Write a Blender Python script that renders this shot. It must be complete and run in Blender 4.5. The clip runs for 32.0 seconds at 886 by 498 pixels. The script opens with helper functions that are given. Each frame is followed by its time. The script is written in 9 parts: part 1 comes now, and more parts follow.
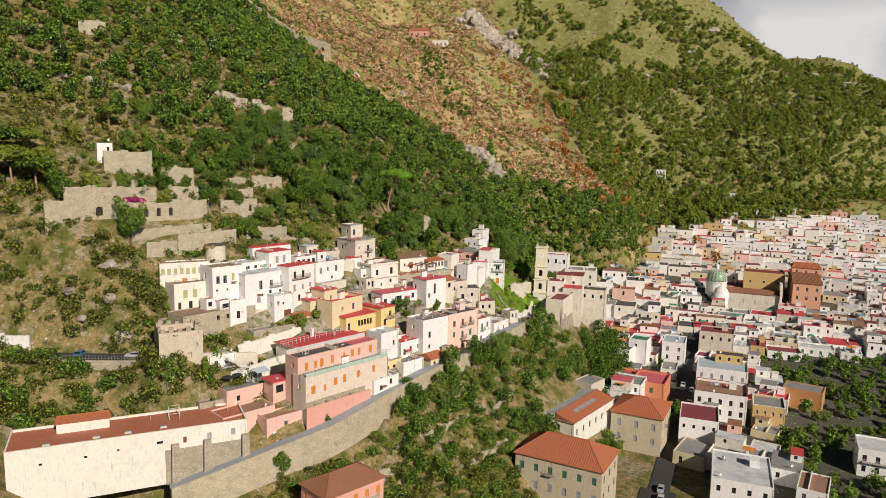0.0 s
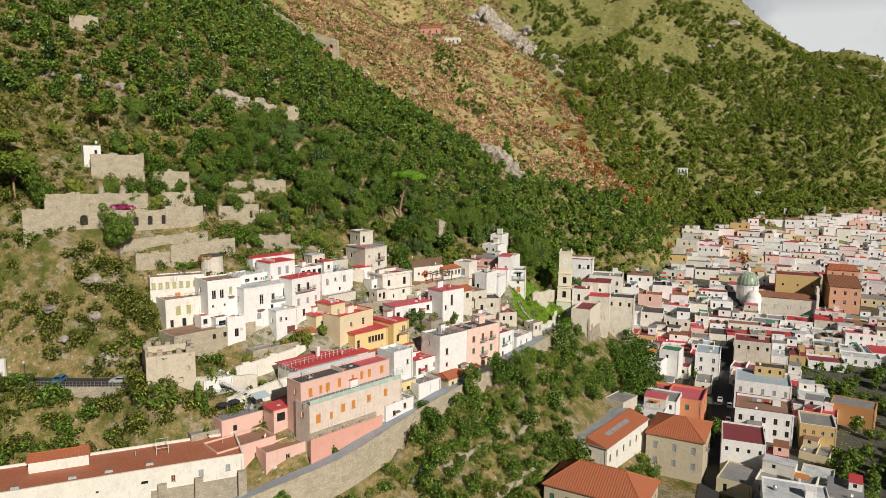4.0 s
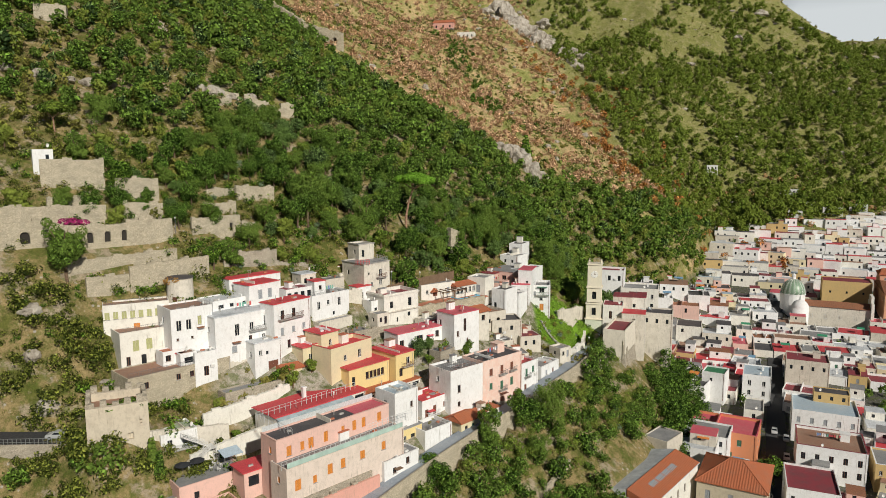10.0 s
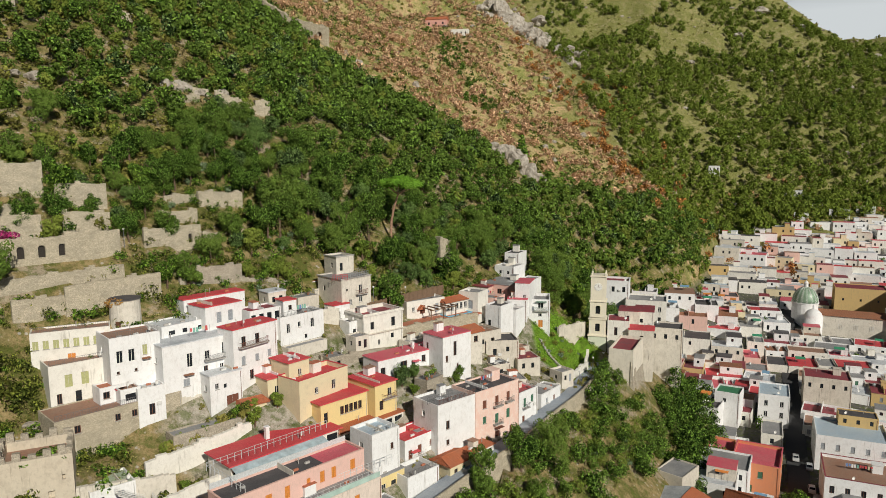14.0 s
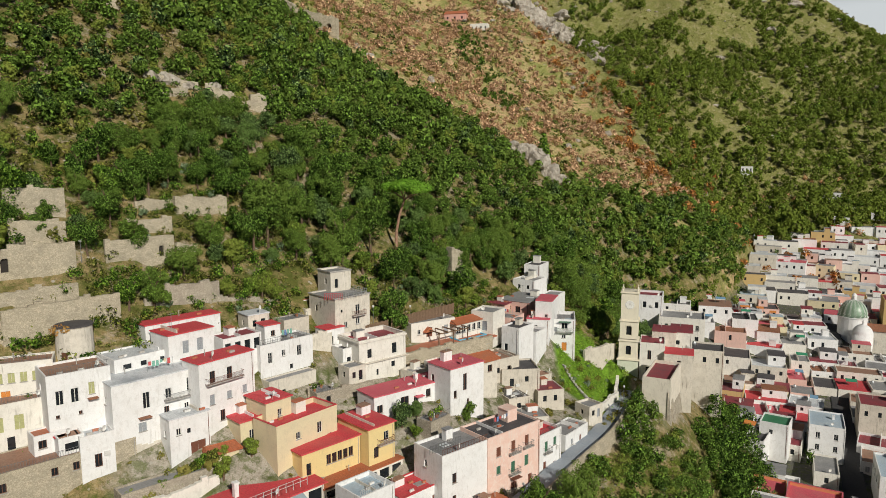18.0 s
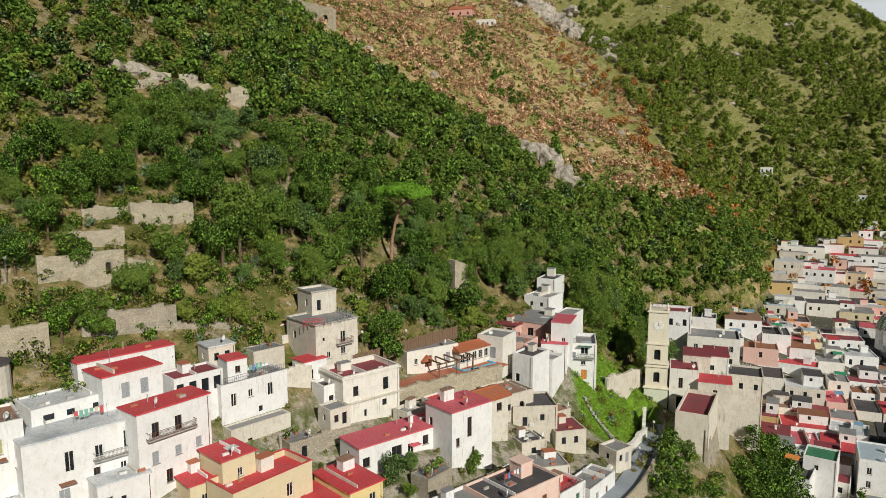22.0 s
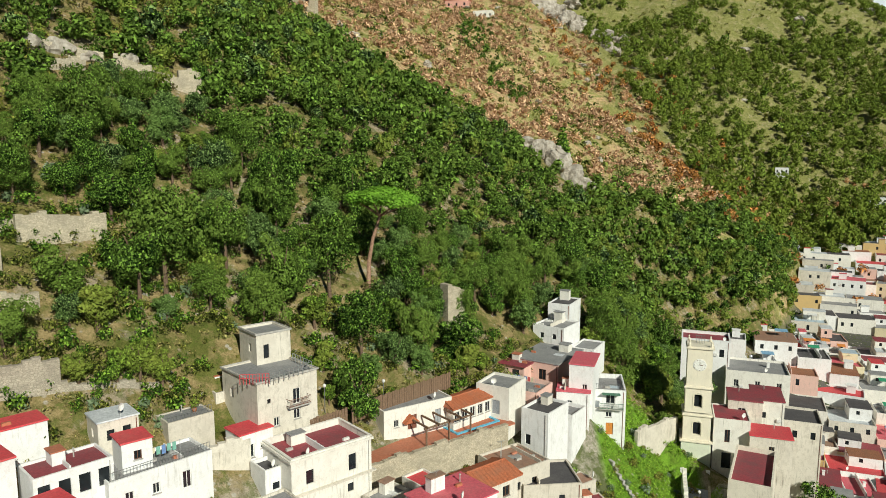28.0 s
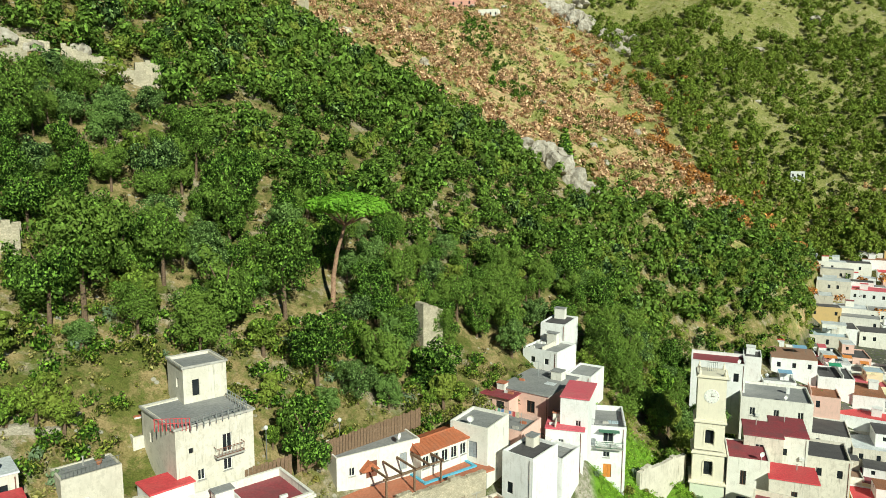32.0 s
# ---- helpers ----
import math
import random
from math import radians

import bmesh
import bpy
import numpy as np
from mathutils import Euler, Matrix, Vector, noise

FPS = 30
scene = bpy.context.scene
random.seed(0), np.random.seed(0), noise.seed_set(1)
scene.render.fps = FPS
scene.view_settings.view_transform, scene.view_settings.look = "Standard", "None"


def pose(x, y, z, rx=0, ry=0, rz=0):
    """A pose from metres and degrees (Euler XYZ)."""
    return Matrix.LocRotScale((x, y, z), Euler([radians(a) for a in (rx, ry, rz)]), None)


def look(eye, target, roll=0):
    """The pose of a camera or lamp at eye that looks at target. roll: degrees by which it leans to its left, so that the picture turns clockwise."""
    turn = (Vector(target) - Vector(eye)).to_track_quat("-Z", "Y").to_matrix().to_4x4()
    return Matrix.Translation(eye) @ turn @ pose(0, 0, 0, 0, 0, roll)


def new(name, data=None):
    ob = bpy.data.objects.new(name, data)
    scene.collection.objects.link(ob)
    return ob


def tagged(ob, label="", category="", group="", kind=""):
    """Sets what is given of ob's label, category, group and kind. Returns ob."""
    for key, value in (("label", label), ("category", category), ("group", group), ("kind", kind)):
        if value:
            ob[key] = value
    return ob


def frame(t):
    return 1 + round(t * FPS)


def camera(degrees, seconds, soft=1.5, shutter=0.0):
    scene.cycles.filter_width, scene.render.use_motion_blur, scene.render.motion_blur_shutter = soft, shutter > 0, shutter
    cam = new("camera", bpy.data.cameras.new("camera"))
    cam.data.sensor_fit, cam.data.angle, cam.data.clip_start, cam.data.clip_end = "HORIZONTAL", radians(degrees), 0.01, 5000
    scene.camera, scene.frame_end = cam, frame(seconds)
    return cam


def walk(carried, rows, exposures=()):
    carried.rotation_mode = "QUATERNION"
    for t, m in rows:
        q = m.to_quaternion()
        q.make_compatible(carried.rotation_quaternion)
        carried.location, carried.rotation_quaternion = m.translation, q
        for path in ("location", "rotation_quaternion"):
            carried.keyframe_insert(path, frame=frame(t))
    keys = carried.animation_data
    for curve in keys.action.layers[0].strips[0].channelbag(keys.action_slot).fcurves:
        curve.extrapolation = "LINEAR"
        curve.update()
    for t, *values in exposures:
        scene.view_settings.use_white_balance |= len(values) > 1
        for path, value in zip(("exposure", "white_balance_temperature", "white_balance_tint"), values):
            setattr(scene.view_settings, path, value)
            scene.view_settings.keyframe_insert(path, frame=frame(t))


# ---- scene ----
cam = camera(65.01, 32.0, soft=0.55)
PATH = [
    (0, (0.00, 0.00, 60.00), (-2.78, 99.02, 46.32), 1.23),
    (0.5, (-0.26, 2.32, 59.93), (-3.38, 101.34, 46.33), 1.16),
    (1, (-0.53, 4.60, 59.85), (-4.00, 103.60, 46.20), 1.00),
    (1.5, (-0.81, 6.83, 59.78), (-4.54, 105.81, 46.05), 0.84),
    (2, (-1.07, 9.02, 59.72), (-5.03, 108.00, 46.04), 0.78),
    (2.5, (-1.31, 11.20, 59.68), (-5.43, 110.18, 46.02), 0.71),
    (3, (-1.52, 13.40, 59.65), (-5.82, 112.36, 45.90), 0.50),
    (3.5, (-1.66, 15.68, 59.64), (-6.20, 114.65, 46.01), 0.60),
    (5.5, (-1.95, 25.08, 59.67), (-7.36, 124.00, 46.01), 0.16),
    (6, (-1.97, 27.49, 59.68), (-7.60, 126.39, 45.98), 0.01),
    (6.5, (-1.95, 29.97, 59.70), (-7.77, 128.85, 45.99), 0.05),
    (7, (-1.91, 32.48, 59.70), (-7.95, 131.35, 45.99), 0.03),
    (7.5, (-1.86, 35.00, 59.68), (-8.11, 133.85, 45.94), 0.00),
    (8, (-1.80, 37.53, 59.65), (-8.23, 136.37, 45.89), -0.03),
    (8.5, (-1.73, 40.05, 59.63), (-8.33, 138.89, 45.93), -0.07),
    (9, (-1.67, 42.55, 59.62), (-8.53, 141.37, 45.92), -0.25),
    (9.5, (-1.62, 45.02, 59.62), (-8.58, 143.83, 45.93), -0.14),
    (10, (-1.59, 47.44, 59.61), (-8.75, 146.25, 45.96), -0.19),
    (10.5, (-1.57, 49.85, 59.59), (-8.90, 148.64, 45.95), -0.17),
    (11, (-1.56, 52.26, 59.57), (-9.11, 151.03, 45.90), -0.31),
    (11.1, (-1.56, 52.74, 59.58), (-9.03, 151.52, 45.91), -0.28),
    (11.2, (-1.56, 53.22, 59.58), (-7.50, 152.11, 45.91), -0.25),
    (11.3, (-1.56, 53.71, 59.58), (-4.42, 152.73, 45.92), -0.22),
    (11.4, (-1.56, 54.19, 59.58), (-2.86, 153.24, 45.92), -0.19),
    (11.5, (-1.56, 54.67, 59.58), (-2.52, 153.73, 45.93), -0.16),
    (12, (-1.53, 57.13, 59.60), (-2.42, 156.20, 45.98), -0.32),
    (12.5, (-1.47, 59.66, 59.63), (-2.22, 158.72, 46.00), -0.28),
    (13, (-1.38, 62.24, 59.67), (-3.68, 161.29, 46.10), -0.35),
    (13.5, (-1.30, 64.87, 59.72), (-2.12, 163.94, 46.18), -0.25),
    (13.6, (-1.28, 65.40, 59.72), (-2.02, 164.48, 46.18), -0.26),
    (13.7, (-1.26, 65.94, 59.73), (-2.40, 165.01, 46.18), -0.27),
    (13.8, (-1.24, 66.47, 59.74), (-4.17, 165.50, 46.19), -0.28),
    (13.9, (-1.22, 67.00, 59.75), (-6.58, 165.93, 46.19), -0.29),
    (14, (-1.20, 67.54, 59.76), (-7.69, 166.40, 46.19), -0.29),
    (14.5, (-1.10, 70.25, 59.81), (-8.73, 169.02, 46.20), -0.21),
    (16.5, (-0.65, 81.25, 60.05), (-9.54, 179.92, 46.44), -0.05),
    (17, (-0.57, 84.00, 60.10), (-9.63, 182.64, 46.39), -0.14),
    (17.5, (-0.54, 86.76, 60.14), (-9.76, 185.38, 46.40), -0.12),
    (18, (-0.54, 89.51, 60.17), (-9.89, 188.12, 46.41), -0.14),
    (18.5, (-0.60, 92.27, 60.18), (-10.11, 190.86, 46.41), -0.15),
    (19, (-0.71, 95.04, 60.16), (-10.34, 193.61, 46.38), -0.18),
    (19.5, (-0.89, 97.83, 60.11), (-10.59, 196.40, 46.35), -0.06),
    (20, (-1.09, 100.62, 60.03), (-10.95, 199.17, 46.26), -0.18),
    (20.5, (-1.28, 103.39, 59.94), (-11.23, 201.94, 46.22), -0.20),
    (21, (-1.46, 106.12, 59.88), (-11.49, 204.67, 46.20), -0.17),
    (21.5, (-1.60, 108.79, 59.84), (-11.77, 207.33, 46.17), -0.18),
    (22, (-1.71, 111.41, 59.84), (-11.93, 209.94, 46.20), -0.17),
    (22.5, (-1.78, 113.99, 59.86), (-12.11, 212.52, 46.26), -0.22),
    (23, (-1.85, 116.55, 59.88), (-12.28, 215.07, 46.27), -0.14),
    (23.5, (-1.95, 119.11, 59.87), (-12.48, 217.63, 46.30), -0.19),
    (24, (-2.09, 121.69, 59.85), (-12.72, 220.19, 46.26), -0.21),
    (24.5, (-2.29, 124.29, 59.84), (-13.02, 222.77, 46.19), -0.15),
    (25, (-2.52, 126.90, 59.83), (-13.35, 225.36, 46.14), 0.03),
    (25.5, (-2.76, 129.50, 59.80), (-13.61, 227.96, 46.11), -0.16),
    (27.5, (-3.70, 139.75, 59.62), (-10.59, 238.59, 46.01), -0.14),
    (28, (-3.91, 142.17, 59.59), (-13.52, 240.74, 45.76), 0.03),
    (28.5, (-4.08, 144.45, 59.60), (-14.49, 242.94, 45.78), 0.00),
    (29, (-4.15, 146.61, 59.62), (-14.48, 245.11, 45.78), -0.09),
    (29.5, (-4.04, 148.66, 59.63), (-14.32, 247.16, 45.79), -0.12),
    (30, (-3.63, 150.62, 59.64), (-13.94, 249.12, 45.81), -0.16),
    (30.5, (-2.92, 152.50, 59.62), (-13.09, 251.02, 45.81), -0.13),
    (31, (-1.99, 154.30, 59.58), (-12.04, 252.83, 45.76), -0.01),
    (31.5, (-0.98, 155.99, 59.47), (-10.97, 254.57, 45.96), 0.08),
    (32, (-0.00, 157.60, 59.28), (-11.07, 256.07, 45.84), 0.17),
]
walk(cam, [(t, look(eye, target, roll)) for t, eye, target, roll in PATH], [(0, -0.24, 7100, 13), (6, -0.27, 6700, 8), (12, -0.35, 6600, 7), (19, -0.42, 6600, 7), (25, -0.26, 6550, 3), (28, -0.08, 6500, -1), (32, 0.22, 6400, -10)])

# ---- world, sun, exposure ----
SUN_AZ, SUN_EL = radians(147), radians(31)          # clockwise from +y, above the horizon
world = bpy.data.worlds.new("sky")
scene.world = world
world.use_nodes = True
_sky = world.node_tree.nodes.new("ShaderNodeTexSky")
_sky.sky_type = "NISHITA"
_sky.sun_disc = False
_sky.air_density, _sky.dust_density = 0.30, 0.05
_sky.sun_elevation, _sky.sun_rotation = SUN_EL, SUN_AZ
_bg = world.node_tree.nodes["Background"]
_bg.inputs[1].default_value = 0.05
# a bank of pale cloud standing behind the mountain
_wt = world.node_tree
_co = _wt.nodes.new("ShaderNodeTexCoord")
_cn = _wt.nodes.new("ShaderNodeTexNoise")
_cn.inputs["Scale"].default_value, _cn.inputs["Detail"].default_value = 3.0, 6.0
_wt.links.new(_co.outputs["Generated"], _cn.inputs["Vector"])
_cr = _wt.nodes.new("ShaderNodeValToRGB")
_cr.color_ramp.elements[0].position, _cr.color_ramp.elements[1].position = 0.34, 0.56
_wt.links.new(_cn.outputs[0], _cr.inputs[0])
_sx = _wt.nodes.new("ShaderNodeSeparateXYZ")
_wt.links.new(_co.outputs["Generated"], _sx.inputs[0])
_low = _wt.nodes.new("ShaderNodeMapRange")
_low.inputs[1].default_value, _low.inputs[2].default_value, _low.inputs[3].default_value, _low.inputs[4].default_value = 0.17, 0.27, 1.0, 0.0
_wt.links.new(_sx.outputs[2], _low.inputs[0])
_north = _wt.nodes.new("ShaderNodeMapRange")
_north.inputs[1].default_value, _north.inputs[2].default_value = 0.25, 0.65
_wt.links.new(_sx.outputs[1], _north.inputs[0])
_cm, _ck = _wt.nodes.new("ShaderNodeMath"), _wt.nodes.new("ShaderNodeMath")
_cm.operation = _ck.operation = "MULTIPLY"
_wt.links.new(_low.outputs[0], _ck.inputs[0])
_wt.links.new(_north.outputs[0], _ck.inputs[1])
_wt.links.new(_cr.outputs[0], _cm.inputs[0])
_wt.links.new(_ck.outputs[0], _cm.inputs[1])
_cx = _wt.nodes.new("ShaderNodeMix")
_cx.data_type = "RGBA"
_wt.links.new(_cm.outputs[0], _cx.inputs[0])
_wt.links.new(_sky.outputs[0], _cx.inputs[6])
_cx.inputs[7].default_value = (16.0, 16.8, 17.6, 1)
_wt.links.new(_cx.outputs[2], _bg.inputs[0])
_sd = bpy.data.lights.new("sun", "SUN")
_sd.energy, _sd.angle, _sd.color = 5.0, radians(0.6), (1.0, 0.945, 0.86)
sun = new("sun", _sd)
_dir = Vector((math.sin(SUN_AZ) * math.cos(SUN_EL), math.cos(SUN_AZ) * math.cos(SUN_EL), math.sin(SUN_EL)))
sun.matrix_world = look(_dir * 300, (0, 0, 0))
sun.location = _dir * 300

# ---- the lie of the land ----
# Coefficients of the hill's smooth shape over (x - 100) / 450 and (y - 550) / 500
HILL = (59.03, 181.94, 70.29, 57.74, -82.69, -23.56, -186.58, 205.25, 63.8, -81.58, -29.11, 36.25, 26.59, -46.18,
        -20.55, 23.38, -35.26, -24.81, -13.61, -16.3, -7.49)


# The lane along the village's foot: x, y, z; and the road past the castle tower
LANE = ((-60.0, 136.0, -11.0), (-48.7, 142.2, -8.2), (-42.2, 145.6, -6.2), (-37.8, 148.4, -5.2), (-30.5, 154.3, -4.0), (-23.6, 163.6, -2.3), (-18.7, 171.1, -1.1), (-12.4, 180.7, -0.1), (-4.2, 192.4, 1.0), (3.0, 201.4, 1.8), (11.1, 215.5, 2.7), (19.0, 228.3, 3.2), (25.4, 246.0, 2.2), (29.5, 262.0, 0.6))
_lane = np.array([(0.6 * x + 0.8 * (y - 200), 0.8 * x - 0.6 * (y - 200), z) for x, y, z in LANE])


# Terrace walls of the hillside: x, y of both ends, height of the top, height of the face
TERRACES = ((-93.0, 185.6, -78.6, 200.6, 44.2, 5.6), (-106.0, 172.5, -93.2, 185.4, 45.6, 5.5), (-73.4, 208.2, -65.2, 218.0, 44.2, 6.2), (-88.5, 182.4, -73.4, 199.6, 37.8, 4.6), (-84.0, 181.0, -72.6, 193.6, 34.2, 4.2),
            (-74.0, 217.0, -68.2, 223.6, 47.0, 2.8), (-76.0, 224.0, -70.5, 231.0, 50.3, 2.6), (-69.0, 232.0, -63.5, 239.5, 50.0, 3.2), (-64.5, 204.5, -55.0, 214.5, 36.1, 1.8), (-86.0, 200.5, -79.5, 206.5, 48.2, 3.4), (-103.0, 181.0, -88.0, 197.0, 48.4, 2.6))


def land(x, y):
    """Height of the ground, for arrays or numbers."""
    x, y = np.asarray(x, float), np.asarray(y, float)
    xx, yy = (np.clip(x, -330, 640) - 100) / 450, (np.clip(y, 40, 1060) - 550) / 500
    k, hill = 0, 0.0 * (x + y)
    for i in range(6):
        for j in range(6 - i):
            hill = hill + HILL[k] * xx**i * yy**j
            k += 1
    hill = hill - 0.05 * np.maximum(0, y - 1060) - 0.25 * np.maximum(0, 40 - y)
    rough = 2.2 * np.sin(x * 0.045 + 1.3 * np.sin(y * 0.021)) * np.sin(y * 0.037 + 0.7) + 1.0 * np.sin(x * 0.13 + y * 0.06) * np.sin(y * 0.11 - x * 0.05)
    far = np.clip((y - 300) / 400, 0, 1)
    rough = rough * (0.45 + 2.2 * far) + far * 7.0 * np.abs(np.sin(0.018 * x - 0.011 * y + np.sin(y * 0.009))) - far * 3.5
    hill = hill + rough - 27 * np.exp(-(((x - 175) / 115) ** 2) - ((y - 565) / 95) ** 2)
    along, across = 0.6 * x + 0.8 * (y - 200), 0.8 * x - 0.6 * (y - 200)
    shelf = np.exp(-(((across + 3) / 11.0) ** 2)) * np.clip((along + 85) / 20, 0, 1) * np.clip((85 - along) / 20, 0, 1)
    hill = hill - 32 * np.exp(-(((x - 57) / 25) ** 2) - ((y - 338) / 36) ** 2)
    hill = hill + 0.40 * np.maximum(0, np.minimum(y, 1060) - 800) * np.clip((420 - x) / 160, 0, 1)
    hill = hill - 15 * np.exp(-(((x + 70) / 27) ** 2) - ((y - 137) / 13) ** 2)
    hill = hill + 8.0 * shelf - 13 * np.exp(-(((x - 96) / 36) ** 2) - ((y - 312) / 70) ** 2) - 14 * np.exp(-(((x + 92) / 26) ** 2) - ((y - 147) / 17) ** 2)
    floor = -31 + 0.06 * np.maximum(0, y - 220) + 0.20 * np.maximum(0, y - 430) - 0.17 * np.maximum(0, y - 640)
    floor = floor - 0.10 * np.clip(x - 190, 0, 260) * np.clip((y - 380) / 120, 0, 1)
    hill = hill - 17 * np.exp(-(((x - 400) / 95) ** 2)) * np.clip((y - 760) / 150, 0, 1)
    hill = hill - 5 * np.exp(-(((x + 53) / 11) ** 2) - ((y - 177) / 12) ** 2)
    d = np.clip((hill - floor) / 8.0, -40, 40)
    top = floor + 8.0 * np.logaddexp(0, d * 1.0) * 1.0 - 8.0 * np.log(2) * np.exp(-np.abs(d))
    # the gentle shoulder under the upper town, below the wood
    edge = np.interp(x, (41, 48, 54, 80, 105, 130, 150, 700), (288, 298, 372, 386, 424, 482, 545, 900))
    top = np.where(x > 49, np.minimum(top, floor + 6 + 21 * np.clip((120 - x) / 75, 0, 1) + 1.3 * np.maximum(0, y - edge + 8)), top)
    # cuttings: the hill rises from the lane and from the castle road no steeper than a bank
    up = np.interp(along, _lane[:, 0], _lane[:, 1]) - across
    lane_cut = np.interp(along, _lane[:, 0], _lane[:, 2]) - 0.5 + 0.95 * np.maximum(0, up - 3.0)
    top = np.where((along > -45) & (along < 69) & (up > -3.2), np.minimum(top, lane_cut), top)
    # the bluff falls from the foot of the lane's wall
    bluff = np.interp(along, _lane[:, 0], _lane[:, 2]) - 2.4 - 0.86 * np.maximum(0, -up - 3.0) - 0.9 * np.maximum(0, -36 - along)
    top = np.where((along > -56) & (along < 66) & (up < -2.4), np.maximum(top, bluff), top)
    road_cut = np.interp(x, (-119.6, -99.7, -85.8, -73.6), (11.0, 10.0, 9.6, 9.3)) - 0.4 + 2.4 * np.maximum(0, y - np.interp(x, (-119.6, -99.7, -85.8, -73.6), (160.0, 162.0, 164.0, 166.0)))
    top = np.where((x < -74) & (x > -140) & (y > 150), np.minimum(top, road_cut), top)
    # made-up ground under the gardens in the middle of the village
    for bx, by, up_by, r in ((-11, 213, 5.2, 9), (-19, 208, 3.6, 8), (9, 254, 4.0, 6), (-5, 224, 3.0, 7), (0, 233, 2.4, 6), (-31, 192, 2.6, 7), (-38, 191, 1.5, 6), (-68, 156, 7.5, 8), (-74, 177, -8.5, 9), (-68, 175, -3.0, 6), (-41, 225, -3.5, 6)):
        top = top + up_by * np.exp(-(((x - bx) / r) ** 2) - ((y - by) / r) ** 2)
    for x0, y0, x1, y1, z, face in TERRACES:
        length = math.hypot(x1 - x0, y1 - y0)
        ex, ey = (x1 - x0) / length, (y1 - y0) / length
        u, v = (x - x0) * ex + (y - y0) * ey, (x - x0) * ey - (y - y0) * ex
        past = 1.6 * (np.maximum(0, -u) + np.maximum(0, u - length))
        top = np.where((v > 0.2) & (v < face / 0.45), np.minimum(top, z - face + past), top)
        top = np.where((v <= 0.2) & (v > -7), np.minimum(top, z - 0.25 + 0.5 * np.maximum(0, -v - 0.6) + past), top)
    # the levelled ground of the long terrace building
    bu, bv = (x + 70.0) * 0.891 + (y - 141.1) * 0.454, (y - 141.1) * 0.891 - (x + 70.0) * 0.454
    return np.where((np.abs(bu) < 27) & (bv > -12) & (bv < 16), np.minimum(top, -3.0 + 5.5 * np.maximum(0, bv - 6.8) + 1.5 * np.maximum(0, np.abs(bu) - 25)), top)

# ---- materials ----
MATS = {}


def nodes_of(name, rough=0.8, metal=0.0, spec=0.3):
    m = bpy.data.materials.new(name)
    m.use_nodes = True
    nt = m.node_tree
    b = nt.nodes["Principled BSDF"]
    b.inputs["Roughness"].default_value = rough
    b.inputs["Metallic"].default_value = metal
    b.inputs["Specular IOR Level"].default_value = spec
    return m, nt, b


def tex_noise(nt, scale, detail=4.0, rough=0.6, vec=None):
    n = nt.nodes.new("ShaderNodeTexNoise")
    n.inputs["Scale"].default_value, n.inputs["Detail"].default_value, n.inputs["Roughness"].default_value = scale, detail, rough
    if vec is not None:
        nt.links.new(vec, n.inputs["Vector"])
    return n.outputs[0]


def grain(nt, scale, detail=4.0, rough=0.6, vec=None, lo=0.33, hi=0.67):
    """Noise spread over the whole range from 0 to 1."""
    m = nt.nodes.new("ShaderNodeMapRange")
    m.inputs[1].default_value, m.inputs[2].default_value = lo, hi
    nt.links.new(tex_noise(nt, scale, detail, rough, vec), m.inputs[0])
    return m.outputs[0]


def place(nt, stretch=(1, 1, 1)):
    g = nt.nodes.new("ShaderNodeNewGeometry")
    m = nt.nodes.new("ShaderNodeMapping")
    m.inputs["Scale"].default_value = stretch
    nt.links.new(g.outputs["Position"], m.inputs["Vector"])
    return m.outputs[0]


def ramp(nt, fac, stops):
    r = nt.nodes.new("ShaderNodeValToRGB")
    e = r.color_ramp.elements
    while len(e) < len(stops):
        e.new(0.5)
    for el, (p, c) in zip(e, stops):
        el.position, el.color = p, (*c, 1)
    nt.links.new(fac, r.inputs[0])
    return r.outputs[0]


def mix(nt, fac, a, b, mode="MIX"):
    m = nt.nodes.new("ShaderNodeMix")
    m.data_type, m.blend_type = "RGBA", mode
    for sock, v in ((m.inputs[0], fac), (m.inputs[6], a), (m.inputs[7], b)):
        if isinstance(v, (int, float)):
            sock.default_value = v
        elif isinstance(v, tuple):
            sock.default_value = (*v, 1)
        else:
            nt.links.new(v, sock)
    return m.outputs[2]


def calc(nt, op, a, b=0.0, clamp=False):
    m = nt.nodes.new("ShaderNodeMath")
    m.operation, m.use_clamp = op, clamp
    for sock, v in zip(m.inputs, (a, b)):
        if isinstance(v, (int, float)):
            sock.default_value = v
        else:
            nt.links.new(v, sock)
    return m.outputs[0]


def bump(nt, b, height, strength=0.4, dist=0.05):
    n = nt.nodes.new("ShaderNodeBump")
    n.inputs["Strength"].default_value, n.inputs["Distance"].default_value = strength, dist
    nt.links.new(height, n.inputs["Height"])
    nt.links.new(n.outputs[0], b.inputs["Normal"])


def shade(c, k):
    return tuple(min(1.0, v * k) for v in c)


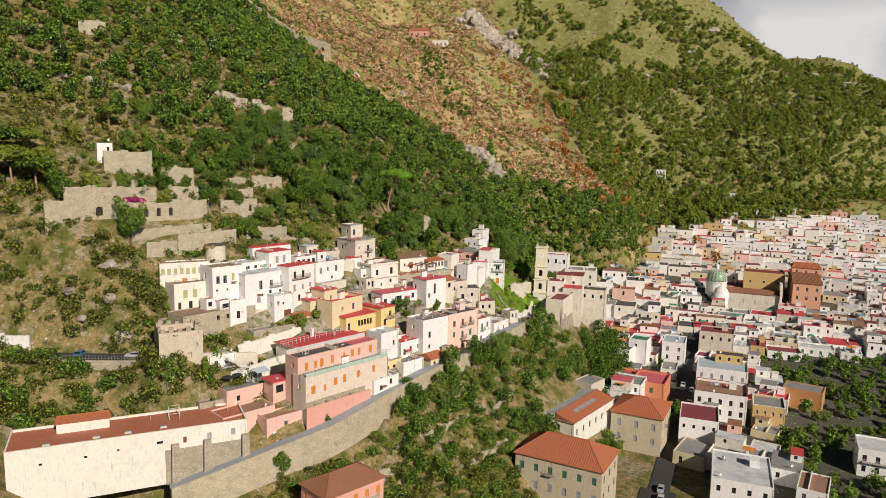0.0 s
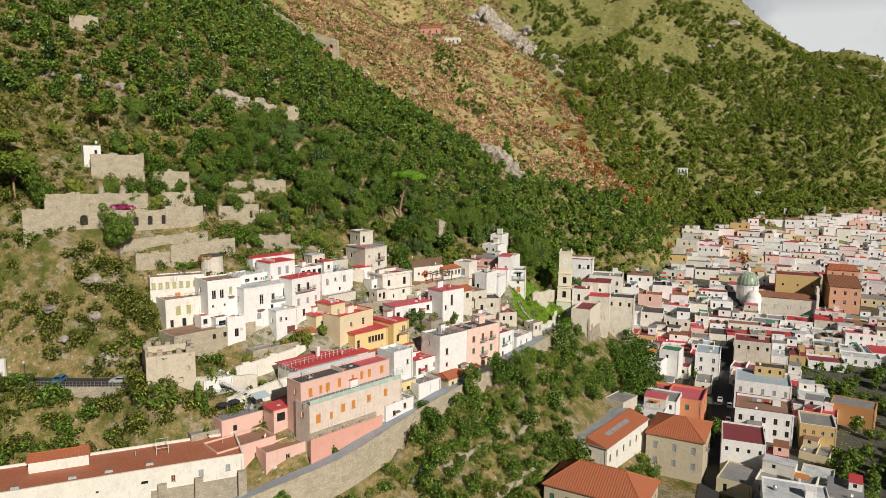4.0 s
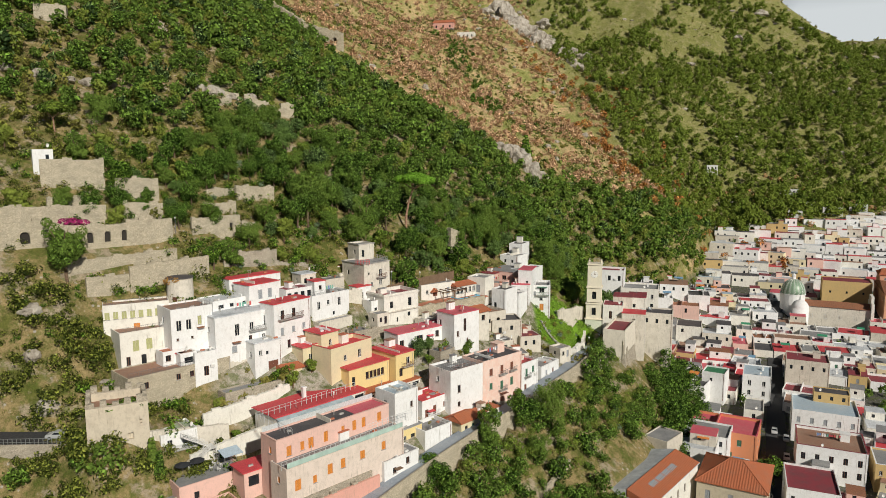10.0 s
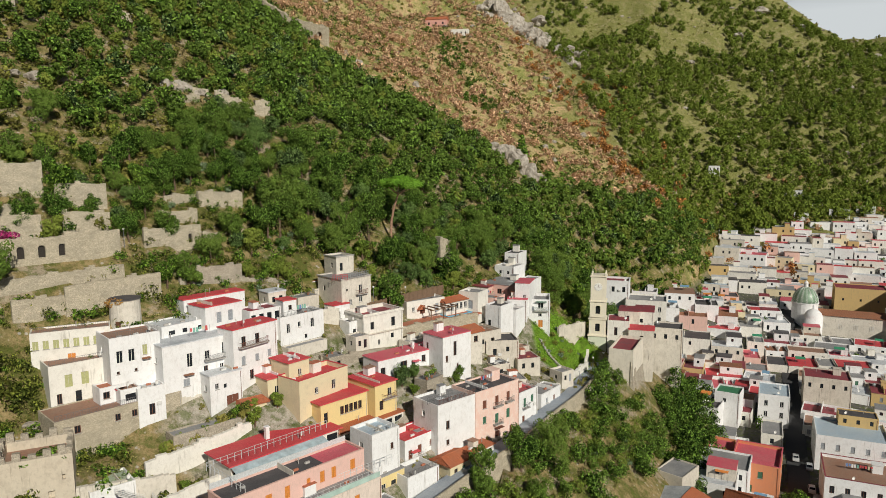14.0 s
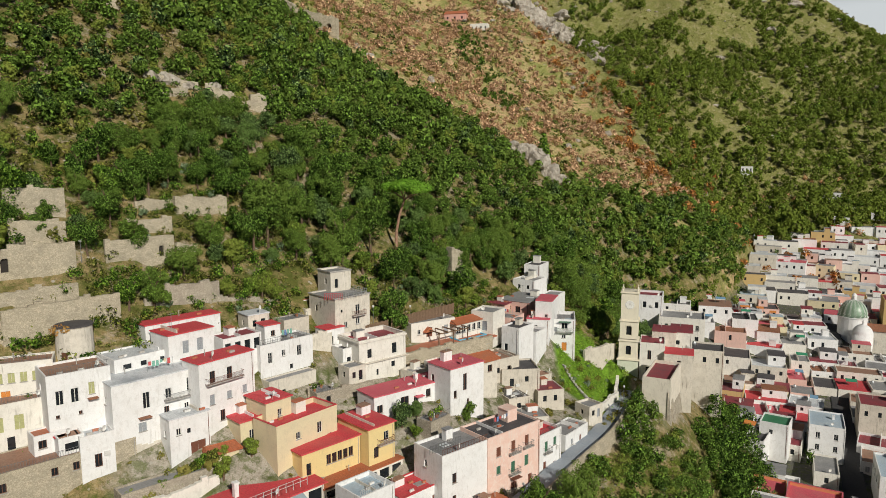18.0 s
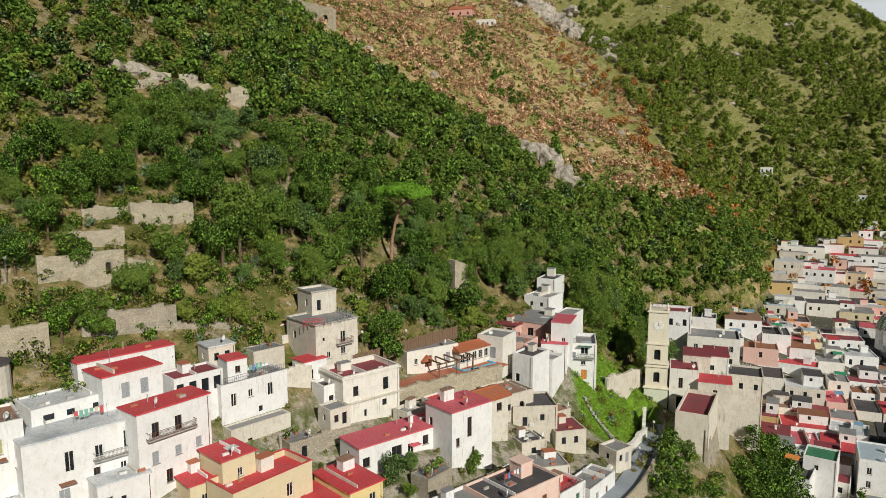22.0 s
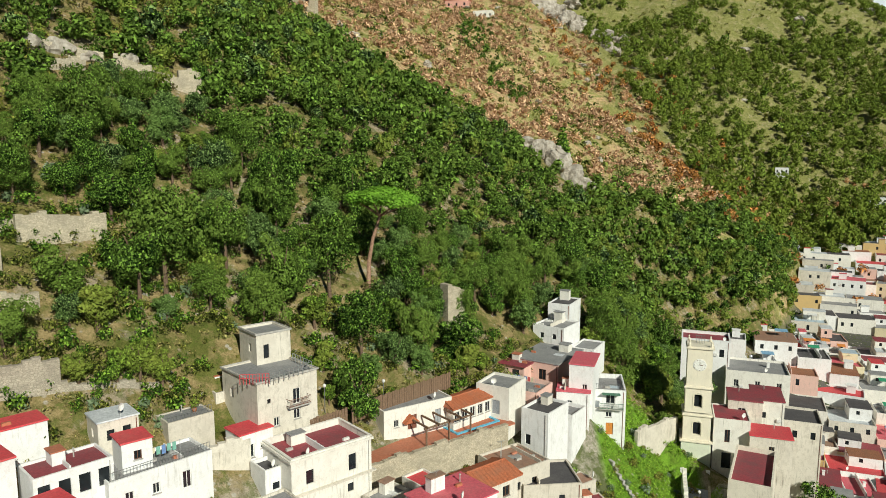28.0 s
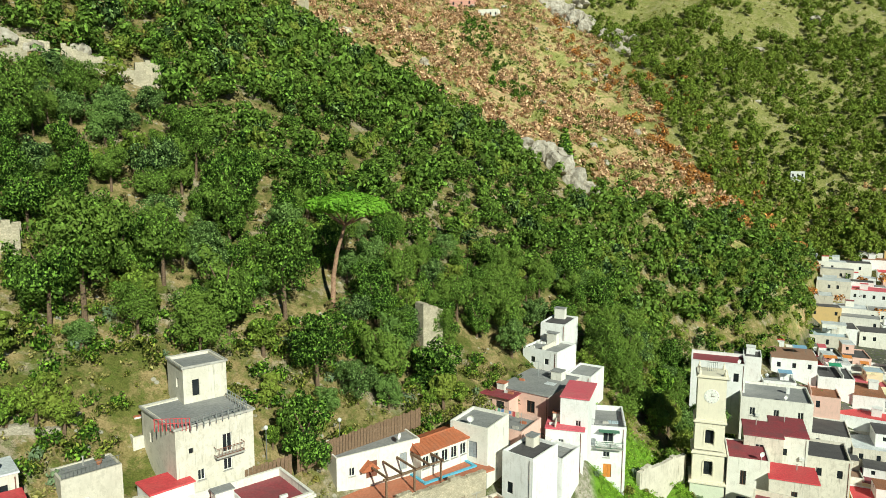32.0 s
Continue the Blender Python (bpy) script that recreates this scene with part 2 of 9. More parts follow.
def plaster(name, c, dirt=(0.30, 0.26, 0.20), wear=0.5):
    """Painted or bare render with blotches, rain streaks and fine grain."""
    if name in MATS:
        return MATS[name]
    m, nt, b = nodes_of(name, 0.9, 0, 0.15)
    blot = ramp(nt, tex_noise(nt, 0.45, 7, 0.72, place(nt)), [(0.46, (0, 0, 0)), (0.62, (1, 1, 1))])
    patch = ramp(nt, tex_noise(nt, 1.5, 7, 0.78, place(nt, (1, 1, 0.7))), [(0.53, (0, 0, 0)), (0.58, (1, 1, 1))])
    streak = ramp(nt, tex_noise(nt, 1.0, 4, 0.6, place(nt, (3.2, 3.2, 0.3))), [(0.55, (0, 0, 0)), (0.70, (1, 1, 1))])
    streak = calc(nt, "MULTIPLY", streak, ramp(nt, tex_noise(nt, 0.22, 3, 0.6, place(nt)), [(0.45, (0, 0, 0)), (0.60, (1, 1, 1))]))
    fine = grain(nt, 9.0, 3, 0.6, place(nt))
    base = mix(nt, fine, shade(c, 0.94), shade(c, 1.04))
    base = mix(nt, calc(nt, "MULTIPLY", blot, 0.55 * wear), base, tuple(0.6 * v + 0.4 * d for v, d in zip(c, dirt)))
    base = mix(nt, calc(nt, "MULTIPLY", patch, 0.5 * wear), base, tuple(0.45 * v + 0.55 * d for v, d in zip(c, dirt)))
    base = mix(nt, calc(nt, "MULTIPLY", streak, 0.75 * wear), base, shade(dirt, 0.8))
    nt.links.new(base, b.inputs["Base Color"])
    bump(nt, b, tex_noise(nt, 14, 4, 0.6, place(nt)), 0.25, 0.03)
    MATS[name] = m
    return m


def roofing(name, c, worn, rough=0.7, amount=0.5):
    """Flat roof paint, felt or tiles laid flat, faded in patches."""
    if name in MATS:
        return MATS[name]
    m, nt, b = nodes_of(name, rough, 0, 0.25)
    big = ramp(nt, tex_noise(nt, 0.28, 6, 0.7, place(nt)), [(0.42, (0, 0, 0)), (0.68, (1, 1, 1))])
    small = grain(nt, 3.5, 4, 0.65, place(nt))
    base = mix(nt, small, shade(c, 0.78), shade(c, 1.15))
    base = mix(nt, calc(nt, "MULTIPLY", big, amount), base, worn)
    nt.links.new(base, b.inputs["Base Color"])
    bump(nt, b, small, 0.3, 0.03)
    MATS[name] = m
    return m


def tiles(name, c, worn):
    """Clay pantiles: ridges along the fall of the roof in the mesh's own UV-free object space."""
    if name in MATS:
        return MATS[name]
    m, nt, b = nodes_of(name, 0.85, 0, 0.2)
    big = tex_noise(nt, 0.5, 5, 0.7, place(nt))
    small = grain(nt, 5.0, 4, 0.7, place(nt))
    base = mix(nt, small, shade(c, 0.62), shade(c, 1.2))
    base = mix(nt, ramp(nt, big, [(0.45, (0, 0, 0)), (0.75, (0.7, 0.7, 0.7))]), base, worn)
    nt.links.new(base, b.inputs["Base Color"])
    bump(nt, b, small, 0.5, 0.05)
    MATS[name] = m
    return m


def masonry(name, c, joint, scale=2.2):
    """Rubble stone wall."""
    if name in MATS:
        return MATS[name]
    m, nt, b = nodes_of(name, 0.95, 0, 0.15)
    v = nt.nodes.new("ShaderNodeTexVoronoi")
    v.inputs["Scale"].default_value = scale
    nt.links.new(place(nt, (1, 1, 1.5)), v.inputs["Vector"])
    edge = nt.nodes.new("ShaderNodeTexVoronoi")
    edge.feature = "DISTANCE_TO_EDGE"
    edge.inputs["Scale"].default_value = scale
    nt.links.new(place(nt, (1, 1, 1.5)), edge.inputs["Vector"])
    rnd = nt.nodes.new("ShaderNodeSeparateColor")
    nt.links.new(v.outputs["Color"], rnd.inputs[0])
    base = mix(nt, rnd.outputs[0], shade(c, 0.82), shade(c, 1.12))
    base = mix(nt, ramp(nt, edge.outputs[0], [(0.0, (1, 1, 1)), (0.09, (0, 0, 0))]), base, joint)
    stain = ramp(nt, tex_noise(nt, 0.4, 7, 0.75, place(nt, (1, 1, 1.6))), [(0.44, (0, 0, 0)), (0.62, (1, 1, 1))])
    base = mix(nt, calc(nt, "MULTIPLY", stain, 0.5), base, shade(c, 0.5))
    nt.links.new(base, b.inputs["Base Color"])
    bump(nt, b, ramp(nt, edge.outputs[0], [(0.0, (0, 0, 0)), (0.12, (1, 1, 1))]), 0.6, 0.06)
    MATS[name] = m
    return m


def plain(name, c, rough=0.6, metal=0.0, spec=0.4, var=0.15, scale=4.0):
    if name in MATS:
        return MATS[name]
    m, nt, b = nodes_of(name, rough, metal, spec)
    n = grain(nt, scale, 4, 0.6, place(nt))
    nt.links.new(mix(nt, n, shade(c, 1 - var), shade(c, 1 + var)), b.inputs["Base Color"])
    MATS[name] = m
    return m


def foliage(name, dark, light, other, rough=0.65, patch=0.16, contrast=1.0):
    """Leaves: varied leaf by leaf and crown by crown."""
    if name in MATS:
        return MATS[name]
    m, nt, b = nodes_of(name, rough, 0, 0.10)
    g = nt.nodes.new("ShaderNodeNewGeometry")
    o = nt.nodes.new("ShaderNodeObjectInfo")
    base = ramp(nt, g.outputs["Random Per Island"], [(0.0, shade(dark, 1 - 0.7 * contrast)), (0.38, shade(dark, 1 - 0.25 * contrast)), (0.75, tuple(0.35 * a + 0.65 * b for a, b in zip(dark, light))), (1.0, shade(light, 1 + 0.6 * contrast))])
    crown = tex_noise(nt, patch, 2, 0.5, place(nt))
    tint = calc(nt, "ADD", calc(nt, "MULTIPLY", o.outputs["Random"], 0.5), calc(nt, "MULTIPLY", crown, 0.7))
    base = mix(nt, ramp(nt, tint, [(0.45, (0, 0, 0)), (0.8, (0.75, 0.75, 0.75))]), base, other)
    nt.links.new(base, b.inputs["Base Color"])
    b.inputs["Subsurface Weight"].default_value = 0.0
    t = nt.nodes.new("ShaderNodeBsdfTranslucent")
    nt.links.new(base, t.inputs[0])
    ms = nt.nodes.new("ShaderNodeMixShader")
    ms.inputs[0].default_value = 0.05
    nt.links.new(b.outputs[0], ms.inputs[1])
    nt.links.new(t.outputs[0], ms.inputs[2])
    nt.links.new(ms.outputs[0], nt.nodes["Material Output"].inputs[0])
    MATS[name] = m
    return m


def ground_material():
    m, nt, b = nodes_of("hillside", 0.95, 0, 0.1)
    big = tex_noise(nt, 0.03, 6, 0.6, place(nt))
    mid = tex_noise(nt, 0.16, 6, 0.68, place(nt))
    fine = calc(nt, "MULTIPLY", calc(nt, "ADD", grain(nt, 0.9, 6, 0.78, place(nt)), grain(nt, 5.0, 4, 0.7, place(nt))), 0.5)
    grass = mix(nt, fine, (0.045, 0.06, 0.012), (0.20, 0.20, 0.055))
    dry = mix(nt, fine, (0.15, 0.11, 0.04), (0.48, 0.37, 0.19))
    soil = mix(nt, fine, (0.22, 0.17, 0.11), (0.52, 0.44, 0.33))
    base = mix(nt, ramp(nt, mid, [(0.40, (0, 0, 0)), (0.54, (1, 1, 1))]), grass, dry)
    base = mix(nt, ramp(nt, tex_noise(nt, 0.11, 6, 0.72, place(nt)), [(0.54, (0, 0, 0)), (0.60, (0.9, 0.9, 0.9))]), base, soil)
    sep = nt.nodes.new("ShaderNodeSeparateXYZ")
    nt.links.new(place(nt), sep.inputs[0])
    x, y = sep.outputs[0], sep.outputs[1]
    wob = calc(nt, "MULTIPLY", calc(nt, "SUBTRACT", tex_noise(nt, 0.02, 4, 0.6, place(nt)), 0.5), 120.0)
    # the grassy flank of the far mountain
    side = calc(nt, "SUBTRACT", calc(nt, "SUBTRACT", 135.0, calc(nt, "MULTIPLY", calc(nt, "SUBTRACT", y, 457.0), 0.24)), x)
    side = calc(nt, "MULTIPLY", calc(nt, "ADD", side, wob), 0.02, True)
    far = calc(nt, "MULTIPLY", calc(nt, "SUBTRACT", y, 430.0), 0.02, True)
    meadow = mix(nt, fine, (0.09, 0.10, 0.026), (0.38, 0.36, 0.13))
    meadow = mix(nt, ramp(nt, mid, [(0.48, (0, 0, 0)), (0.62, (0.7, 0.7, 0.7))]), meadow, mix(nt, fine, (0.20, 0.165, 0.075), (0.54, 0.45, 0.25)))
    base = mix(nt, calc(nt, "MULTIPLY", far, calc(nt, "SUBTRACT", 1.0, side)), base, meadow)
    # the burnt slope: rusty bracken and bare earth between the oak wood and the outcrops
    above = calc(nt, "MULTIPLY", calc(nt, "ADD", calc(nt, "SUBTRACT", y, 392.0), calc(nt, "MULTIPLY", wob, 0.3)), 0.05, True)
    rust = mix(nt, fine, (0.38, 0.22, 0.115), (0.84, 0.59, 0.36))
    rust = mix(nt, ramp(nt, mid, [(0.44, (0, 0, 0)), (0.52, (0.9, 0.9, 0.9))]), rust, mix(nt, fine, (0.25, 0.20, 0.07), (0.70, 0.58, 0.28)))
    rust = mix(nt, ramp(nt, tex_noise(nt, 0.05, 4, 0.7, place(nt)), [(0.47, (0, 0, 0)), (0.57, (0.85, 0.85, 0.85))]), rust, mix(nt, fine, (0.12, 0.15, 0.03), (0.40, 0.42, 0.13)))
    base = mix(nt, calc(nt, "MULTIPLY", above, side), base, rust)
    # trodden earth, rubble and concrete between the village houses
    al = calc(nt, "ADD", calc(nt, "MULTIPLY", x, 0.6), calc(nt, "MULTIPLY", calc(nt, "SUBTRACT", y, 200.0), 0.8))
    ac = calc(nt, "SUBTRACT", calc(nt, "MULTIPLY", x, 0.8), calc(nt, "MULTIPLY", calc(nt, "SUBTRACT", y, 200.0), 0.6))
    inside = calc(nt, "MULTIPLY", calc(nt, "MULTIPLY", calc(nt, "ADD", al, 52.0), 0.2, True), calc(nt, "MULTIPLY", calc(nt, "SUBTRACT", 72.0, al), 0.2, True))
    inside = calc(nt, "MULTIPLY", inside, calc(nt, "MULTIPLY", calc(nt, "MULTIPLY", calc(nt, "ADD", ac, 40.0), 0.2, True), calc(nt, "MULTIPLY", calc(nt, "SUBTRACT", 2.0, ac), 0.3, True)))
    yard = mix(nt, fine, (0.26, 0.22, 0.17), (0.58, 0.53, 0.45))
    yard = mix(nt, ramp(nt, tex_noise(nt, 0.3, 5, 0.65, place(nt)), [(0.46, (0, 0, 0)), (0.60, (0.9, 0.9, 0.9))]), yard, mix(nt, fine, (0.05, 0.08, 0.02), (0.14, 0.15, 0.05)))
    base = mix(nt, inside, base, yard)
    # the vivid grass bank below the bell tower
    gx, gy = calc(nt, "MULTIPLY", calc(nt, "SUBTRACT", x, 21.0), 0.10), calc(nt, "MULTIPLY", calc(nt, "SUBTRACT", y, 256.0), 0.058)
    bank = calc(nt, "MULTIPLY", calc(nt, "SUBTRACT", 1.2, calc(nt, "ADD", calc(nt, "MULTIPLY", gx, gx), calc(nt, "MULTIPLY", gy, gy))), 4.0, True)
    base = mix(nt, bank, base, mix(nt, fine, (0.07, 0.17, 0.012), (0.26, 0.44, 0.05)))
    town_floor = calc(nt, "MULTIPLY", calc(nt, "SUBTRACT", x, 66.0), 0.1, True)
    town_floor = calc(nt, "MULTIPLY", town_floor, calc(nt, "MULTIPLY", calc(nt, "SUBTRACT", 520.0, y), 0.05, True))
    low = calc(nt, "MULTIPLY", calc(nt, "SUBTRACT", -2.0, sep.outputs[2]), 0.2, True)
    base = mix(nt, calc(nt, "MULTIPLY", town_floor, low), base, mix(nt, fine, (0.07, 0.07, 0.065), (0.18, 0.17, 0.15)))
    tuft = ramp(nt, tex_noise(nt, 0.55, 5, 0.8, place(nt)), [(0.50, (0, 0, 0)), (0.57, (1, 1, 1))])
    base = mix(nt, calc(nt, "MULTIPLY", tuft, 0.6), base, mix(nt, fine, (0.05, 0.08, 0.012), (0.16, 0.20, 0.04)))
    v = nt.nodes.new("ShaderNodeTexVoronoi")
    v.inputs["Scale"].default_value = 0.7
    nt.links.new(place(nt), v.inputs["Vector"])
    stone = calc(nt, "MULTIPLY", ramp(nt, v.outputs["Distance"], [(0.16, (1, 1, 1)), (0.24, (0, 0, 0))]), ramp(nt, mid, [(0.50, (0, 0, 0)), (0.56, (1, 1, 1))]))
    base = mix(nt, stone, base, mix(nt, fine, (0.30, 0.27, 0.22), (0.58, 0.54, 0.46)))
    nt.links.new(base, b.inputs["Base Color"])
    bump(nt, b, calc(nt, "ADD", fine, calc(nt, "MULTIPLY", tuft, 0.8)), 0.6, 0.25)
    return m


# ---- mesh helpers ----
def mesh_of(name, verts, faces, material=None, smooth=False):
    me = bpy.data.meshes.new(name)
    me.from_pydata([tuple(v) for v in verts], [], [tuple(f) for f in faces])
    if material is not None:
        me.materials.append(material)
    if smooth:
        me.shade_smooth()
    me.update()
    return me


def quads_mesh(name, corners, material):
    """A mesh of loose four-cornered leaves: corners is an array (n, 4, 3)."""
    n = len(corners)
    me = bpy.data.meshes.new(name)
    me.vertices.add(4 * n)
    me.vertices.foreach_set("co", np.ascontiguousarray(corners, np.float32).ravel())
    me.loops.add(4 * n)
    me.loops.foreach_set("vertex_index", np.arange(4 * n, dtype=np.int32))
    me.polygons.add(n)
    me.polygons.foreach_set("loop_start", np.arange(0, 4 * n, 4, dtype=np.int32))
    me.materials.append(material)
    me.update(calc_edges=True)
    return me


def part(name, data, parent, label="", at=None):
    ob = new(name, data)
    ob.parent = parent
    if at is not None:
        ob.matrix_basis = at
    if label:
        ob["label"] = label
    return ob


def thing(name, at, label, category, group="", kind=""):
    ob = new(name)
    ob.matrix_basis = at
    ob.empty_display_size = 0.3
    return tagged(ob, label, category, group, kind)


class Shape:
    """Collects vertices and faces of one part."""

    def __init__(self):
        self.v, self.f = [], []

    def box(self, x0, x1, y0, y1, z0, z1, top=0.0):
        """A box; top: inset of its upper face."""
        n = len(self.v)
        for z, i in ((z0, 0.0), (z1, top)):
            self.v += [(x0 + i, y0 + i, z), (x1 - i, y0 + i, z), (x1 - i, y1 - i, z), (x0 + i, y1 - i, z)]
        self.f += [(n + a, n + b, n + c, n + d) for a, b, c, d in ((3, 2, 1, 0), (4, 5, 6, 7), (0, 1, 5, 4), (1, 2, 6, 5), (2, 3, 7, 6), (3, 0, 4, 7))]
        return self

    def quad(self, *p):
        n = len(self.v)
        self.v += list(p)
        self.f.append(tuple(range(n, n + len(p))))
        return self

    def tube(self, p, q, r0, r1=None, sides=6):
        """A tapered rod from p to q."""
        p, q = Vector(p), Vector(q)
        d = (q - p).normalized()
        a = d.orthogonal().normalized()
        b = d.cross(a)
        n, r1 = len(self.v), r0 if r1 is None else r1
        for c, r in ((p, r0), (q, r1)):
            self.v += [tuple(c + r * (math.cos(t) * a + math.sin(t) * b)) for t in (2 * math.pi * k / sides for k in range(sides))]
        self.f += [(n + k, n + (k + 1) % sides, n + sides + (k + 1) % sides, n + sides + k) for k in range(sides)]
        self.f += [tuple(range(n + sides - 1, n - 1, -1)), tuple(range(n + sides, n + 2 * sides))]
        return self

    def turned(self, profile, x=0.0, y=0.0, sides=16):
        """A lathe shape from (radius, height) pairs."""
        n = len(self.v)
        for r, z in profile:
            self.v += [(x + r * math.cos(2 * math.pi * k / sides), y + r * math.sin(2 * math.pi * k / sides), z) for k in range(sides)]
        for i in range(len(profile) - 1):
            a, b = n + i * sides, n + (i + 1) * sides
            self.f += [(a + k, a + (k + 1) % sides, b + (k + 1) % sides, b + k) for k in range(sides)]
        self.f += [tuple(range(n + sides - 1, n - 1, -1)), tuple(range(n + (len(profile) - 1) * sides, n + len(profile) * sides))]
        return self

    def mesh(self, name, material, smooth=False):
        return mesh_of(name, self.v, self.f, material, smooth)


# ---- the ground: one sheet to the horizon ----
def ground_lines(near0, near1, step, far0, far1):
    line = list(np.arange(near0, near1 + 0.1, step))
    d, p = step, near1
    while p < far1:
        d *= 1.25
        p += d
        line.append(p)
    d, p = step, near0
    while p > far0:
        d *= 1.25
        p -= d
        line.insert(0, p)
    return np.array(line)


_gx, _gy = ground_lines(-330, 640, 4.0, -3500, 3500), ground_lines(40, 1060, 4.0, -2500, 4200)
_gx = np.unique(np.concatenate([_gx, np.arange(-132, 60, 2.0)]))
_gy = np.unique(np.concatenate([_gy, np.arange(130, 284, 2.0)]))
_X, _Y = np.meshgrid(_gx, _gy)
_Z = land(_X, _Y)
_v = np.stack([_X, _Y, _Z], -1).reshape(-1, 3)
_w = len(_gx)
_i = (np.arange(len(_gy) - 1)[:, None] * _w + np.arange(_w - 1)).ravel()
_me = bpy.data.meshes.new("ground")
_me.from_pydata(_v.tolist(), [], np.stack([_i, _i + 1, _i + _w + 1, _i + _w], -1).tolist())
_me.materials.append(ground_material())
_me.shade_smooth()
tagged(new("ground", _me), "steep dry hillside of grass, soil and rock above a town valley", "ground", kind="structure")

# ---- trees ----
def crown_leaves(rng, blobs, count, size, flat=0.0):
    """Leaf clumps spread over the skin of overlapping blobs (x, y, z, r, squash)."""
    blobs = np.array(blobs, float)
    pick = rng.choice(len(blobs), count, p=blobs[:, 3] ** 1.55 / (blobs[:, 3] ** 1.55).sum())
    d = rng.normal(size=(count, 3))
    d[:, 2] += 0.25
    d /= np.linalg.norm(d, axis=1)[:, None]
    b = blobs[pick]
    rad = b[:, 3] * rng.uniform(0.80, 1.06, count)
    c = b[:, :3] + d * rad[:, None] * np.stack([np.ones(count), np.ones(count), b[:, 4]], 1)
    nrm = d + rng.normal(scale=0.26, size=(count, 3)) + (0, 0, flat)
    nrm /= np.linalg.norm(nrm, axis=1)[:, None]
    a = np.cross(nrm, rng.normal(size=(count, 3)))
    a /= np.linalg.norm(a, axis=1)[:, None]
    e = np.cross(nrm, a)
    s = size * rng.uniform(0.6, 1.35, count)[:, None]
    return np.stack([c - a * s, c - e * s * 0.55 + nrm * s * 0.12, c + a * s, c + e * s * 0.55 + nrm * s * 0.12], 1)


def blobs_round(rng, r, h, n=9, spread=0.55, squash=0.85, tufts=44):
    out = [(0, 0, h * 0.50, r * 0.60, squash)]
    for k in range(n):
        t, u = 2 * math.pi * (k + rng.uniform(0, 0.7)) / n, rng.uniform(0.35, 1.0)
        out.append((r * spread * u * math.cos(t), r * spread * u * math.sin(t), h * rng.uniform(0.20, 0.78), r * rng.uniform(0.27, 0.42), squash))
    # tufts standing out of the larger masses
    for k in range(tufts):
        x, y, z, q, _ = out[rng.integers(n + 1)]
        d = rng.normal(size=3) + (0, 0, 0.5)
        d /= np.linalg.norm(d)
        out.append((x + d[0] * q * 1.12, y + d[1] * q * 1.12, max(z + d[2] * q * squash * 1.12, h * 0.2), r * rng.uniform(0.13, 0.24), 0.85))
    return out


def trunk_mesh(rng, h, r, forks, lean=0.05, name="trunk", material=None):
    s = Shape()
    p = Vector((0, 0, -0.6))
    top = Vector((rng.uniform(-lean, lean) * h, rng.uniform(-lean, lean) * h, h * 0.5))
    s.tube(p, top, r * 1.25, r * 0.75, 7)
    for k in range(forks):
        t = 2 * math.pi * (k + rng.uniform(0, 0.5)) / forks
        q = top + Vector((math.cos(t) * h * 0.2, math.sin(t) * h * 0.2, h * rng.uniform(0.2, 0.34)))
        s.tube(top - Vector((0, 0, 0.1)), q, r * 0.6, r * 0.22, 5)
    return s.mesh(name, material)


BARK = plain("bark", (0.16, 0.11, 0.075), 0.95, 0, 0.1, 0.4, 6)
PINE_BARK = plain("pine_bark", (0.36, 0.22, 0.15), 0.95, 0, 0.1, 0.35, 3)
OAK = foliage("oak_leaves", (0.018, 0.048, 0.006), (0.185, 0.320, 0.048), (0.170, 0.250, 0.044), contrast=0.75)
OLIVE = foliage("olive_leaves", (0.026, 0.056, 0.015), (0.215, 0.320, 0.100), (0.160, 0.260, 0.060), contrast=0.7)
BRIGHT = foliage("bright_leaves", (0.036, 0.088, 0.010), (0.215, 0.350, 0.045), (0.260, 0.300, 0.056), contrast=0.65)
PINE = foliage("pine_needles", (0.016, 0.040, 0.006), (0.165, 0.265, 0.034), (0.200, 0.255, 0.038), contrast=0.75)
SHRUB = foliage("scrub_leaves", (0.048, 0.068, 0.011), (0.25, 0.28, 0.05), (0.32, 0.28, 0.075), contrast=0.65)
RUST = foliage("rusty_leaves", (0.38, 0.22, 0.125), (0.80, 0.55, 0.35), (0.72, 0.42, 0.20), patch=0.05, contrast=0.4)
DRYGRASS = foliage("dry_grass", (0.16, 0.14, 0.035), (0.42, 0.36, 0.14), (0.24, 0.27, 0.07), contrast=0.5)
GREENGRASS = foliage("green_grass", (0.06, 0.10, 0.018), (0.22, 0.27, 0.06), (0.30, 0.27, 0.09))
RED = foliage("red_leaves", (0.26, 0.09, 0.025), (0.62, 0.26, 0.08), (0.52, 0.32, 0.10))

_rng = np.random.default_rng(7)


def tree_kind(name, material, r, h, leaves, size, forks=4, trunk=0.22, squash=0.85, n=9, spread=0.55, bark=None):
    """One tree as a trunk mesh and a crown mesh, to be shared."""
    b = blobs_round(_rng, r, h, n, spread, squash)
    return (trunk_mesh(_rng, h, trunk, forks, material=bark or BARK), quads_mesh("crown", crown_leaves(_rng, b, leaves, size), material))


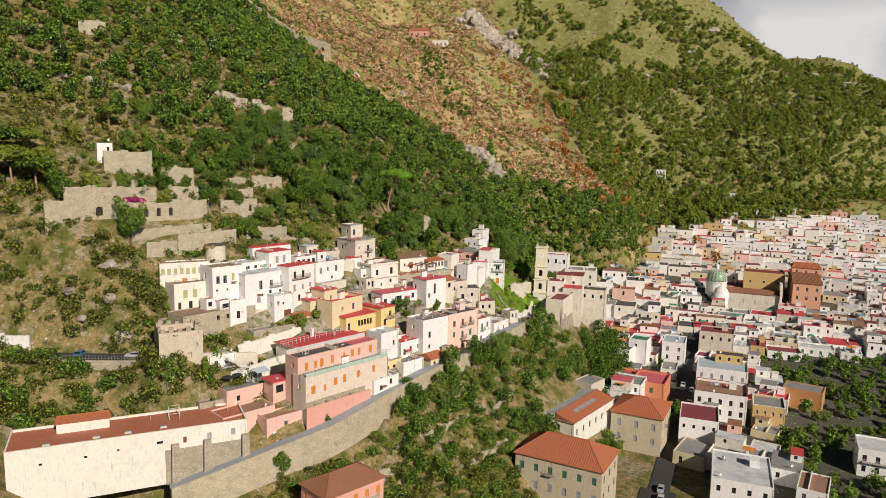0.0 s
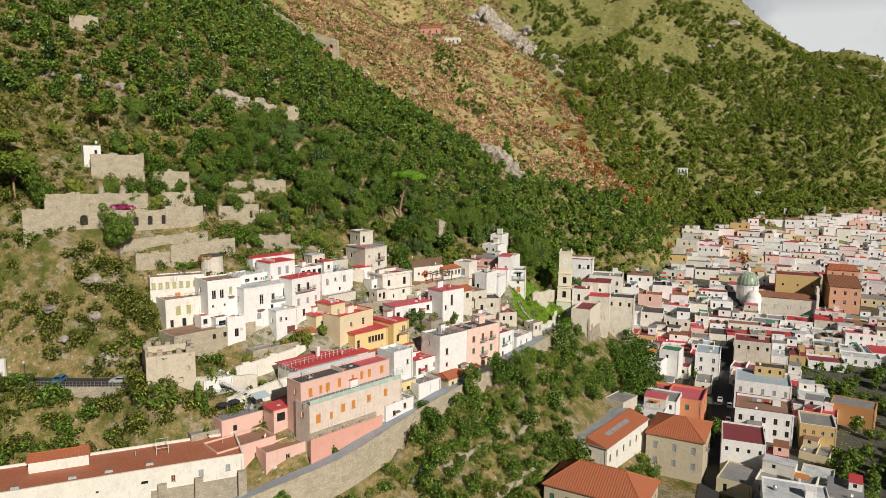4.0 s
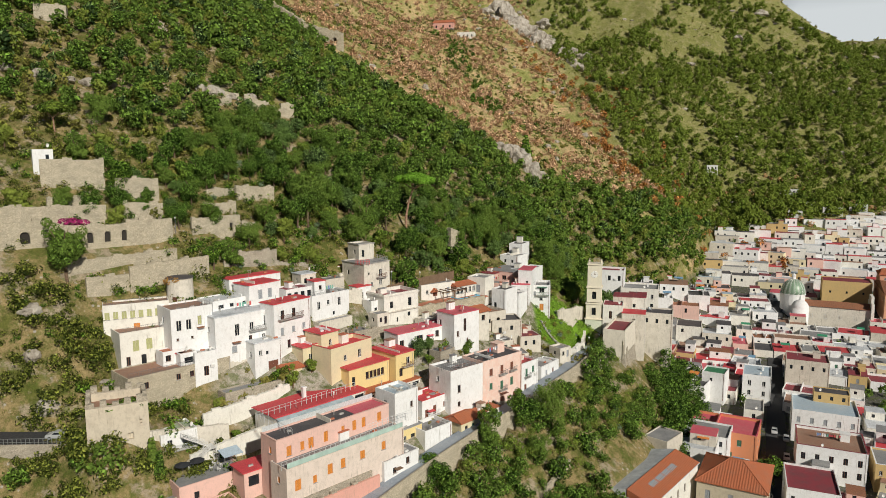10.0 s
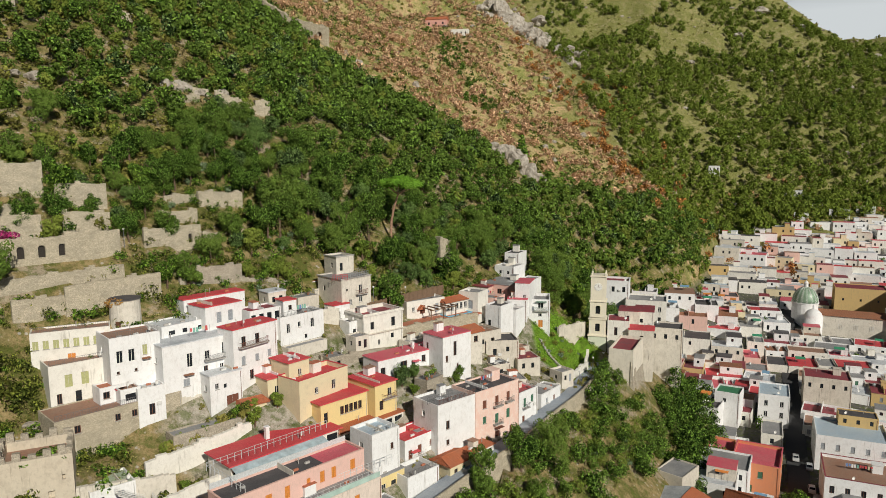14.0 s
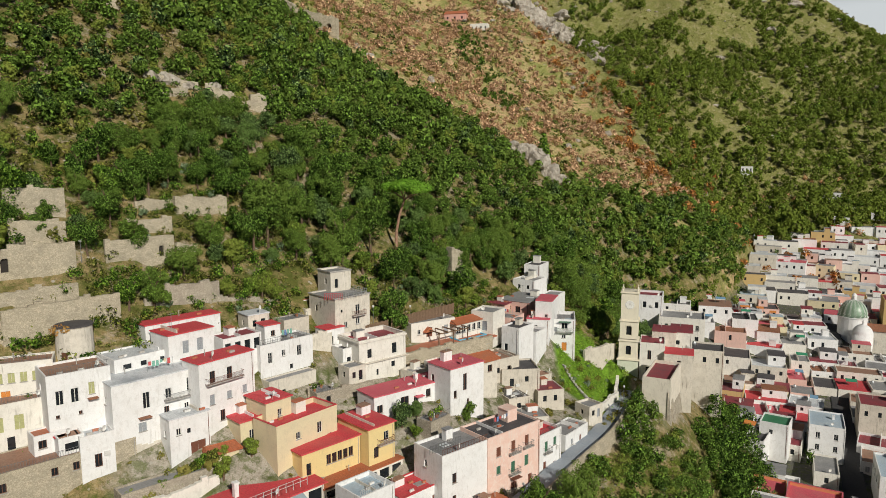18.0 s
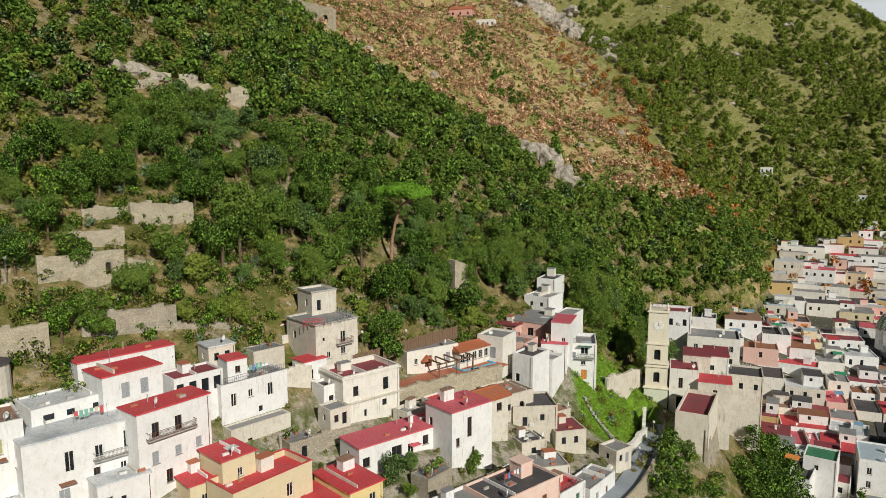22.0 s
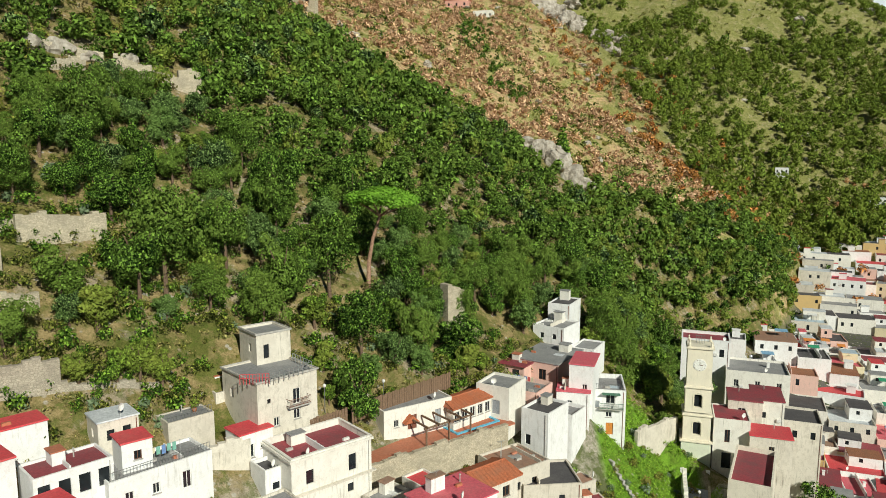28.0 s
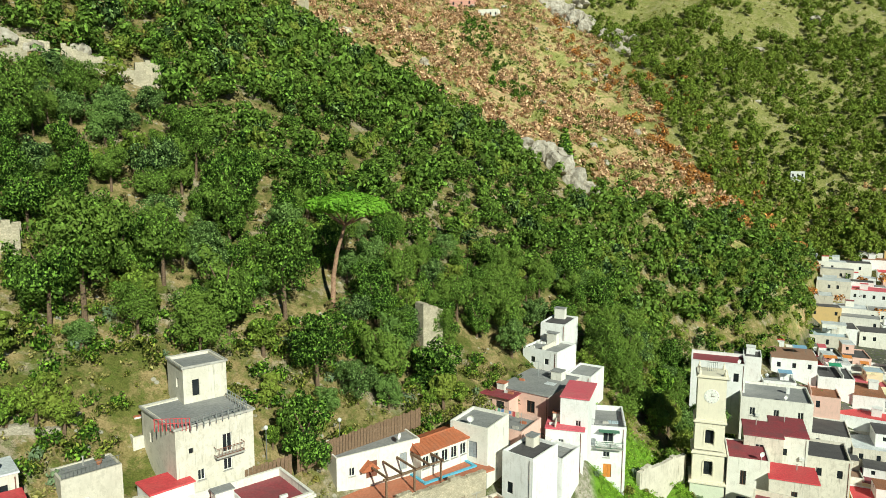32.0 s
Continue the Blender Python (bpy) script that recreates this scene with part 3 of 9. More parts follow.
OAKS = [tree_kind("oak", OAK, r, h, 7600, 0.165, squash=0.95) for r, h in ((4.2, 8.6), (3.6, 8.0), (4.8, 9.2), (3.2, 7.2))]
OLIVES = [tree_kind("olive", OLIVE, r, h, 6000, 0.15, squash=0.92) for r, h in ((3.4, 6.0), (2.8, 5.2), (3.9, 6.6))]
BRIGHTS = [tree_kind("bright", BRIGHT, r, h, 4400, 0.18) for r, h in ((3.0, 6.4), (2.4, 5.2))]
SHRUBS = [tree_kind("shrub", SHRUB, r, h, 700, 0.2, 3, 0.08) for r, h in ((1.5, 2.4), (1.1, 1.8))]


# Pale walls in the upper wood: x, y of both ends
WOOD_WALLS = ((-98.0, 272.0, -87.5, 281.5), (-86.0, 282.5, -72.6, 290.0), (-92.5, 267.5, -88.0, 276.0), (-70.0, 229.0, -62.6, 238.0))


def before_wall(x, y, depth=7.0):
    """Ground at the foot of a terrace wall, kept open."""
    out = np.zeros(np.shape(x), bool)
    for x0, y0, x1, y1 in [w[:4] for w in TERRACES] + list(WOOD_WALLS):
        length = math.hypot(x1 - x0, y1 - y0)
        ex, ey = (x1 - x0) / length, (y1 - y0) / length
        u, v = (x - x0) * ex + (y - y0) * ey, (x - x0) * ey - (y - y0) * ex
        out = out | ((v > -1.8) & (v < depth) & (u > 0.05 * length) & (u < 0.95 * length) & (np.sin(5.1 * x0 + u * 0.42) > -0.75))
    # the open view to the umbrella pine's trunk
    return out | ((np.abs(x + 28.3 - (259.6 - y) * 0.17) < 3.4) & (y > 245) & (y < 259.2))


def plant(name, kinds, x, y, label, category="tree", group="", scale=1.0, sink=0.0, z=None):
    if bool(before_wall(x, y)):
        return None
    tk, cr = kinds[_rng.integers(len(kinds))]
    s = scale * _rng.uniform(0.85, 1.18)
    at = Matrix.LocRotScale((x, y, (float(land(x, y)) if z is None else z) - sink), Euler((0, 0, _rng.uniform(0, 6.28))), (s, s, s * _rng.uniform(1.0, 1.28)))
    t = thing(name, at, label, category, group)
    part("trunk", tk, t)
    part("crown", cr, t)
    return t


def forest(name, material, spots, radius, height, leaves, size, label, squash=0.85, cone=False):
    """Far trees, joined: no one could count them. spots: rows of x, y, scale."""
    forms = []
    for _ in range(7):
        if cone:
            b = [(_rng.uniform(-.1, .1) * radius, _rng.uniform(-.1, .1) * radius, height * (0.25 + 0.12 * k), radius * (0.75 - 0.1 * k), 0.8) for k in range(6)]
        else:
            b = blobs_round(_rng, radius, height, 6, 0.55, squash, 15)
        forms.append(crown_leaves(_rng, b, leaves, size))
    out = []
    if height > 2.2:
        spots = spots[~before_wall(spots[:, 0], spots[:, 1])]
    zs = land(spots[:, 0], spots[:, 1])
    for (x, y, s), z in zip(spots, zs):
        t = _rng.uniform(0, 6.28)
        c, n = math.cos(t) * s, math.sin(t) * s
        out.append(forms[_rng.integers(7)] @ np.array([[c, n, 0], [-n, c, 0], [0, 0, s * _rng.uniform(0.85, 1.2)]]) + (x, y, z))
    ob = new(name, quads_mesh(name, np.concatenate(out), material))
    return tagged(ob, label, "trees", kind="stuff")

# ---- woods: where what grows ----
def scatter(x0, x1, y0, y1, step, keep, smin=0.7, smax=1.25):
    """A jittered grid of x, y, scale, thinned by keep(x, y), a share from 0 to 1."""
    gx, gy = np.meshgrid(np.arange(x0, x1, step), np.arange(y0, y1, step))
    x = gx.ravel() + _rng.uniform(-0.48, 0.48, gx.size) * step
    y = gy.ravel() + _rng.uniform(-0.48, 0.48, gx.size) * step
    ok = _rng.uniform(size=x.size) < keep(x, y)
    return np.stack([x[ok], y[ok], _rng.uniform(smin, smax, ok.sum())], 1)


def wood_low(x):
    return np.interp(x, (-140, -110, -85, -70, -55, -45, -38, -28, -12, 0, 15, 30, 41, 48, 54, 80, 105, 130, 150), (205, 222, 240, 248, 243, 241, 247, 250, 258, 268, 282, 280, 288, 298, 372, 386, 424, 482, 545))


def valley_floor(y):
    return -31 + 0.06 * np.maximum(0, y - 220) + 0.20 * np.maximum(0, y - 430) - 0.17 * np.maximum(0, y - 640)


def wood_high(x):
    return np.interp(x, (-260, -140, -79, -23, 10, 60, 94, 128, 150), (560, 470, 402, 390, 384, 424, 466, 510, 540))


def in_wood(x, y):
    crag = (np.abs(x - 11) < 13) & (y > 372)
    return ((y > wood_low(x)) & (y < wood_high(x)) & ~crag & (x < 150) & ((land(x, y) > valley_floor(y) + 3) | (x < 105))).astype(float)


def burnt(x, y):
    return ((y > wood_high(x)) & (x < 128 - 0.24 * (y - 457))).astype(float)


def right_hill(x, y):
    foot = 0.62 * (x - 128) + 495
    return ((x > 128 - 0.24 * (y - 457)) & (y > foot) & (y > 470)).astype(float)


def near(x, y):
    """The stretch that the flight passes nearest, where every tree stands by itself."""
    return in_wood(x, y) * (y < wood_low(x) + 33) * (x > -85) * (x < 45)



def clump(x, y, k=1.0, s=0.0):
    """Uneven growth: a share that swells and thins over some tens of metres."""
    return np.clip(0.55 + 0.5 * np.sin(0.071 * k * x + 1.9 * np.sin(0.033 * k * y + s)) * np.sin(0.083 * k * y + 1.4 * np.sin(0.047 * k * x - s)) + 0.25 * np.sin(0.21 * k * x + 0.13 * k * y + s), 0, 1)


def strip_of(x, y):
    return 0.6 * x + 0.8 * (y - 200), 0.8 * x - 0.6 * (y - 200)


def bare_slope(x, y):
    """Open ground above and beside the houses: the ruins' terraces and the slope up to the wood."""
    al, ac = strip_of(x, y)
    village = (al > -56) & (al < 80) & (ac > np.where(al > 0, -37, -45)) & (ac < 6)
    road = (y > 149) & (y < 164) & (x < -62)
    villa = (np.abs(x + 34) < 9) & (np.abs(y - 227) < 8)
    ruins = (ac > -66) & (ac < -60) & (al > -84) & (al < -44)
    return ((y > 140) & (y < wood_low(x) + 4) & ~village & ~road & ~villa & ~ruins & (ac < -12) & (x < 16)).astype(float)


GREEN_LABEL = "round dark green holm oak on the wooded slope"
for _x, _y, _s in scatter(-86, 47, 236, 330, 4.7, lambda x, y: near(x, y) * 0.95, 0.65, 1.25):
    _k = _rng.uniform()
    if _k < 0.56:
        plant("oak_tree", OAKS, _x, _y, GREEN_LABEL, "tree", "trees above the village", 0.88 * _s)
    elif _k < 0.86:
        plant("olive_tree", OLIVES, _x, _y, "grey-green olive tree with a loose crown on the slope", "tree", "trees above the village", 0.95 * _s)
    else:
        plant("broadleaf_tree", BRIGHTS, _x, _y, "light green young tree among the oaks", "tree", "trees above the village", 0.95 * _s)
for _x, _y, _s in scatter(-112, 12, 176, 262, 6.2, lambda x, y: bare_slope(x, y) * np.where(x < -58, 0.16 + 0.38 * clump(x, y), 0.45 + 0.55 * clump(x, y)), 0.65, 1.3):
    _k = _rng.uniform()
    plant("oak_tree" if _k < 0.6 else "broadleaf_tree", OAKS if _k < 0.6 else BRIGHTS, _x, _y, "dark evergreen tree on the open slope" if _k < 0.6 else "yellow-green young tree on the open slope", "tree", "trees on the open slope", 1.0 * _s)
for _n, _far, _c, _z in (("oak_wood", 0, 480, 0.38), ("oak_wood_upper", 1, 170, 0.64)):
    forest(_n, OAK, scatter(-230, 150, 205, 560, 4.7, lambda x, y: in_wood(x, y) * (1 - near(x, y)) * ((y + 0.4 * np.abs(x) > 350) == _far) * np.where(x < -78, 0.50 + 0.40 * clump(x, y, 1.4), 0.86 + 0.16 * clump(x, y)), 0.6, 1.25), 3.3, 6.2, _c, _z, "dense dark green oak wood covering the hillside")
forest("olive_scrub", OLIVE, scatter(-260, 150, 215, 560, 9.0, lambda x, y: in_wood(x, y) * (1 - near(x, y)) * 0.6, 0.5, 1.2), 3.2, 6.4, 280, 0.46, "grey-green olives mixed into the hillside wood")
forest("light_trees", BRIGHT, scatter(-200, 150, 215, 560, 9.0, lambda x, y: in_wood(x, y) * (1 - near(x, y)) * np.where(x > 25, 0.85, np.where(y > 300, 0.40, 0.16) + 0.35 * clump(x, y, 1.6, 2.0)), 0.5, 1.2), 3.0, 6.6, 380, 0.38, "light green trees mixed into the wood above the town")
forest("yellow_scrub", SHRUB, scatter(-330, -60, 120, 560, 4.2, lambda x, y: ((x < -78) & (x > -0.75 * y) & (y < wood_high(x)) & (y > 120) & ((y > 205) | (x < -112))) * 0.8, 0.4, 1.3), 2.1, 2.9, 70, 0.46, "yellow-green scrub and bushes on the terraced slope")
forest("slope_scrub", SHRUB, scatter(-135, 16, 140, 270, 2.5, lambda x, y: bare_slope(x, y) * (0.42 + 0.58 * clump(x, y, 2.2, 1.0)), 0.4, 1.4), 1.6, 1.8, 190, 0.17, "yellow-green scrub, brambles and dry grass on the open slope")
forest("slope_grass", DRYGRASS, scatter(-140, 16, 140, 272, 1.7, lambda x, y: bare_slope(x, y) * 0.8, 0.5, 1.3), 1.0, 0.6, 30, 0.17, "dry yellow grass tufts on the open slope")
# leaf colours darkened to imitate the shade in gaps between the trees
forest("wood_floor_grass", foliage("shaded_floor_leaves", (0.022, 0.034, 0.008), (0.095, 0.11, 0.028), (0.15, 0.12, 0.05)), scatter(-200, 150, 205, 420, 2.6, lambda x, y: in_wood(x, y) * (y < wood_low(x) + 110) * 0.7, 0.5, 1.3), 1.3, 0.8, 14, 0.36, "grass and low growth between the trees of the wood")
forest("wood_undergrowth", OAK, scatter(-100, 150, 205, 420, 3.6, lambda x, y: in_wood(x, y) * (y < wood_low(x) + 110) * (0.35 + 0.5 * clump(x, y, 2.4, 4.0)), 0.5, 1.2), 1.7, 1.9, 70, 0.26, "dark undergrowth between the trees of the wood")
forest("mountain_grass", DRYGRASS, scatter(60, 560, 470, 860, 4.2, lambda x, y: right_hill(x, y) * (x < 0.62 * y + 60) * 0.6, 0.5, 1.4), 1.8, 0.9, 9, 0.6, "dry grass tufts on the mountain flank")
forest("burnt_slope_grass", DRYGRASS, scatter(-240, 128, 385, 900, 3.9, lambda x, y: burnt(x, y) * 0.55 * clump(x, y, 0.9, 2.0), 0.5, 1.4), 1.8, 0.9, 9, 0.6, "pale dry grass on the burnt slope")
forest("slope_brambles", BRIGHT, scatter(-110, 16, 165, 270, 3.3, lambda x, y: bare_slope(x, y) * (0.25 + 0.7 * clump(x, y, 2.0, 3.0)), 0.4, 1.4), 1.6, 2.0, 190, 0.19, "bright green brambles and young growth on the open slope")
forest("rust_scrub", RUST, scatter(-240, 128, 385, 900, 5.4, lambda x, y: burnt(x, y) * (0.15 + 0.75 * clump(x, y, 1.0, 0.5)), 0.4, 1.4), 3.0, 3.4, 64, 0.62, "rust-brown scorched bushes scattered on the burnt slope")
forest("burnt_slope_shrubs", SHRUB, scatter(-280, 128, 385, 980, 8.0, lambda x, y: burnt(x, y) * 0.5 * clump(x, y, 0.8, 4.0), 0.4, 1.2), 2.0, 2.6, 90, 0.5, "green bushes sprouting on the burnt slope")
forest("burnt_slope_green", GREENGRASS, scatter(-200, 128, 400, 900, 3.4, lambda x, y: burnt(x, y) * (clump(x, y, 0.6, 5.0) > 0.62) * 0.85, 0.5, 1.4), 2.2, 1.1, 12, 0.6, "fresh green growth in tongues on the burnt slope")
forest("burnt_slope_dark_band", OAK, scatter(-120, 80, 480, 760, 5.5, lambda x, y: burnt(x, y) * (np.abs(x - (-52 + 0.50 * (760 - y) * 0.35) - 8 * np.sin(y * 0.05)) < 9) * 0.8, 0.6, 1.1), 2.6, 3.6, 110, 0.6, "band of dark green bushes running down the burnt slope")
forest("red_trees", RED, scatter(20, 220, 440, 720, 9.0, lambda x, y: ((np.abs(x - 128 + 0.24 * (y - 457)) < 46) & (y > 440)) * 0.45, 0.5, 1.2), 3.8, 8.0, 130, 0.65, "orange-red autumn trees along the edge of the pine wood")
def pines(x, y):
    """Closed groups of pines below, thinning into glades uphill."""
    up = y - 495 - 0.62 * (x - 128)
    return right_hill(x, y) * (x < 0.62 * y + 60) * (clump(x, y, 0.55, 1.0) + 0.25 * clump(x, y, 2.0, 2.0) > np.clip(up / 460 - 0.12, 0.0, 0.76)) * 0.95


forest("pine_wood", PINE, scatter(60, 620, 470, 900, 6.4, pines, 0.5, 1.25), 4.5, 10.5, 170, 0.8, "green pine wood on the far mountain flank", 0.7)
forest("pine_wood_light", BRIGHT, scatter(40, 560, 470, 840, 10.5, lambda x, y: pines(x, y) * 0.6 * clump(x, y, 1.1, 3.0), 0.6, 1.3), 4.2, 10.8, 170, 0.75, "sunlit yellow-green pines among the mountain wood", 0.9)
forest("mountain_scrub", SHRUB, scatter(-320, 620, 520, 1060, 7.5, lambda x, y: (right_hill(x, y) + 0.25 * burnt(x, y)) * (x < 0.62 * y + 60) * 0.75 * clump(x, y, 1.3, 2.0), 0.4, 1.2), 2.2, 2.6, 38, 0.7, "low green scrub on the upper mountain")
forest("foot_trees", BRIGHT, scatter(100, 420, 440, 720, 7.0, lambda x, y: ((land(x, y) < valley_floor(y) + 9) & (y > 498 + 0.46 * (x - 128)) & (y < 560 + 0.62 * (x - 128))) * 0.6, 0.4, 0.9), 3.0, 5.0, 130, 0.6, "orchards and thickets at the foot of the mountain")
forest("foot_brown_trees", RUST, scatter(130, 420, 440, 720, 9.0, lambda x, y: ((land(x, y) < valley_floor(y) + 12) & (y > 500 + 0.46 * (x - 128)) & (y < 570 + 0.62 * (x - 128))) * 0.5, 0.4, 0.9), 3.2, 4.6, 130, 0.6, "brown autumn orchards at the edge of the far town")
def town_edge(x, y):
    """The steep green bank between the wood and the highest town houses."""
    return ((x > 45) & (x < 125) & (y > wood_low(x) - 10) & (y < wood_low(x) + 28)).astype(float)


forest("bank_trees", BRIGHT, scatter(44, 126, 290, 520, 3.4, lambda x, y: town_edge(x, y) * 0.7, 0.5, 1.1), 2.4, 4.6, 220, 0.36, "light green trees crowding down to the town's upper houses")
forest("bank_dark_trees", OAK, scatter(44, 126, 290, 520, 3.8, lambda x, y: town_edge(x, y) * 0.7, 0.5, 1.1), 2.6, 5.0, 220, 0.38, "dark trees on the steep bank above the town")

# ---- houses ----
WHITE = plaster("white_plaster", (0.83, 0.825, 0.815), wear=0.5)
CREAM = plaster("cream_plaster", (0.80, 0.77, 0.70), wear=0.6)
BARE = plaster("bare_plaster", (0.70, 0.65, 0.565), wear=0.95)
OLDGREY = plaster("grey_render", (0.64, 0.585, 0.50), wear=1.0)
PINKP = plaster("pink_plaster", (0.72, 0.38, 0.31), wear=0.45)
PALEPINK = plaster("pale_pink_plaster", (0.76, 0.50, 0.43), wear=0.45)
YELLOW = plaster("yellow_plaster", (0.78, 0.62, 0.30), wear=0.3)
PALEYEL = plaster("pale_yellow_plaster", (0.72, 0.63, 0.42), wear=0.4)
ORANGEP = plaster("orange_plaster", (0.68, 0.27, 0.14), wear=0.35)
OCHRE = plaster("ochre_plaster", (0.62, 0.44, 0.20), wear=0.45)
MINT = plaster("mint_plaster", (0.68, 0.72, 0.58), wear=0.35)
RUBBLE = masonry("rubble_stone", (0.50, 0.44, 0.35), (0.27, 0.24, 0.19), 2.9)
PALESTONE = masonry("pale_stone", (0.58, 0.51, 0.385), (0.35, 0.30, 0.22), 3.4)
R_RED = roofing("red_roof_paint", (0.62, 0.07, 0.085), (0.52, 0.13, 0.12))
R_PINK = roofing("pink_roof_paint", (0.64, 0.12, 0.16), (0.56, 0.22, 0.21))
R_WINE = roofing("wine_roof_paint", (0.30, 0.06, 0.075), (0.16, 0.08, 0.085), amount=0.8)
R_GREY = roofing("grey_roof_felt", (0.26, 0.26, 0.265), (0.42, 0.41, 0.39))
R_DARK = roofing("dark_roof_felt", (0.085, 0.08, 0.085), (0.15, 0.14, 0.14))
R_WHITE = roofing("white_roof_coat", (0.66, 0.68, 0.70), (0.30, 0.33, 0.37), amount=0.7)
R_BROWN = roofing("brown_terrace_tiles", (0.34, 0.19, 0.13), (0.30, 0.24, 0.19))
R_TERRA = roofing("terracotta_terrace", (0.46, 0.16, 0.09), (0.42, 0.22, 0.15))
R_GREEN = roofing("green_roof_paint", (0.05, 0.20, 0.10), (0.10, 0.25, 0.16))
R_BLUE = roofing("pale_blue_roof", (0.42, 0.52, 0.60), (0.55, 0.58, 0.60))
TILE = tiles("clay_tiles", (0.48, 0.155, 0.075), (0.34, 0.16, 0.10))
OLDTILE = tiles("old_clay_tiles", (0.34, 0.15, 0.085), (0.22, 0.13, 0.09))
# Opaque panes: the dark of the unlit inside is put into their colour
M_GLASS = plain("window_glass", (0.018, 0.022, 0.026), 0.12, 0, 0.6, 0.3, 0.8)
M_FRAMEW = plain("white_frame", (0.70, 0.69, 0.66), 0.5)
M_FRAMEB = plain("brown_frame", (0.13, 0.06, 0.035), 0.6)
M_GREENSH = plain("green_shutter", (0.06, 0.16, 0.10), 0.6)
M_ORANGESH = plain("orange_shutter", (0.62, 0.24, 0.05), 0.6)
M_BROWNSH = plain("brown_shutter", (0.18, 0.07, 0.045), 0.6)
M_YELGREEN = plain("yellow_green_shutter", (0.42, 0.42, 0.20), 0.6)
M_GREYSH = plain("grey_shutter", (0.32, 0.34, 0.36), 0.6)
M_IRON = plain("railing_iron", (0.22, 0.22, 0.22), 0.55, 0.4)
M_WHITEIRON = plain("white_railing", (0.65, 0.67, 0.67), 0.5, 0.2)
M_CONC = plain("concrete", (0.42, 0.40, 0.37), 0.9, 0, 0.2, 0.2, 2.0)
M_WOOD = plain("weathered_wood", (0.20, 0.13, 0.085), 0.85, 0, 0.2, 0.3, 5.0)
M_STEEL = plain("galvanised_steel", (0.50, 0.52, 0.53), 0.45, 0.7)
STYLES = {"w": (M_FRAMEW, M_GLASS), "b": (M_FRAMEB, M_GLASS), "g": (M_GREENSH, None), "o": (M_ORANGESH, None), "r": (M_BROWNSH, None),
          "y": (M_YELGREEN, None), "s": (M_GREYSH, None), "d": (M_BROWNSH, None), "k": (None, M_GLASS), "G": (M_GREENSH, None), "O": (M_ORANGESH, None)}
_shared = {}


def window_meshes(w, h, kind):
    """Frame or shutters, and glass, for an opening of that size; shared by all windows alike."""
    key = (round(w, 2), round(h, 2), kind)
    if key not in _shared:
        outer, glass = STYLES[kind]
        s, p, f = Shape(), None, 0.09
        if glass is None:
            for a, b in ((-w / 2, -0.02), (0.02, w / 2)):
                s.box(a, b, 0.02, 0.07, 0, h)
                for k in range(int(h / 0.28)):
                    s.box(a + 0.08, b - 0.08, -0.005, 0.02, 0.12 + k * 0.28, 0.30 + k * 0.28)
        else:
            if outer is not None:
                for a in ((-w / 2, -w / 2 + f, 0, h), (w / 2 - f, w / 2, 0, h), (-w / 2 + f, w / 2 - f, 0, f), (-w / 2 + f, w / 2 - f, h - f, h), (-0.04, 0.04, f, h - f)):
                    s.box(a[0], a[1], 0.0, 0.07, a[2], a[3])
            p = Shape().box(-w / 2 + 0.01, w / 2 - 0.01, 0.035, 0.05, 0.01, h - 0.01).mesh("pane", glass)
        _shared[key] = (s.mesh("window", outer) if s.v else None, p)
    return _shared[key]


def facade(s, to, w, h, holes, deep=0.2):
    """A wall face with openings set back into it: holes are (u0, u1, v0, v1); to(u, v, depth) gives a place."""
    us = sorted({0.0, w, *(q for o in holes for q in o[:2])})
    vs = sorted({0.0, h, *(q for o in holes for q in o[2:])})
    inside = lambda u, v: any(o[0] - 1e-4 < u < o[1] + 1e-4 and o[2] - 1e-4 < v < o[3] + 1e-4 for o in holes)
    for a, b in zip(us, us[1:]):
        for c, d in zip(vs, vs[1:]):
            if not inside((a + b) / 2, (c + d) / 2):
                s.quad(to(a, c, 0), to(b, c, 0), to(b, d, 0), to(a, d, 0))
    for a, b, c, d in holes:
        s.quad(to(a, c, deep), to(b, c, deep), to(b, d, deep), to(a, d, deep))
        s.quad(to(a, c, 0), to(b, c, 0), to(b, c, deep), to(a, c, deep))
        s.quad(to(a, d, deep), to(b, d, deep), to(b, d, 0), to(a, d, 0))
        s.quad(to(a, c, 0), to(a, c, deep), to(a, d, deep), to(a, d, 0))
        s.quad(to(b, c, deep), to(b, c, 0), to(b, d, 0), to(b, d, deep))


def sides_of(w, d):
    """The four faces: length, turn about z, and the way from (u, depth) to x, y."""
    return {"f": (w, 0, lambda u, q: (u - w / 2, -d / 2 + q)), "r": (d, 90, lambda u, q: (w / 2 - q, u - d / 2)),
            "b": (w, 180, lambda u, q: (w / 2 - u, d / 2 - q)), "l": (d, -90, lambda u, q: (-w / 2 + q, d / 2 - u))}


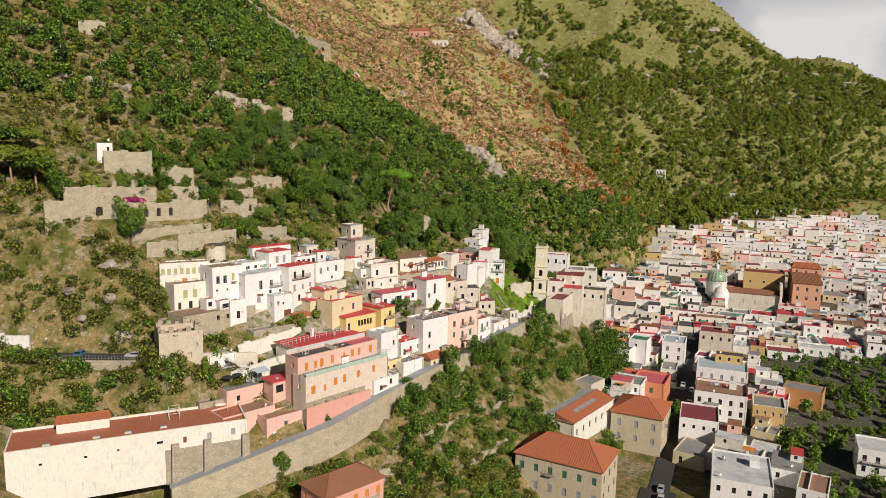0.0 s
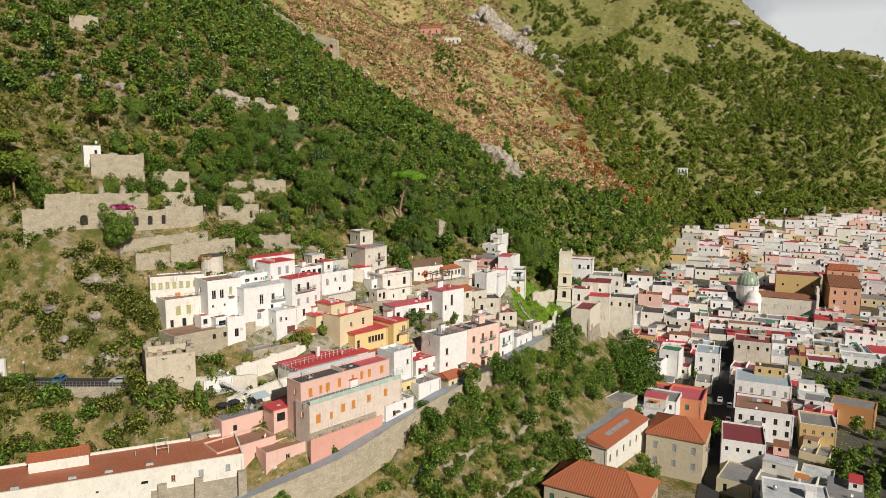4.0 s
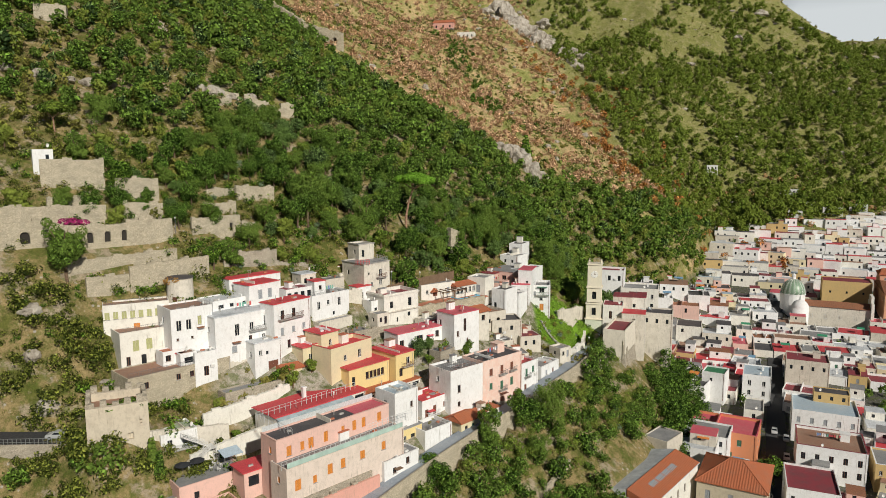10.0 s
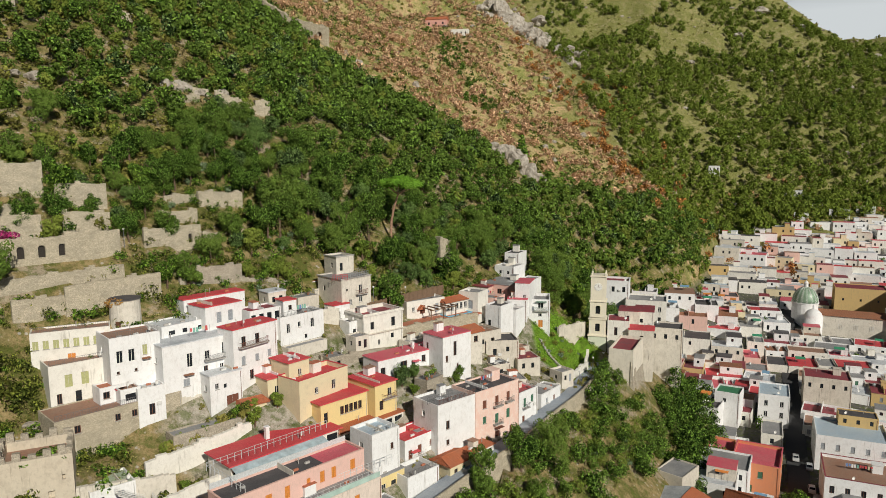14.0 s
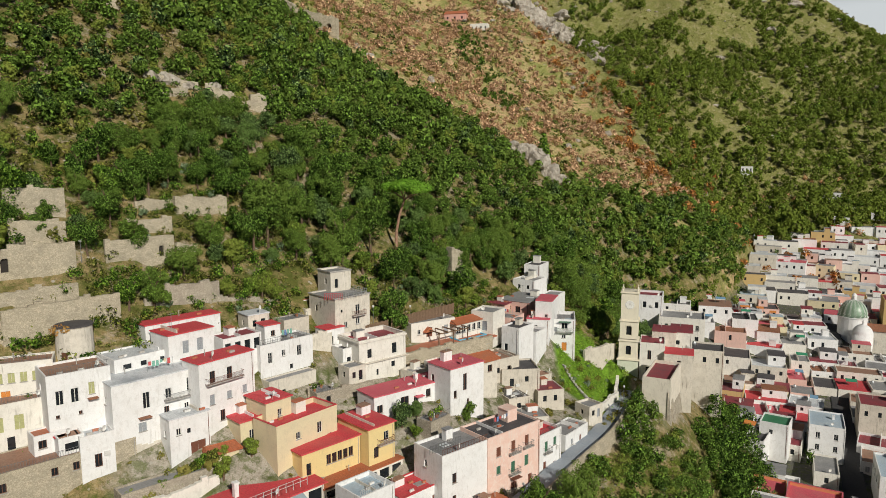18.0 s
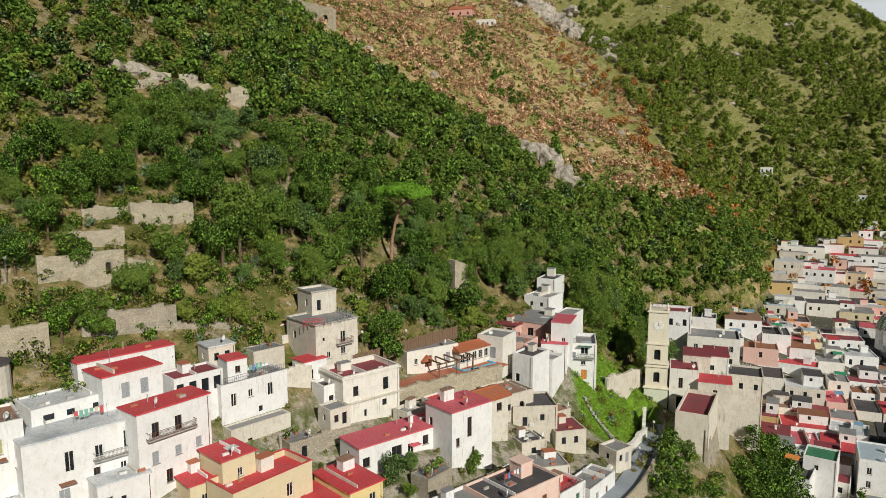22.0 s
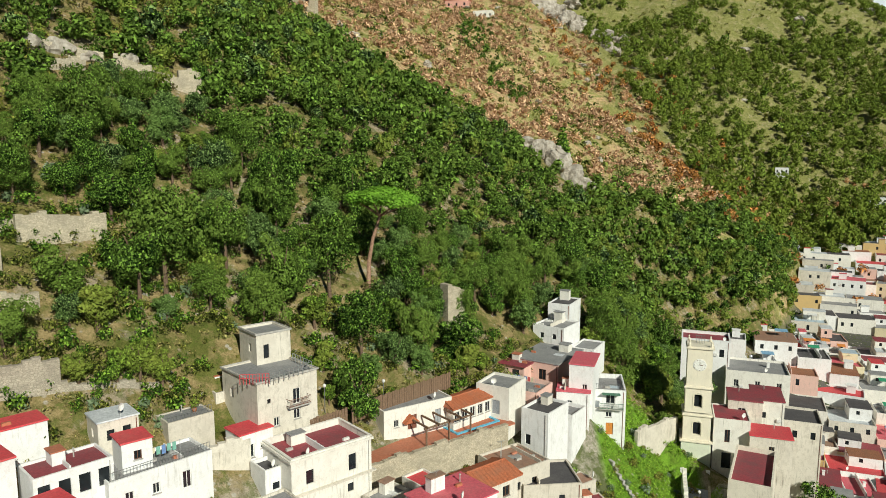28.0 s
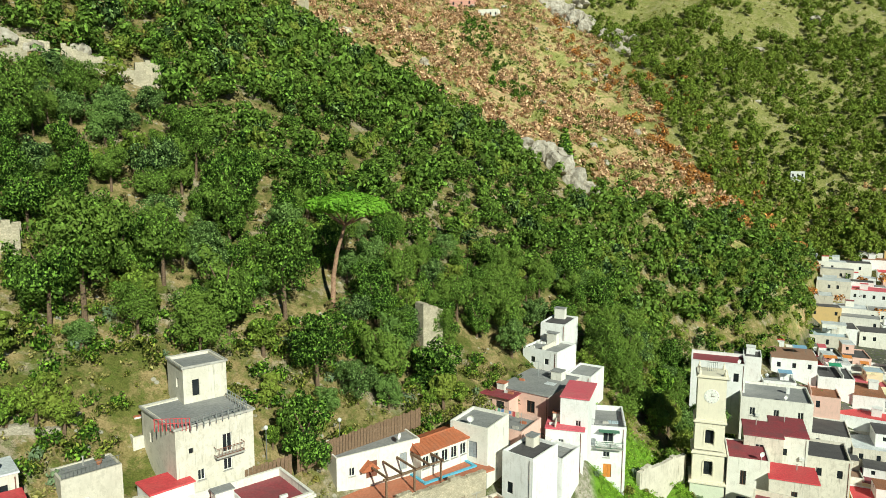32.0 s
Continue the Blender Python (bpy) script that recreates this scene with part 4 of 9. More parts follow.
def balcony(house, at, w, deep=0.9, iron=None):
    """A slab with a barred railing, on a face; at: its middle at floor level."""
    key = ("balcony", round(w, 1), deep, iron)
    if key not in _shared:
        slab = Shape().box(-w / 2, w / 2, -deep, 0.02, -0.14, 0).mesh("balcony", M_CONC)
        s = Shape()
        for z in (0.08, 0.95):
            s.box(-w / 2 + 0.03, w / 2 - 0.03, -deep + 0.03, -deep + 0.07, z, z + 0.05)
            for x in (-w / 2 + 0.03, w / 2 - 0.07):
                s.box(x, x + 0.04, -deep + 0.07, -0.02, z, z + 0.05)
        for k in range(int(w / 0.16)):
            s.box(-w / 2 + 0.1 + k * 0.16, -w / 2 + 0.125 + k * 0.16, -deep + 0.035, -deep + 0.06, 0.13, 0.95)
        _shared[key] = (slab, s.mesh("railing", iron or M_IRON))
    b = part("balcony", _shared[key][0], house, "", at)
    part("railing", _shared[key][1], b)


def hip_roof(w, d, rise, over, ridge, material, thick=0.16):
    """A tiled roof: ridge is the ridge's length along x (w for a gable); tile courses are real ribs."""
    a, b = w / 2 + over, d / 2 + over
    r = ridge / 2
    s = Shape()
    s.quad((-a, -b, 0), (a, -b, 0), (r, 0, rise), (-r, 0, rise))
    s.quad((a, b, 0), (-a, b, 0), (-r, 0, rise), (r, 0, rise))
    s.quad((a, -b, 0), (a, b, 0), (r, 0, rise))
    s.quad((-a, b, 0), (-a, -b, 0), (-r, 0, rise))
    s.quad((-a, -b, -thick), (-a, b, -thick), (a, b, -thick), (a, -b, -thick))
    for p, q in (((-a, -b), (a, -b)), ((a, -b), (a, b)), ((a, b), (-a, b)), ((-a, b), (-a, -b))):
        s.quad((*p, -thick), (*q, -thick), (*q, 0), (*p, 0))
    # rows of cover tiles: one ridged sheet down each slope
    def sheet(n, at):
        k0 = len(s.v)
        for k in range(n + 1):
            f = -1 + 2 * k / n
            s.v += at(f, 0.10 if k % 2 else 0.015)
        s.f += [(k0 + 2 * k, k0 + 2 * k + 2, k0 + 2 * k + 3, k0 + 2 * k + 1) for k in range(n)]
    for side in (-1, 1):
        def long_side(f, up, side=side):
            x = f * a
            t = 1.0 if abs(x) <= r else (a - abs(x)) / max(a - r, 0.01)
            return [(x, side * b, up), (x, side * b * (1 - t), rise * t + up)]
        sheet(2 * int(2 * a / 0.6), long_side)
        if a - r > 1.0:
            def short_side(f, up, side=side):
                t = 1 - abs(f)
                return [(side * a, f * b, up), (side * (a - (a - r) * t), f * b, rise * t + up)]
            sheet(2 * int(2 * b / 0.6), short_side)
    s.tube((-r, 0, rise + 0.05), (r, 0, rise + 0.05), 0.16, 0.16, 6)
    for sx in (-1, 1):
        for sy in (-1, 1):
            s.tube((sx * r, 0, rise + 0.04), (sx * a, sy * b, 0.05), 0.13, 0.13, 5)
    return s.mesh("roof", material)


FOOT = []


def covered(x, y, margin=0.0):
    """Whether a place lies under a house."""
    for hx, hy, rot, w, d in FOOT:
        c, n = math.cos(rot), math.sin(rot)
        if abs((x - hx) * c + (y - hy) * n) < w / 2 + margin and abs((y - hy) * c - (x - hx) * n) < d / 2 + margin:
            return True
    return False


def dish_mesh():
    if "dish" not in _shared:
        s = Shape().tube((0, 0, -0.6), (0, 0, 0.3), 0.03, 0.03, 5)
        n, rings = len(s.v), [(0.02, 0.0), (0.2, 0.04), (0.36, 0.13), (0.45, 0.22)]
        s2 = Shape().turned(rings, sides=14)
        s.v += [(x, -z + 0.05, y + 0.45) for x, y, z in s2.v]
        s.f += [tuple(n + i for i in f) for f in s2.f[:-1]]
        _shared["dish"] = s.mesh("satellite_dish", M_FRAMEW)
    return _shared["dish"]


def aircon_mesh():
    if "aircon" not in _shared:
        s = Shape().box(-0.42, 0.42, -0.34, -0.03, 0, 0.58, 0.02)
        for k in range(5):
            s.box(-0.34, 0.2, -0.355, -0.335, 0.08 + k * 0.09, 0.12 + k * 0.09)
        s.box(-0.35, -0.3, -0.3, 0.0, -0.08, 0.0).box(0.3, 0.35, -0.3, 0.0, -0.08, 0.0)
        _shared["aircon"] = s.mesh("air_conditioner", M_FRAMEW)
    return _shared["aircon"]


def fittings(t, x, y, w, d, h, base):
    """Pipes, dishes and air conditioners, as they come."""
    rng = np.random.default_rng(int(abs(x * 31 + y * 17)) + 3)
    if rng.uniform() < 0.6 and h > 4:
        u = w / 2 - rng.uniform(0.2, 0.5)
        part("downpipe", Shape().tube((u, -d / 2 - 0.06, -1.5), (u, -d / 2 - 0.06, h - 0.3), 0.05, 0.05, 5).mesh("downpipe", M_CONC if rng.uniform() < 0.5 else M_BROWNSH), t)
    if rng.uniform() < 0.4:
        part("satellite_dish", dish_mesh(), t, "", pose(rng.uniform(-0.38, 0.38) * w, -d * 0.42, base + 0.6, 0, 0, 35))
    if rng.uniform() < 0.3 and h > 5:
        part("air_conditioner", aircon_mesh(), t, "", pose(rng.uniform(-0.4, 0.4) * w, -d / 2, h - rng.uniform(3.2, 3.9)))
    if rng.uniform() < 0.5 and w > 5:
        v = rng.uniform(-0.3, 0.3) * w
        part("vent_pipe", Shape().tube((v, d * 0.2, base - 0.1), (v, d * 0.2, base + 0.9), 0.07, 0.07, 6).tube((v, d * 0.2, base + 0.9), (v, d * 0.2, base + 1.0), 0.13, 0.1, 6).mesh("vent_pipe", M_CONC), t)


V = "houses of the hillside village"


def roof_clutter(t, x, y, w, d, base):
    """Low walls, sheds, planters and sheeting that crowd the village roofs."""
    rng = np.random.default_rng(int(abs(x * 53 + y * 29)) + 11)
    if rng.uniform() < 0.55:
        a, b = rng.uniform(1.2, 2.2), rng.uniform(1.0, 1.8)
        u, v, z = rng.uniform(-0.3, 0.3) * (w - a), 0.3 * (d - b), rng.uniform(1.0, 2.1)
        part("roof_shed", Shape().box(u - a / 2, u + a / 2, v - b / 2, v + b / 2, base - 0.05, base + z).mesh("roof_shed", (WHITE, CREAM, BARE)[rng.integers(3)]), t)
        part("shed_roof", Shape().box(u - a / 2 - 0.12, u + a / 2 + 0.12, v - b / 2 - 0.12, v + b / 2 + 0.12, base + z + 0.003, base + z + 0.1, 0.02).mesh("shed_roof", (R_GREY, R_BROWN, R_TERRA)[rng.integers(3)]), t)
    if rng.uniform() < 0.45:
        u = rng.uniform(-0.3, 0.3) * w
        part("terrace_wall", Shape().box(u, u + 0.16, -d / 2 + 0.3, d / 2 - 0.3, base - 0.05, base + rng.uniform(0.4, 0.9)).mesh("terrace_wall", (WHITE, BARE)[rng.integers(2)]), t)
    for _ in range(rng.integers(0, 4)):
        u, v = rng.uniform(-0.4, 0.4) * w, rng.uniform(-0.4, 0.2) * d
        part("planter", Shape().box(u - 0.45, u + 0.45, v - 0.18, v + 0.18, base - 0.02, base + 0.32, 0.03).mesh("planter", (M_CONC, R_TERRA, M_FRAMEW)[rng.integers(3)]), t)
    if rng.uniform() < 0.3:
        u, v = rng.uniform(-0.3, 0.2) * w, rng.uniform(-0.3, 0.1) * d
        part("sheeting", Shape().box(u, u + 1.7, v, v + 1.3, base + 0.004, base + 0.06, 0.03).mesh("sheeting", (R_WHITE, R_BLUE, M_STEEL)[rng.integers(3)]), t, "loose roofing sheet")


def house(label, x, y, top, rot, w, d, h, wall=WHITE, roof=R_GREY, parapet=0.5, front=(), left=(), right=(), tiled=None, over=0.15, name="house", balconies=(), rim=None, group="", extras=""):
    """A house whose walls end at height top. Openings on a face: (u from its left end, drop of the head below top, width, height, style)."""
    t = thing(name, pose(x, y, top - h, 0, 0, rot), label, "house", group)
    FOOT.append((x, y, radians(rot), w, d))
    s, under = Shape(), 3.0
    faces = sides_of(w, d)
    for key, spots in (("f", front), ("r", right), ("b", ()), ("l", left)):
        length, turn, to = faces[key]
        holes = []
        for u, drop, ww, hh, style in spots:
            if u - ww / 2 > 0.1 and u + ww / 2 < length - 0.1 and drop + hh < h + under - 0.1:
                holes.append((u - ww / 2, u + ww / 2, h + under - drop - hh, h + under - drop))
                wx, wy = to(u, 0.12)
                fr, pane = window_meshes(ww, hh, style)
                kind = "door" if style in "dGO" or hh > 1.95 else "window"
                here = pose(wx, wy, h - drop - hh, 0, 0, turn)
                if fr is not None:
                    o = part(kind, fr, t, "", here)
                    if pane is not None:
                        part("pane", pane, o)
                else:
                    part(kind, pane, t, "", here)
                if hh < 1.9 and style != "k":
                    part("window_sill", sill_mesh(ww), t, "", pose(*to(u, -0.02), h - drop - hh - 0.05, 0, 0, turn))
        facade(s, lambda u, v, q, to=to: (*to(u, q), v - under), length, h + under, holes)
    if tiled:
        part("wall", s.mesh("wall", wall), t)
        part("roof", hip_roof(w, d, tiled[0], 0.45, tiled[1], roof), t, "", pose(0, 0, h))
    elif parapet > 0.05:
        k, p = 0.22, parapet
        for a, b in (((-w / 2, -d / 2), (w / 2, -d / 2)), ((w / 2, -d / 2), (w / 2, d / 2)), ((w / 2, d / 2), (-w / 2, d / 2)), ((-w / 2, d / 2), (-w / 2, -d / 2))):
            i = lambda q: (q[0] - math.copysign(k, q[0]), q[1] - math.copysign(k, q[1]))
            s.quad((*a, h), (*b, h), (*i(b), h), (*i(a), h))
            s.quad((*i(a), h), (*i(b), h), (*i(b), h - p), (*i(a), h - p))
        part("wall", s.mesh("wall", wall), t)
        part("roof", Shape().box(-w / 2 + k + 0.004, w / 2 - k - 0.004, -d / 2 + k + 0.004, d / 2 - k - 0.004, h - p - 0.15, h - p).mesh("roof", roof), t)
        if rim is not None:
            r = Shape()
            o = 0.06
            r.box(-w / 2 - o, w / 2 + o, -d / 2 - o, -d / 2 + k + o, h + 0.003, h + 0.09)
            r.box(-w / 2 - o, w / 2 + o, d / 2 - k - o, d / 2 + o, h + 0.003, h + 0.09)
            r.box(-w / 2 - o, -w / 2 + k + o, -d / 2 + k + o, d / 2 - k - o, h + 0.003, h + 0.09)
            r.box(w / 2 - k - o, w / 2 + o, -d / 2 + k + o, d / 2 - k - o, h + 0.003, h + 0.09)
            part("coping", r.mesh("coping", rim), t)
    else:
        part("wall", s.mesh("wall", wall), t)
        part("roof", Shape().box(-w / 2 - over, w / 2 + over, -d / 2 - over, d / 2 + over, h + 0.003, h + 0.16, 0.04).mesh("roof", roof), t)
    base = h - (parapet if parapet > 0.05 and not tiled else -0.16)
    if "c" in extras:
        c = Shape().box(-0.3, 0.3, -0.3, 0.3, -0.05, 1.1).box(-0.38, 0.38, -0.38, 0.38, 1.1, 1.2)
        part("chimney", c.mesh("chimney", WHITE), t, "", pose(w * 0.2, d * 0.1, base))
    if "a" in extras:
        part("antenna", antenna_mesh(), t, "", pose(-w * 0.15, d * 0.2, base))
    if "t" in extras:
        part("water_tank", tank_mesh(), t, "", pose(-w * 0.3, d * 0.18, base))
    if "s" in extras:
        part("stair_hut", Shape().box(-1.2, 1.2, -1.2, 1.2, 0, 2.2).box(-1.35, 1.35, -1.35, 1.35, 2.2, 2.32).mesh("stair_hut", wall), t, "", pose(w * 0.22, d * 0.15, base))
    if not tiled and y < 330:
        fittings(t, x, y, w, d, h, base)
    if group == V and not tiled and name == "house" and w > 4.4:
        roof_clutter(t, x, y, w, d, base)
    for face, u, drop, ww, iron in balconies:
        length, turn, to = faces[face]
        balcony(t, pose(*to(u, 0), h - drop, 0, 0, turn), ww, 0.9, iron)
    return t


def sill_mesh(w):
    key = ("sill", round(w, 2))
    if key not in _shared:
        _shared[key] = Shape().box(-w / 2 - 0.1, w / 2 + 0.1, -0.1, 0.1, -0.04, 0.05).mesh("window_sill", M_CONC)
    return _shared[key]


def antenna_mesh():
    if "antenna" not in _shared:
        s = Shape().tube((0, 0, 0), (0, 0, 2.6), 0.03)
        s.tube((-0.6, 0, 2.45), (0.6, 0, 2.45), 0.02)
        for k in range(6):
            s.tube((-0.55 + k * 0.2, -0.3, 2.45), (-0.55 + k * 0.2, 0.3, 2.45), 0.012, sides=4)
        _shared["antenna"] = s.mesh("antenna", M_STEEL)
    return _shared["antenna"]


def tank_mesh():
    if "tank" not in _shared:
        _shared["tank"] = Shape().turned(((0.3, 0.0), (0.55, 0.05), (0.55, 0.95), (0.2, 1.15), (0.2, 1.2)), sides=12).mesh("water_tank", M_STEEL, True)
    return _shared["tank"]


def row(n, w, drop, ww, hh, style, start=None):
    """n equal openings spread over a face of length w."""
    return [((k + 0.5) * w / n, drop, ww, hh, style) for k in range(n)]

# ---- the village on the slope, from its upper edge down to the lane ----
house("bare plaster villa with a roof terrace and small balcony", -35.2, 227.8, 31.5, 50, 8.7, 9.0, 9.5, BARE, R_GREY, 0.15,
      [(5.6, 1.9, 1.1, 2.1, "w"), (5.6, 4.7, 1.0, 1.3, "w"), (1.6, 2.4, 0.5, 0.6, "k"), (2.6, 5.0, 0.8, 1.2, "w")], [(2.5, 2.2, 0.8, 1.2, "k")], name="villa", balconies=[("f", 5.6, 4.0, 3.2, M_BROWNSH)], group=V)
house("square plaster turret room above the villa terrace", -37.4, 232.6, 35.6, 46, 5.0, 5.2, 4.6, BARE, R_GREY, 0.3, [(1.4, 1.6, 0.8, 1.9, "k")], [(3.2, 1.6, 0.8, 1.2, "k")], name="turret_room", group=V)
house("low plaster annex beside the villa steps", -42.0, 229.5, 28.3, 46, 4.6, 4.5, 6.0, BARE, R_GREY, 0.3, [(2.6, 0.9, 0.6, 0.9, "k")], group=V)
house("white gabled stair porch with a red edge below the villa", -35.6, 221.2, 26.0, 50, 4.4, 3.6, 4.0, WHITE, R_RED, 0, [(1.4, 1.4, 0.9, 1.7, "w"), (3.0, 1.5, 0.6, 0.8, "w")], group=V)
house("old plaster house with a sunken wine-red roof terrace", -27.4, 222.2, 24.6, 46, 11.1, 7.5, 10.0, CREAM, R_WINE, 0.8,
      [(2.4, 1.9, 1.0, 1.7, "k"), (8.3, 1.6, 1.1, 2.1, "k"), (4.2, 6.2, 0.5, 1.2, "k"), (8.0, 5.3, 0.9, 1.1, "k")], [(4.0, 1.8, 0.7, 1.2, "k")], rim=CREAM, group=V)
house("tall narrow white cube house with a dark roof", -32.0, 218.4, 23.0, 48, 3.4, 3.6, 6.5, WHITE, R_DARK, 0.45, [(1.4, 1.8, 0.9, 0.9, "k"), (2.4, 4.5, 0.6, 0.4, "k")], group=V)
house("long white house with a flat pink-red roof", -19.8, 213.3, 17.3, 44, 16.5, 5.6, 6.5, WHITE, R_PINK, 0,
      [(1.2, 1.6, 1.2, 1.5, "b"), (6.6, 1.2, 1.8, 1.7, "b"), (9.2, 1.5, 1.1, 2.1, "w"), (12.0, 0.9, 1.1, 1.5, "b"), (14.0, 3.6, 1.5, 2.1, "O"), (15.4, 0.6, 0.7, 1.6, "b")], [(2.4, 1.2, 0.6, 1.2, "b")], extras="c", group=V)
house("tall white house block with a pink-red roof", -10.2, 217.0, 20.8, 46, 8.4, 6.4, 10.0, WHITE, R_PINK, 0,
      [(3.6, 1.4, 0.9, 3.2, "b"), (4.4, 6.4, 0.5, 1.8, "b"), (1.2, 4.2, 0.7, 1.4, "b")], [(1.3, 2.0, 0.8, 1.5, "b")], extras="a", group=V)
house("old stone outhouse under orange roof tiles", -6.6, 226.8, 18.6, 44, 6.5, 5.0, 7.0, BARE, TILE, 0, [(2.0, 1.0, 1.2, 1.4, "b"), (4.5, 1.0, 1.2, 1.4, "b")], tiled=(1.1, 6.5), group=V)
house("pale bungalow with a flat roof beside the pool terrace", -18.4, 239.2, 23.8, 39, 11.4, 5.6, 4.4, CREAM, R_GREY, 0.3, [(2.0, 1.6, 0.8, 1.1, "w"), (4.6, 1.4, 1.5, 2.1, "r"), (9.0, 1.4, 1.0, 2.2, "s")], [(2.0, 1.4, 0.8, 1.1, "k")], name="pool_bungalow", group=V)
house("glazed veranda under a red tiled roof by the pool", -10.6, 243.2, 22.6, 48, 8.0, 4.0, 3.2, CREAM, TILE, 0, row(5, 8.0, 0.7, 1.1, 1.6, "w"), tiled=(0.7, 8.0), name="veranda", group=V)
house("cream pool house with an arched doorway", -5.0, 247.4, 24.3, -25, 5.6, 6.2, 5.2, CREAM, R_GREY, 0.4, [(3.4, 2.2, 1.3, 2.2, "s")], [(3, 2, 0.8, 1.0, "w")], name="pool_house", group=V)
house("slim white cube house with a pink roof", 9.0, 258.6, 24.7, -14, 4.0, 7.6, 6.0, WHITE, R_PINK, 0, [(2.6, 3.2, 0.8, 0.9, "w")], [(5.5, 1.4, 1.1, 1.2, "w")], group=V)
house("white lower wing with a pink tiled lean-to roof", 7.0, 255.6, 20.5, -8, 5.4, 4.2, 8.0, WHITE, R_PINK, 0, [(2.2, 1.4, 0.8, 1.0, "w"), (3.9, 5.6, 0.8, 2.0, "w")], [(2.0, 2.2, 0.9, 1.1, "w")], group=V)
house("tall white terrace house with green awnings and an orange door", 13.2, 262.4, 19.6, -4, 6.2, 9.0, 10.0, WHITE, R_GREY, 0.8,
      [(3.6, 0.9, 1.5, 1.5, "w"), (3.4, 3.9, 1.0, 0.9, "w"), (3.6, 5.8, 1.2, 2.1, "O"), (1.4, 2.0, 0.8, 1.2, "s")], balconies=[("f", 3.8, 3.1, 4.0, M_GREENSH)], group=V)
house("tall white block with a dark parapeted roof", 1.8, 245.6, 21.2, -32, 4.6, 6.4, 9.0, WHITE, R_DARK, 0.4, [(1.2, 4.0, 0.9, 1.6, "k")], [(4.5, 3.0, 1.5, 2.0, "w")], group=V)
house("cream annex with a loggia beside the white block", 5.6, 250.4, 19.0, -30, 4.2, 5.2, 7.5, WHITE, R_GREY, 0.6, [(2.1, 2.2, 2.2, 1.7, "w")], group=V)
house("pink plastered house under a grey corrugated roof", 3.4, 266.2, 23.2, -28, 8.6, 11.0, 6.0, PALEPINK, R_GREY, 0, [(1.8, 1.2, 1.2, 1.0, "b"), (5.6, 1.2, 1.4, 1.9, "b")], [(3, 1.0, 1.3, 1.6, "b"), (6.5, 1.0, 1.3, 1.6, "b")], extras="a", group=V)
house("wine-red canopied terrace hut", -2.6, 262.2, 22.8, -28, 5.2, 4.2, 3.5, PALEPINK, R_WINE, 0, [(1.5, 0.7, 1.4, 1.6, "k"), (3.6, 0.7, 1.4, 1.6, "k")], over=0.5, group=V)
house("low flat house with a grey terrace among the cubes", -1.2, 253.8, 21.6, -26, 7.2, 6.4, 5.0, PALEPINK, R_GREY, 0.6, [(2.0, 1.8, 0.8, 1.0, "k"), (5.0, 1.6, 1.0, 1.9, "s")], extras="t", group=V)
house("white house at the village's upper end", 5.4, 277.0, 26.4, -30, 6.6, 7.2, 6.0, WHITE, R_GREY, 0.3, [(2.0, 1.4, 0.8, 1.0, "k"), (4.6, 1.4, 0.8, 1.0, "k")], extras="a", group=V)
house("small white hut at the top of the village", 7.4, 284.0, 29.4, -22, 4.6, 7.4, 5.0, WHITE, R_DARK, 0.25, [(2.0, 1.4, 0.8, 1.0, "k")], group=V)
house("stepped white house below the top hut", 11.6, 276.4, 22.4, -24, 4.4, 7.0, 6.0, WHITE, R_GREY, 0.3, [(1.6, 1.4, 0.7, 1.0, "k")], group=V)
house("ruined grey stone house with a patched roof", 1.6, 236.6, 14.6, 12, 8.2, 7.6, 8.0, OLDGREY, R_DARK, 0.35, [(2.2, 2.0, 0.9, 1.7, "k"), (5.4, 1.6, 0.8, 1.2, "k"), (3.5, 5.0, 0.9, 1.8, "k")], [(3, 2, 0.9, 1.3, "k")], group=V)
house("old grey house with a brown terrace roof", -3.0, 236.2, 16.8, 40, 7.4, 7.0, 8.0, OLDGREY, R_BROWN, 0.35, [(1.6, 1.8, 0.8, 1.2, "k"), (4.6, 1.8, 1.0, 1.8, "b")], extras="a", group=V)
house("small grey stone house with a wine-brown roof", 7.8, 236.0, 10.2, 20, 6.0, 6.2, 7.0, OLDGREY, R_WINE, 0.15, [(1.6, 1.2, 0.8, 1.3, "k"), (4.0, 1.2, 0.8, 1.3, "k")], [(2.4, 1.4, 0.8, 1.3, "k")], group=V)
house("ruined plaster hut with a flat mossy roof", 4.0, 224.4, 8.4, 18, 6.4, 5.6, 7.0, BARE, R_GREY, 0.2, [(2.2, 2.0, 0.9, 1.5, "k"), (4.6, 1.0, 0.7, 0.9, "k")], group=V)
house("low grey outbuilding among rubbish and pots", 1.0, 229.2, 10.4, 30, 5.0, 4.4, 5.0, OLDGREY, R_DARK, 0.2, [(2.4, 1.2, 0.9, 1.6, "k")], group=V)
# the white houses of the upper left
house("large white house with a weathered pale flat roof", -56.0, 189.8, 26.3, 50, 14.2, 6.2, 12.0, WHITE, R_WHITE, 0.0,
      [(5.0, 2.0, 1.1, 2.6, "w"), (8.4, 2.2, 1.0, 1.6, "w"), (12.0, 1.2, 1.3, 2.3, "w"), (4.2, 6.6, 1.2, 1.4, "s"), (8.0, 5.0, 0.8, 1.2, "b"), (11.2, 5.2, 0.8, 1.0, "w"), (8.2, 8.2, 1.0, 2.3, "b"), (12.4, 4.4, 0.8, 1.2, "k")],
      [(3.4, 2.2, 0.9, 1.2, "w")], balconies=[("f", 9.6, 4.0, 4.0, M_IRON)], over=0.12, group=V)
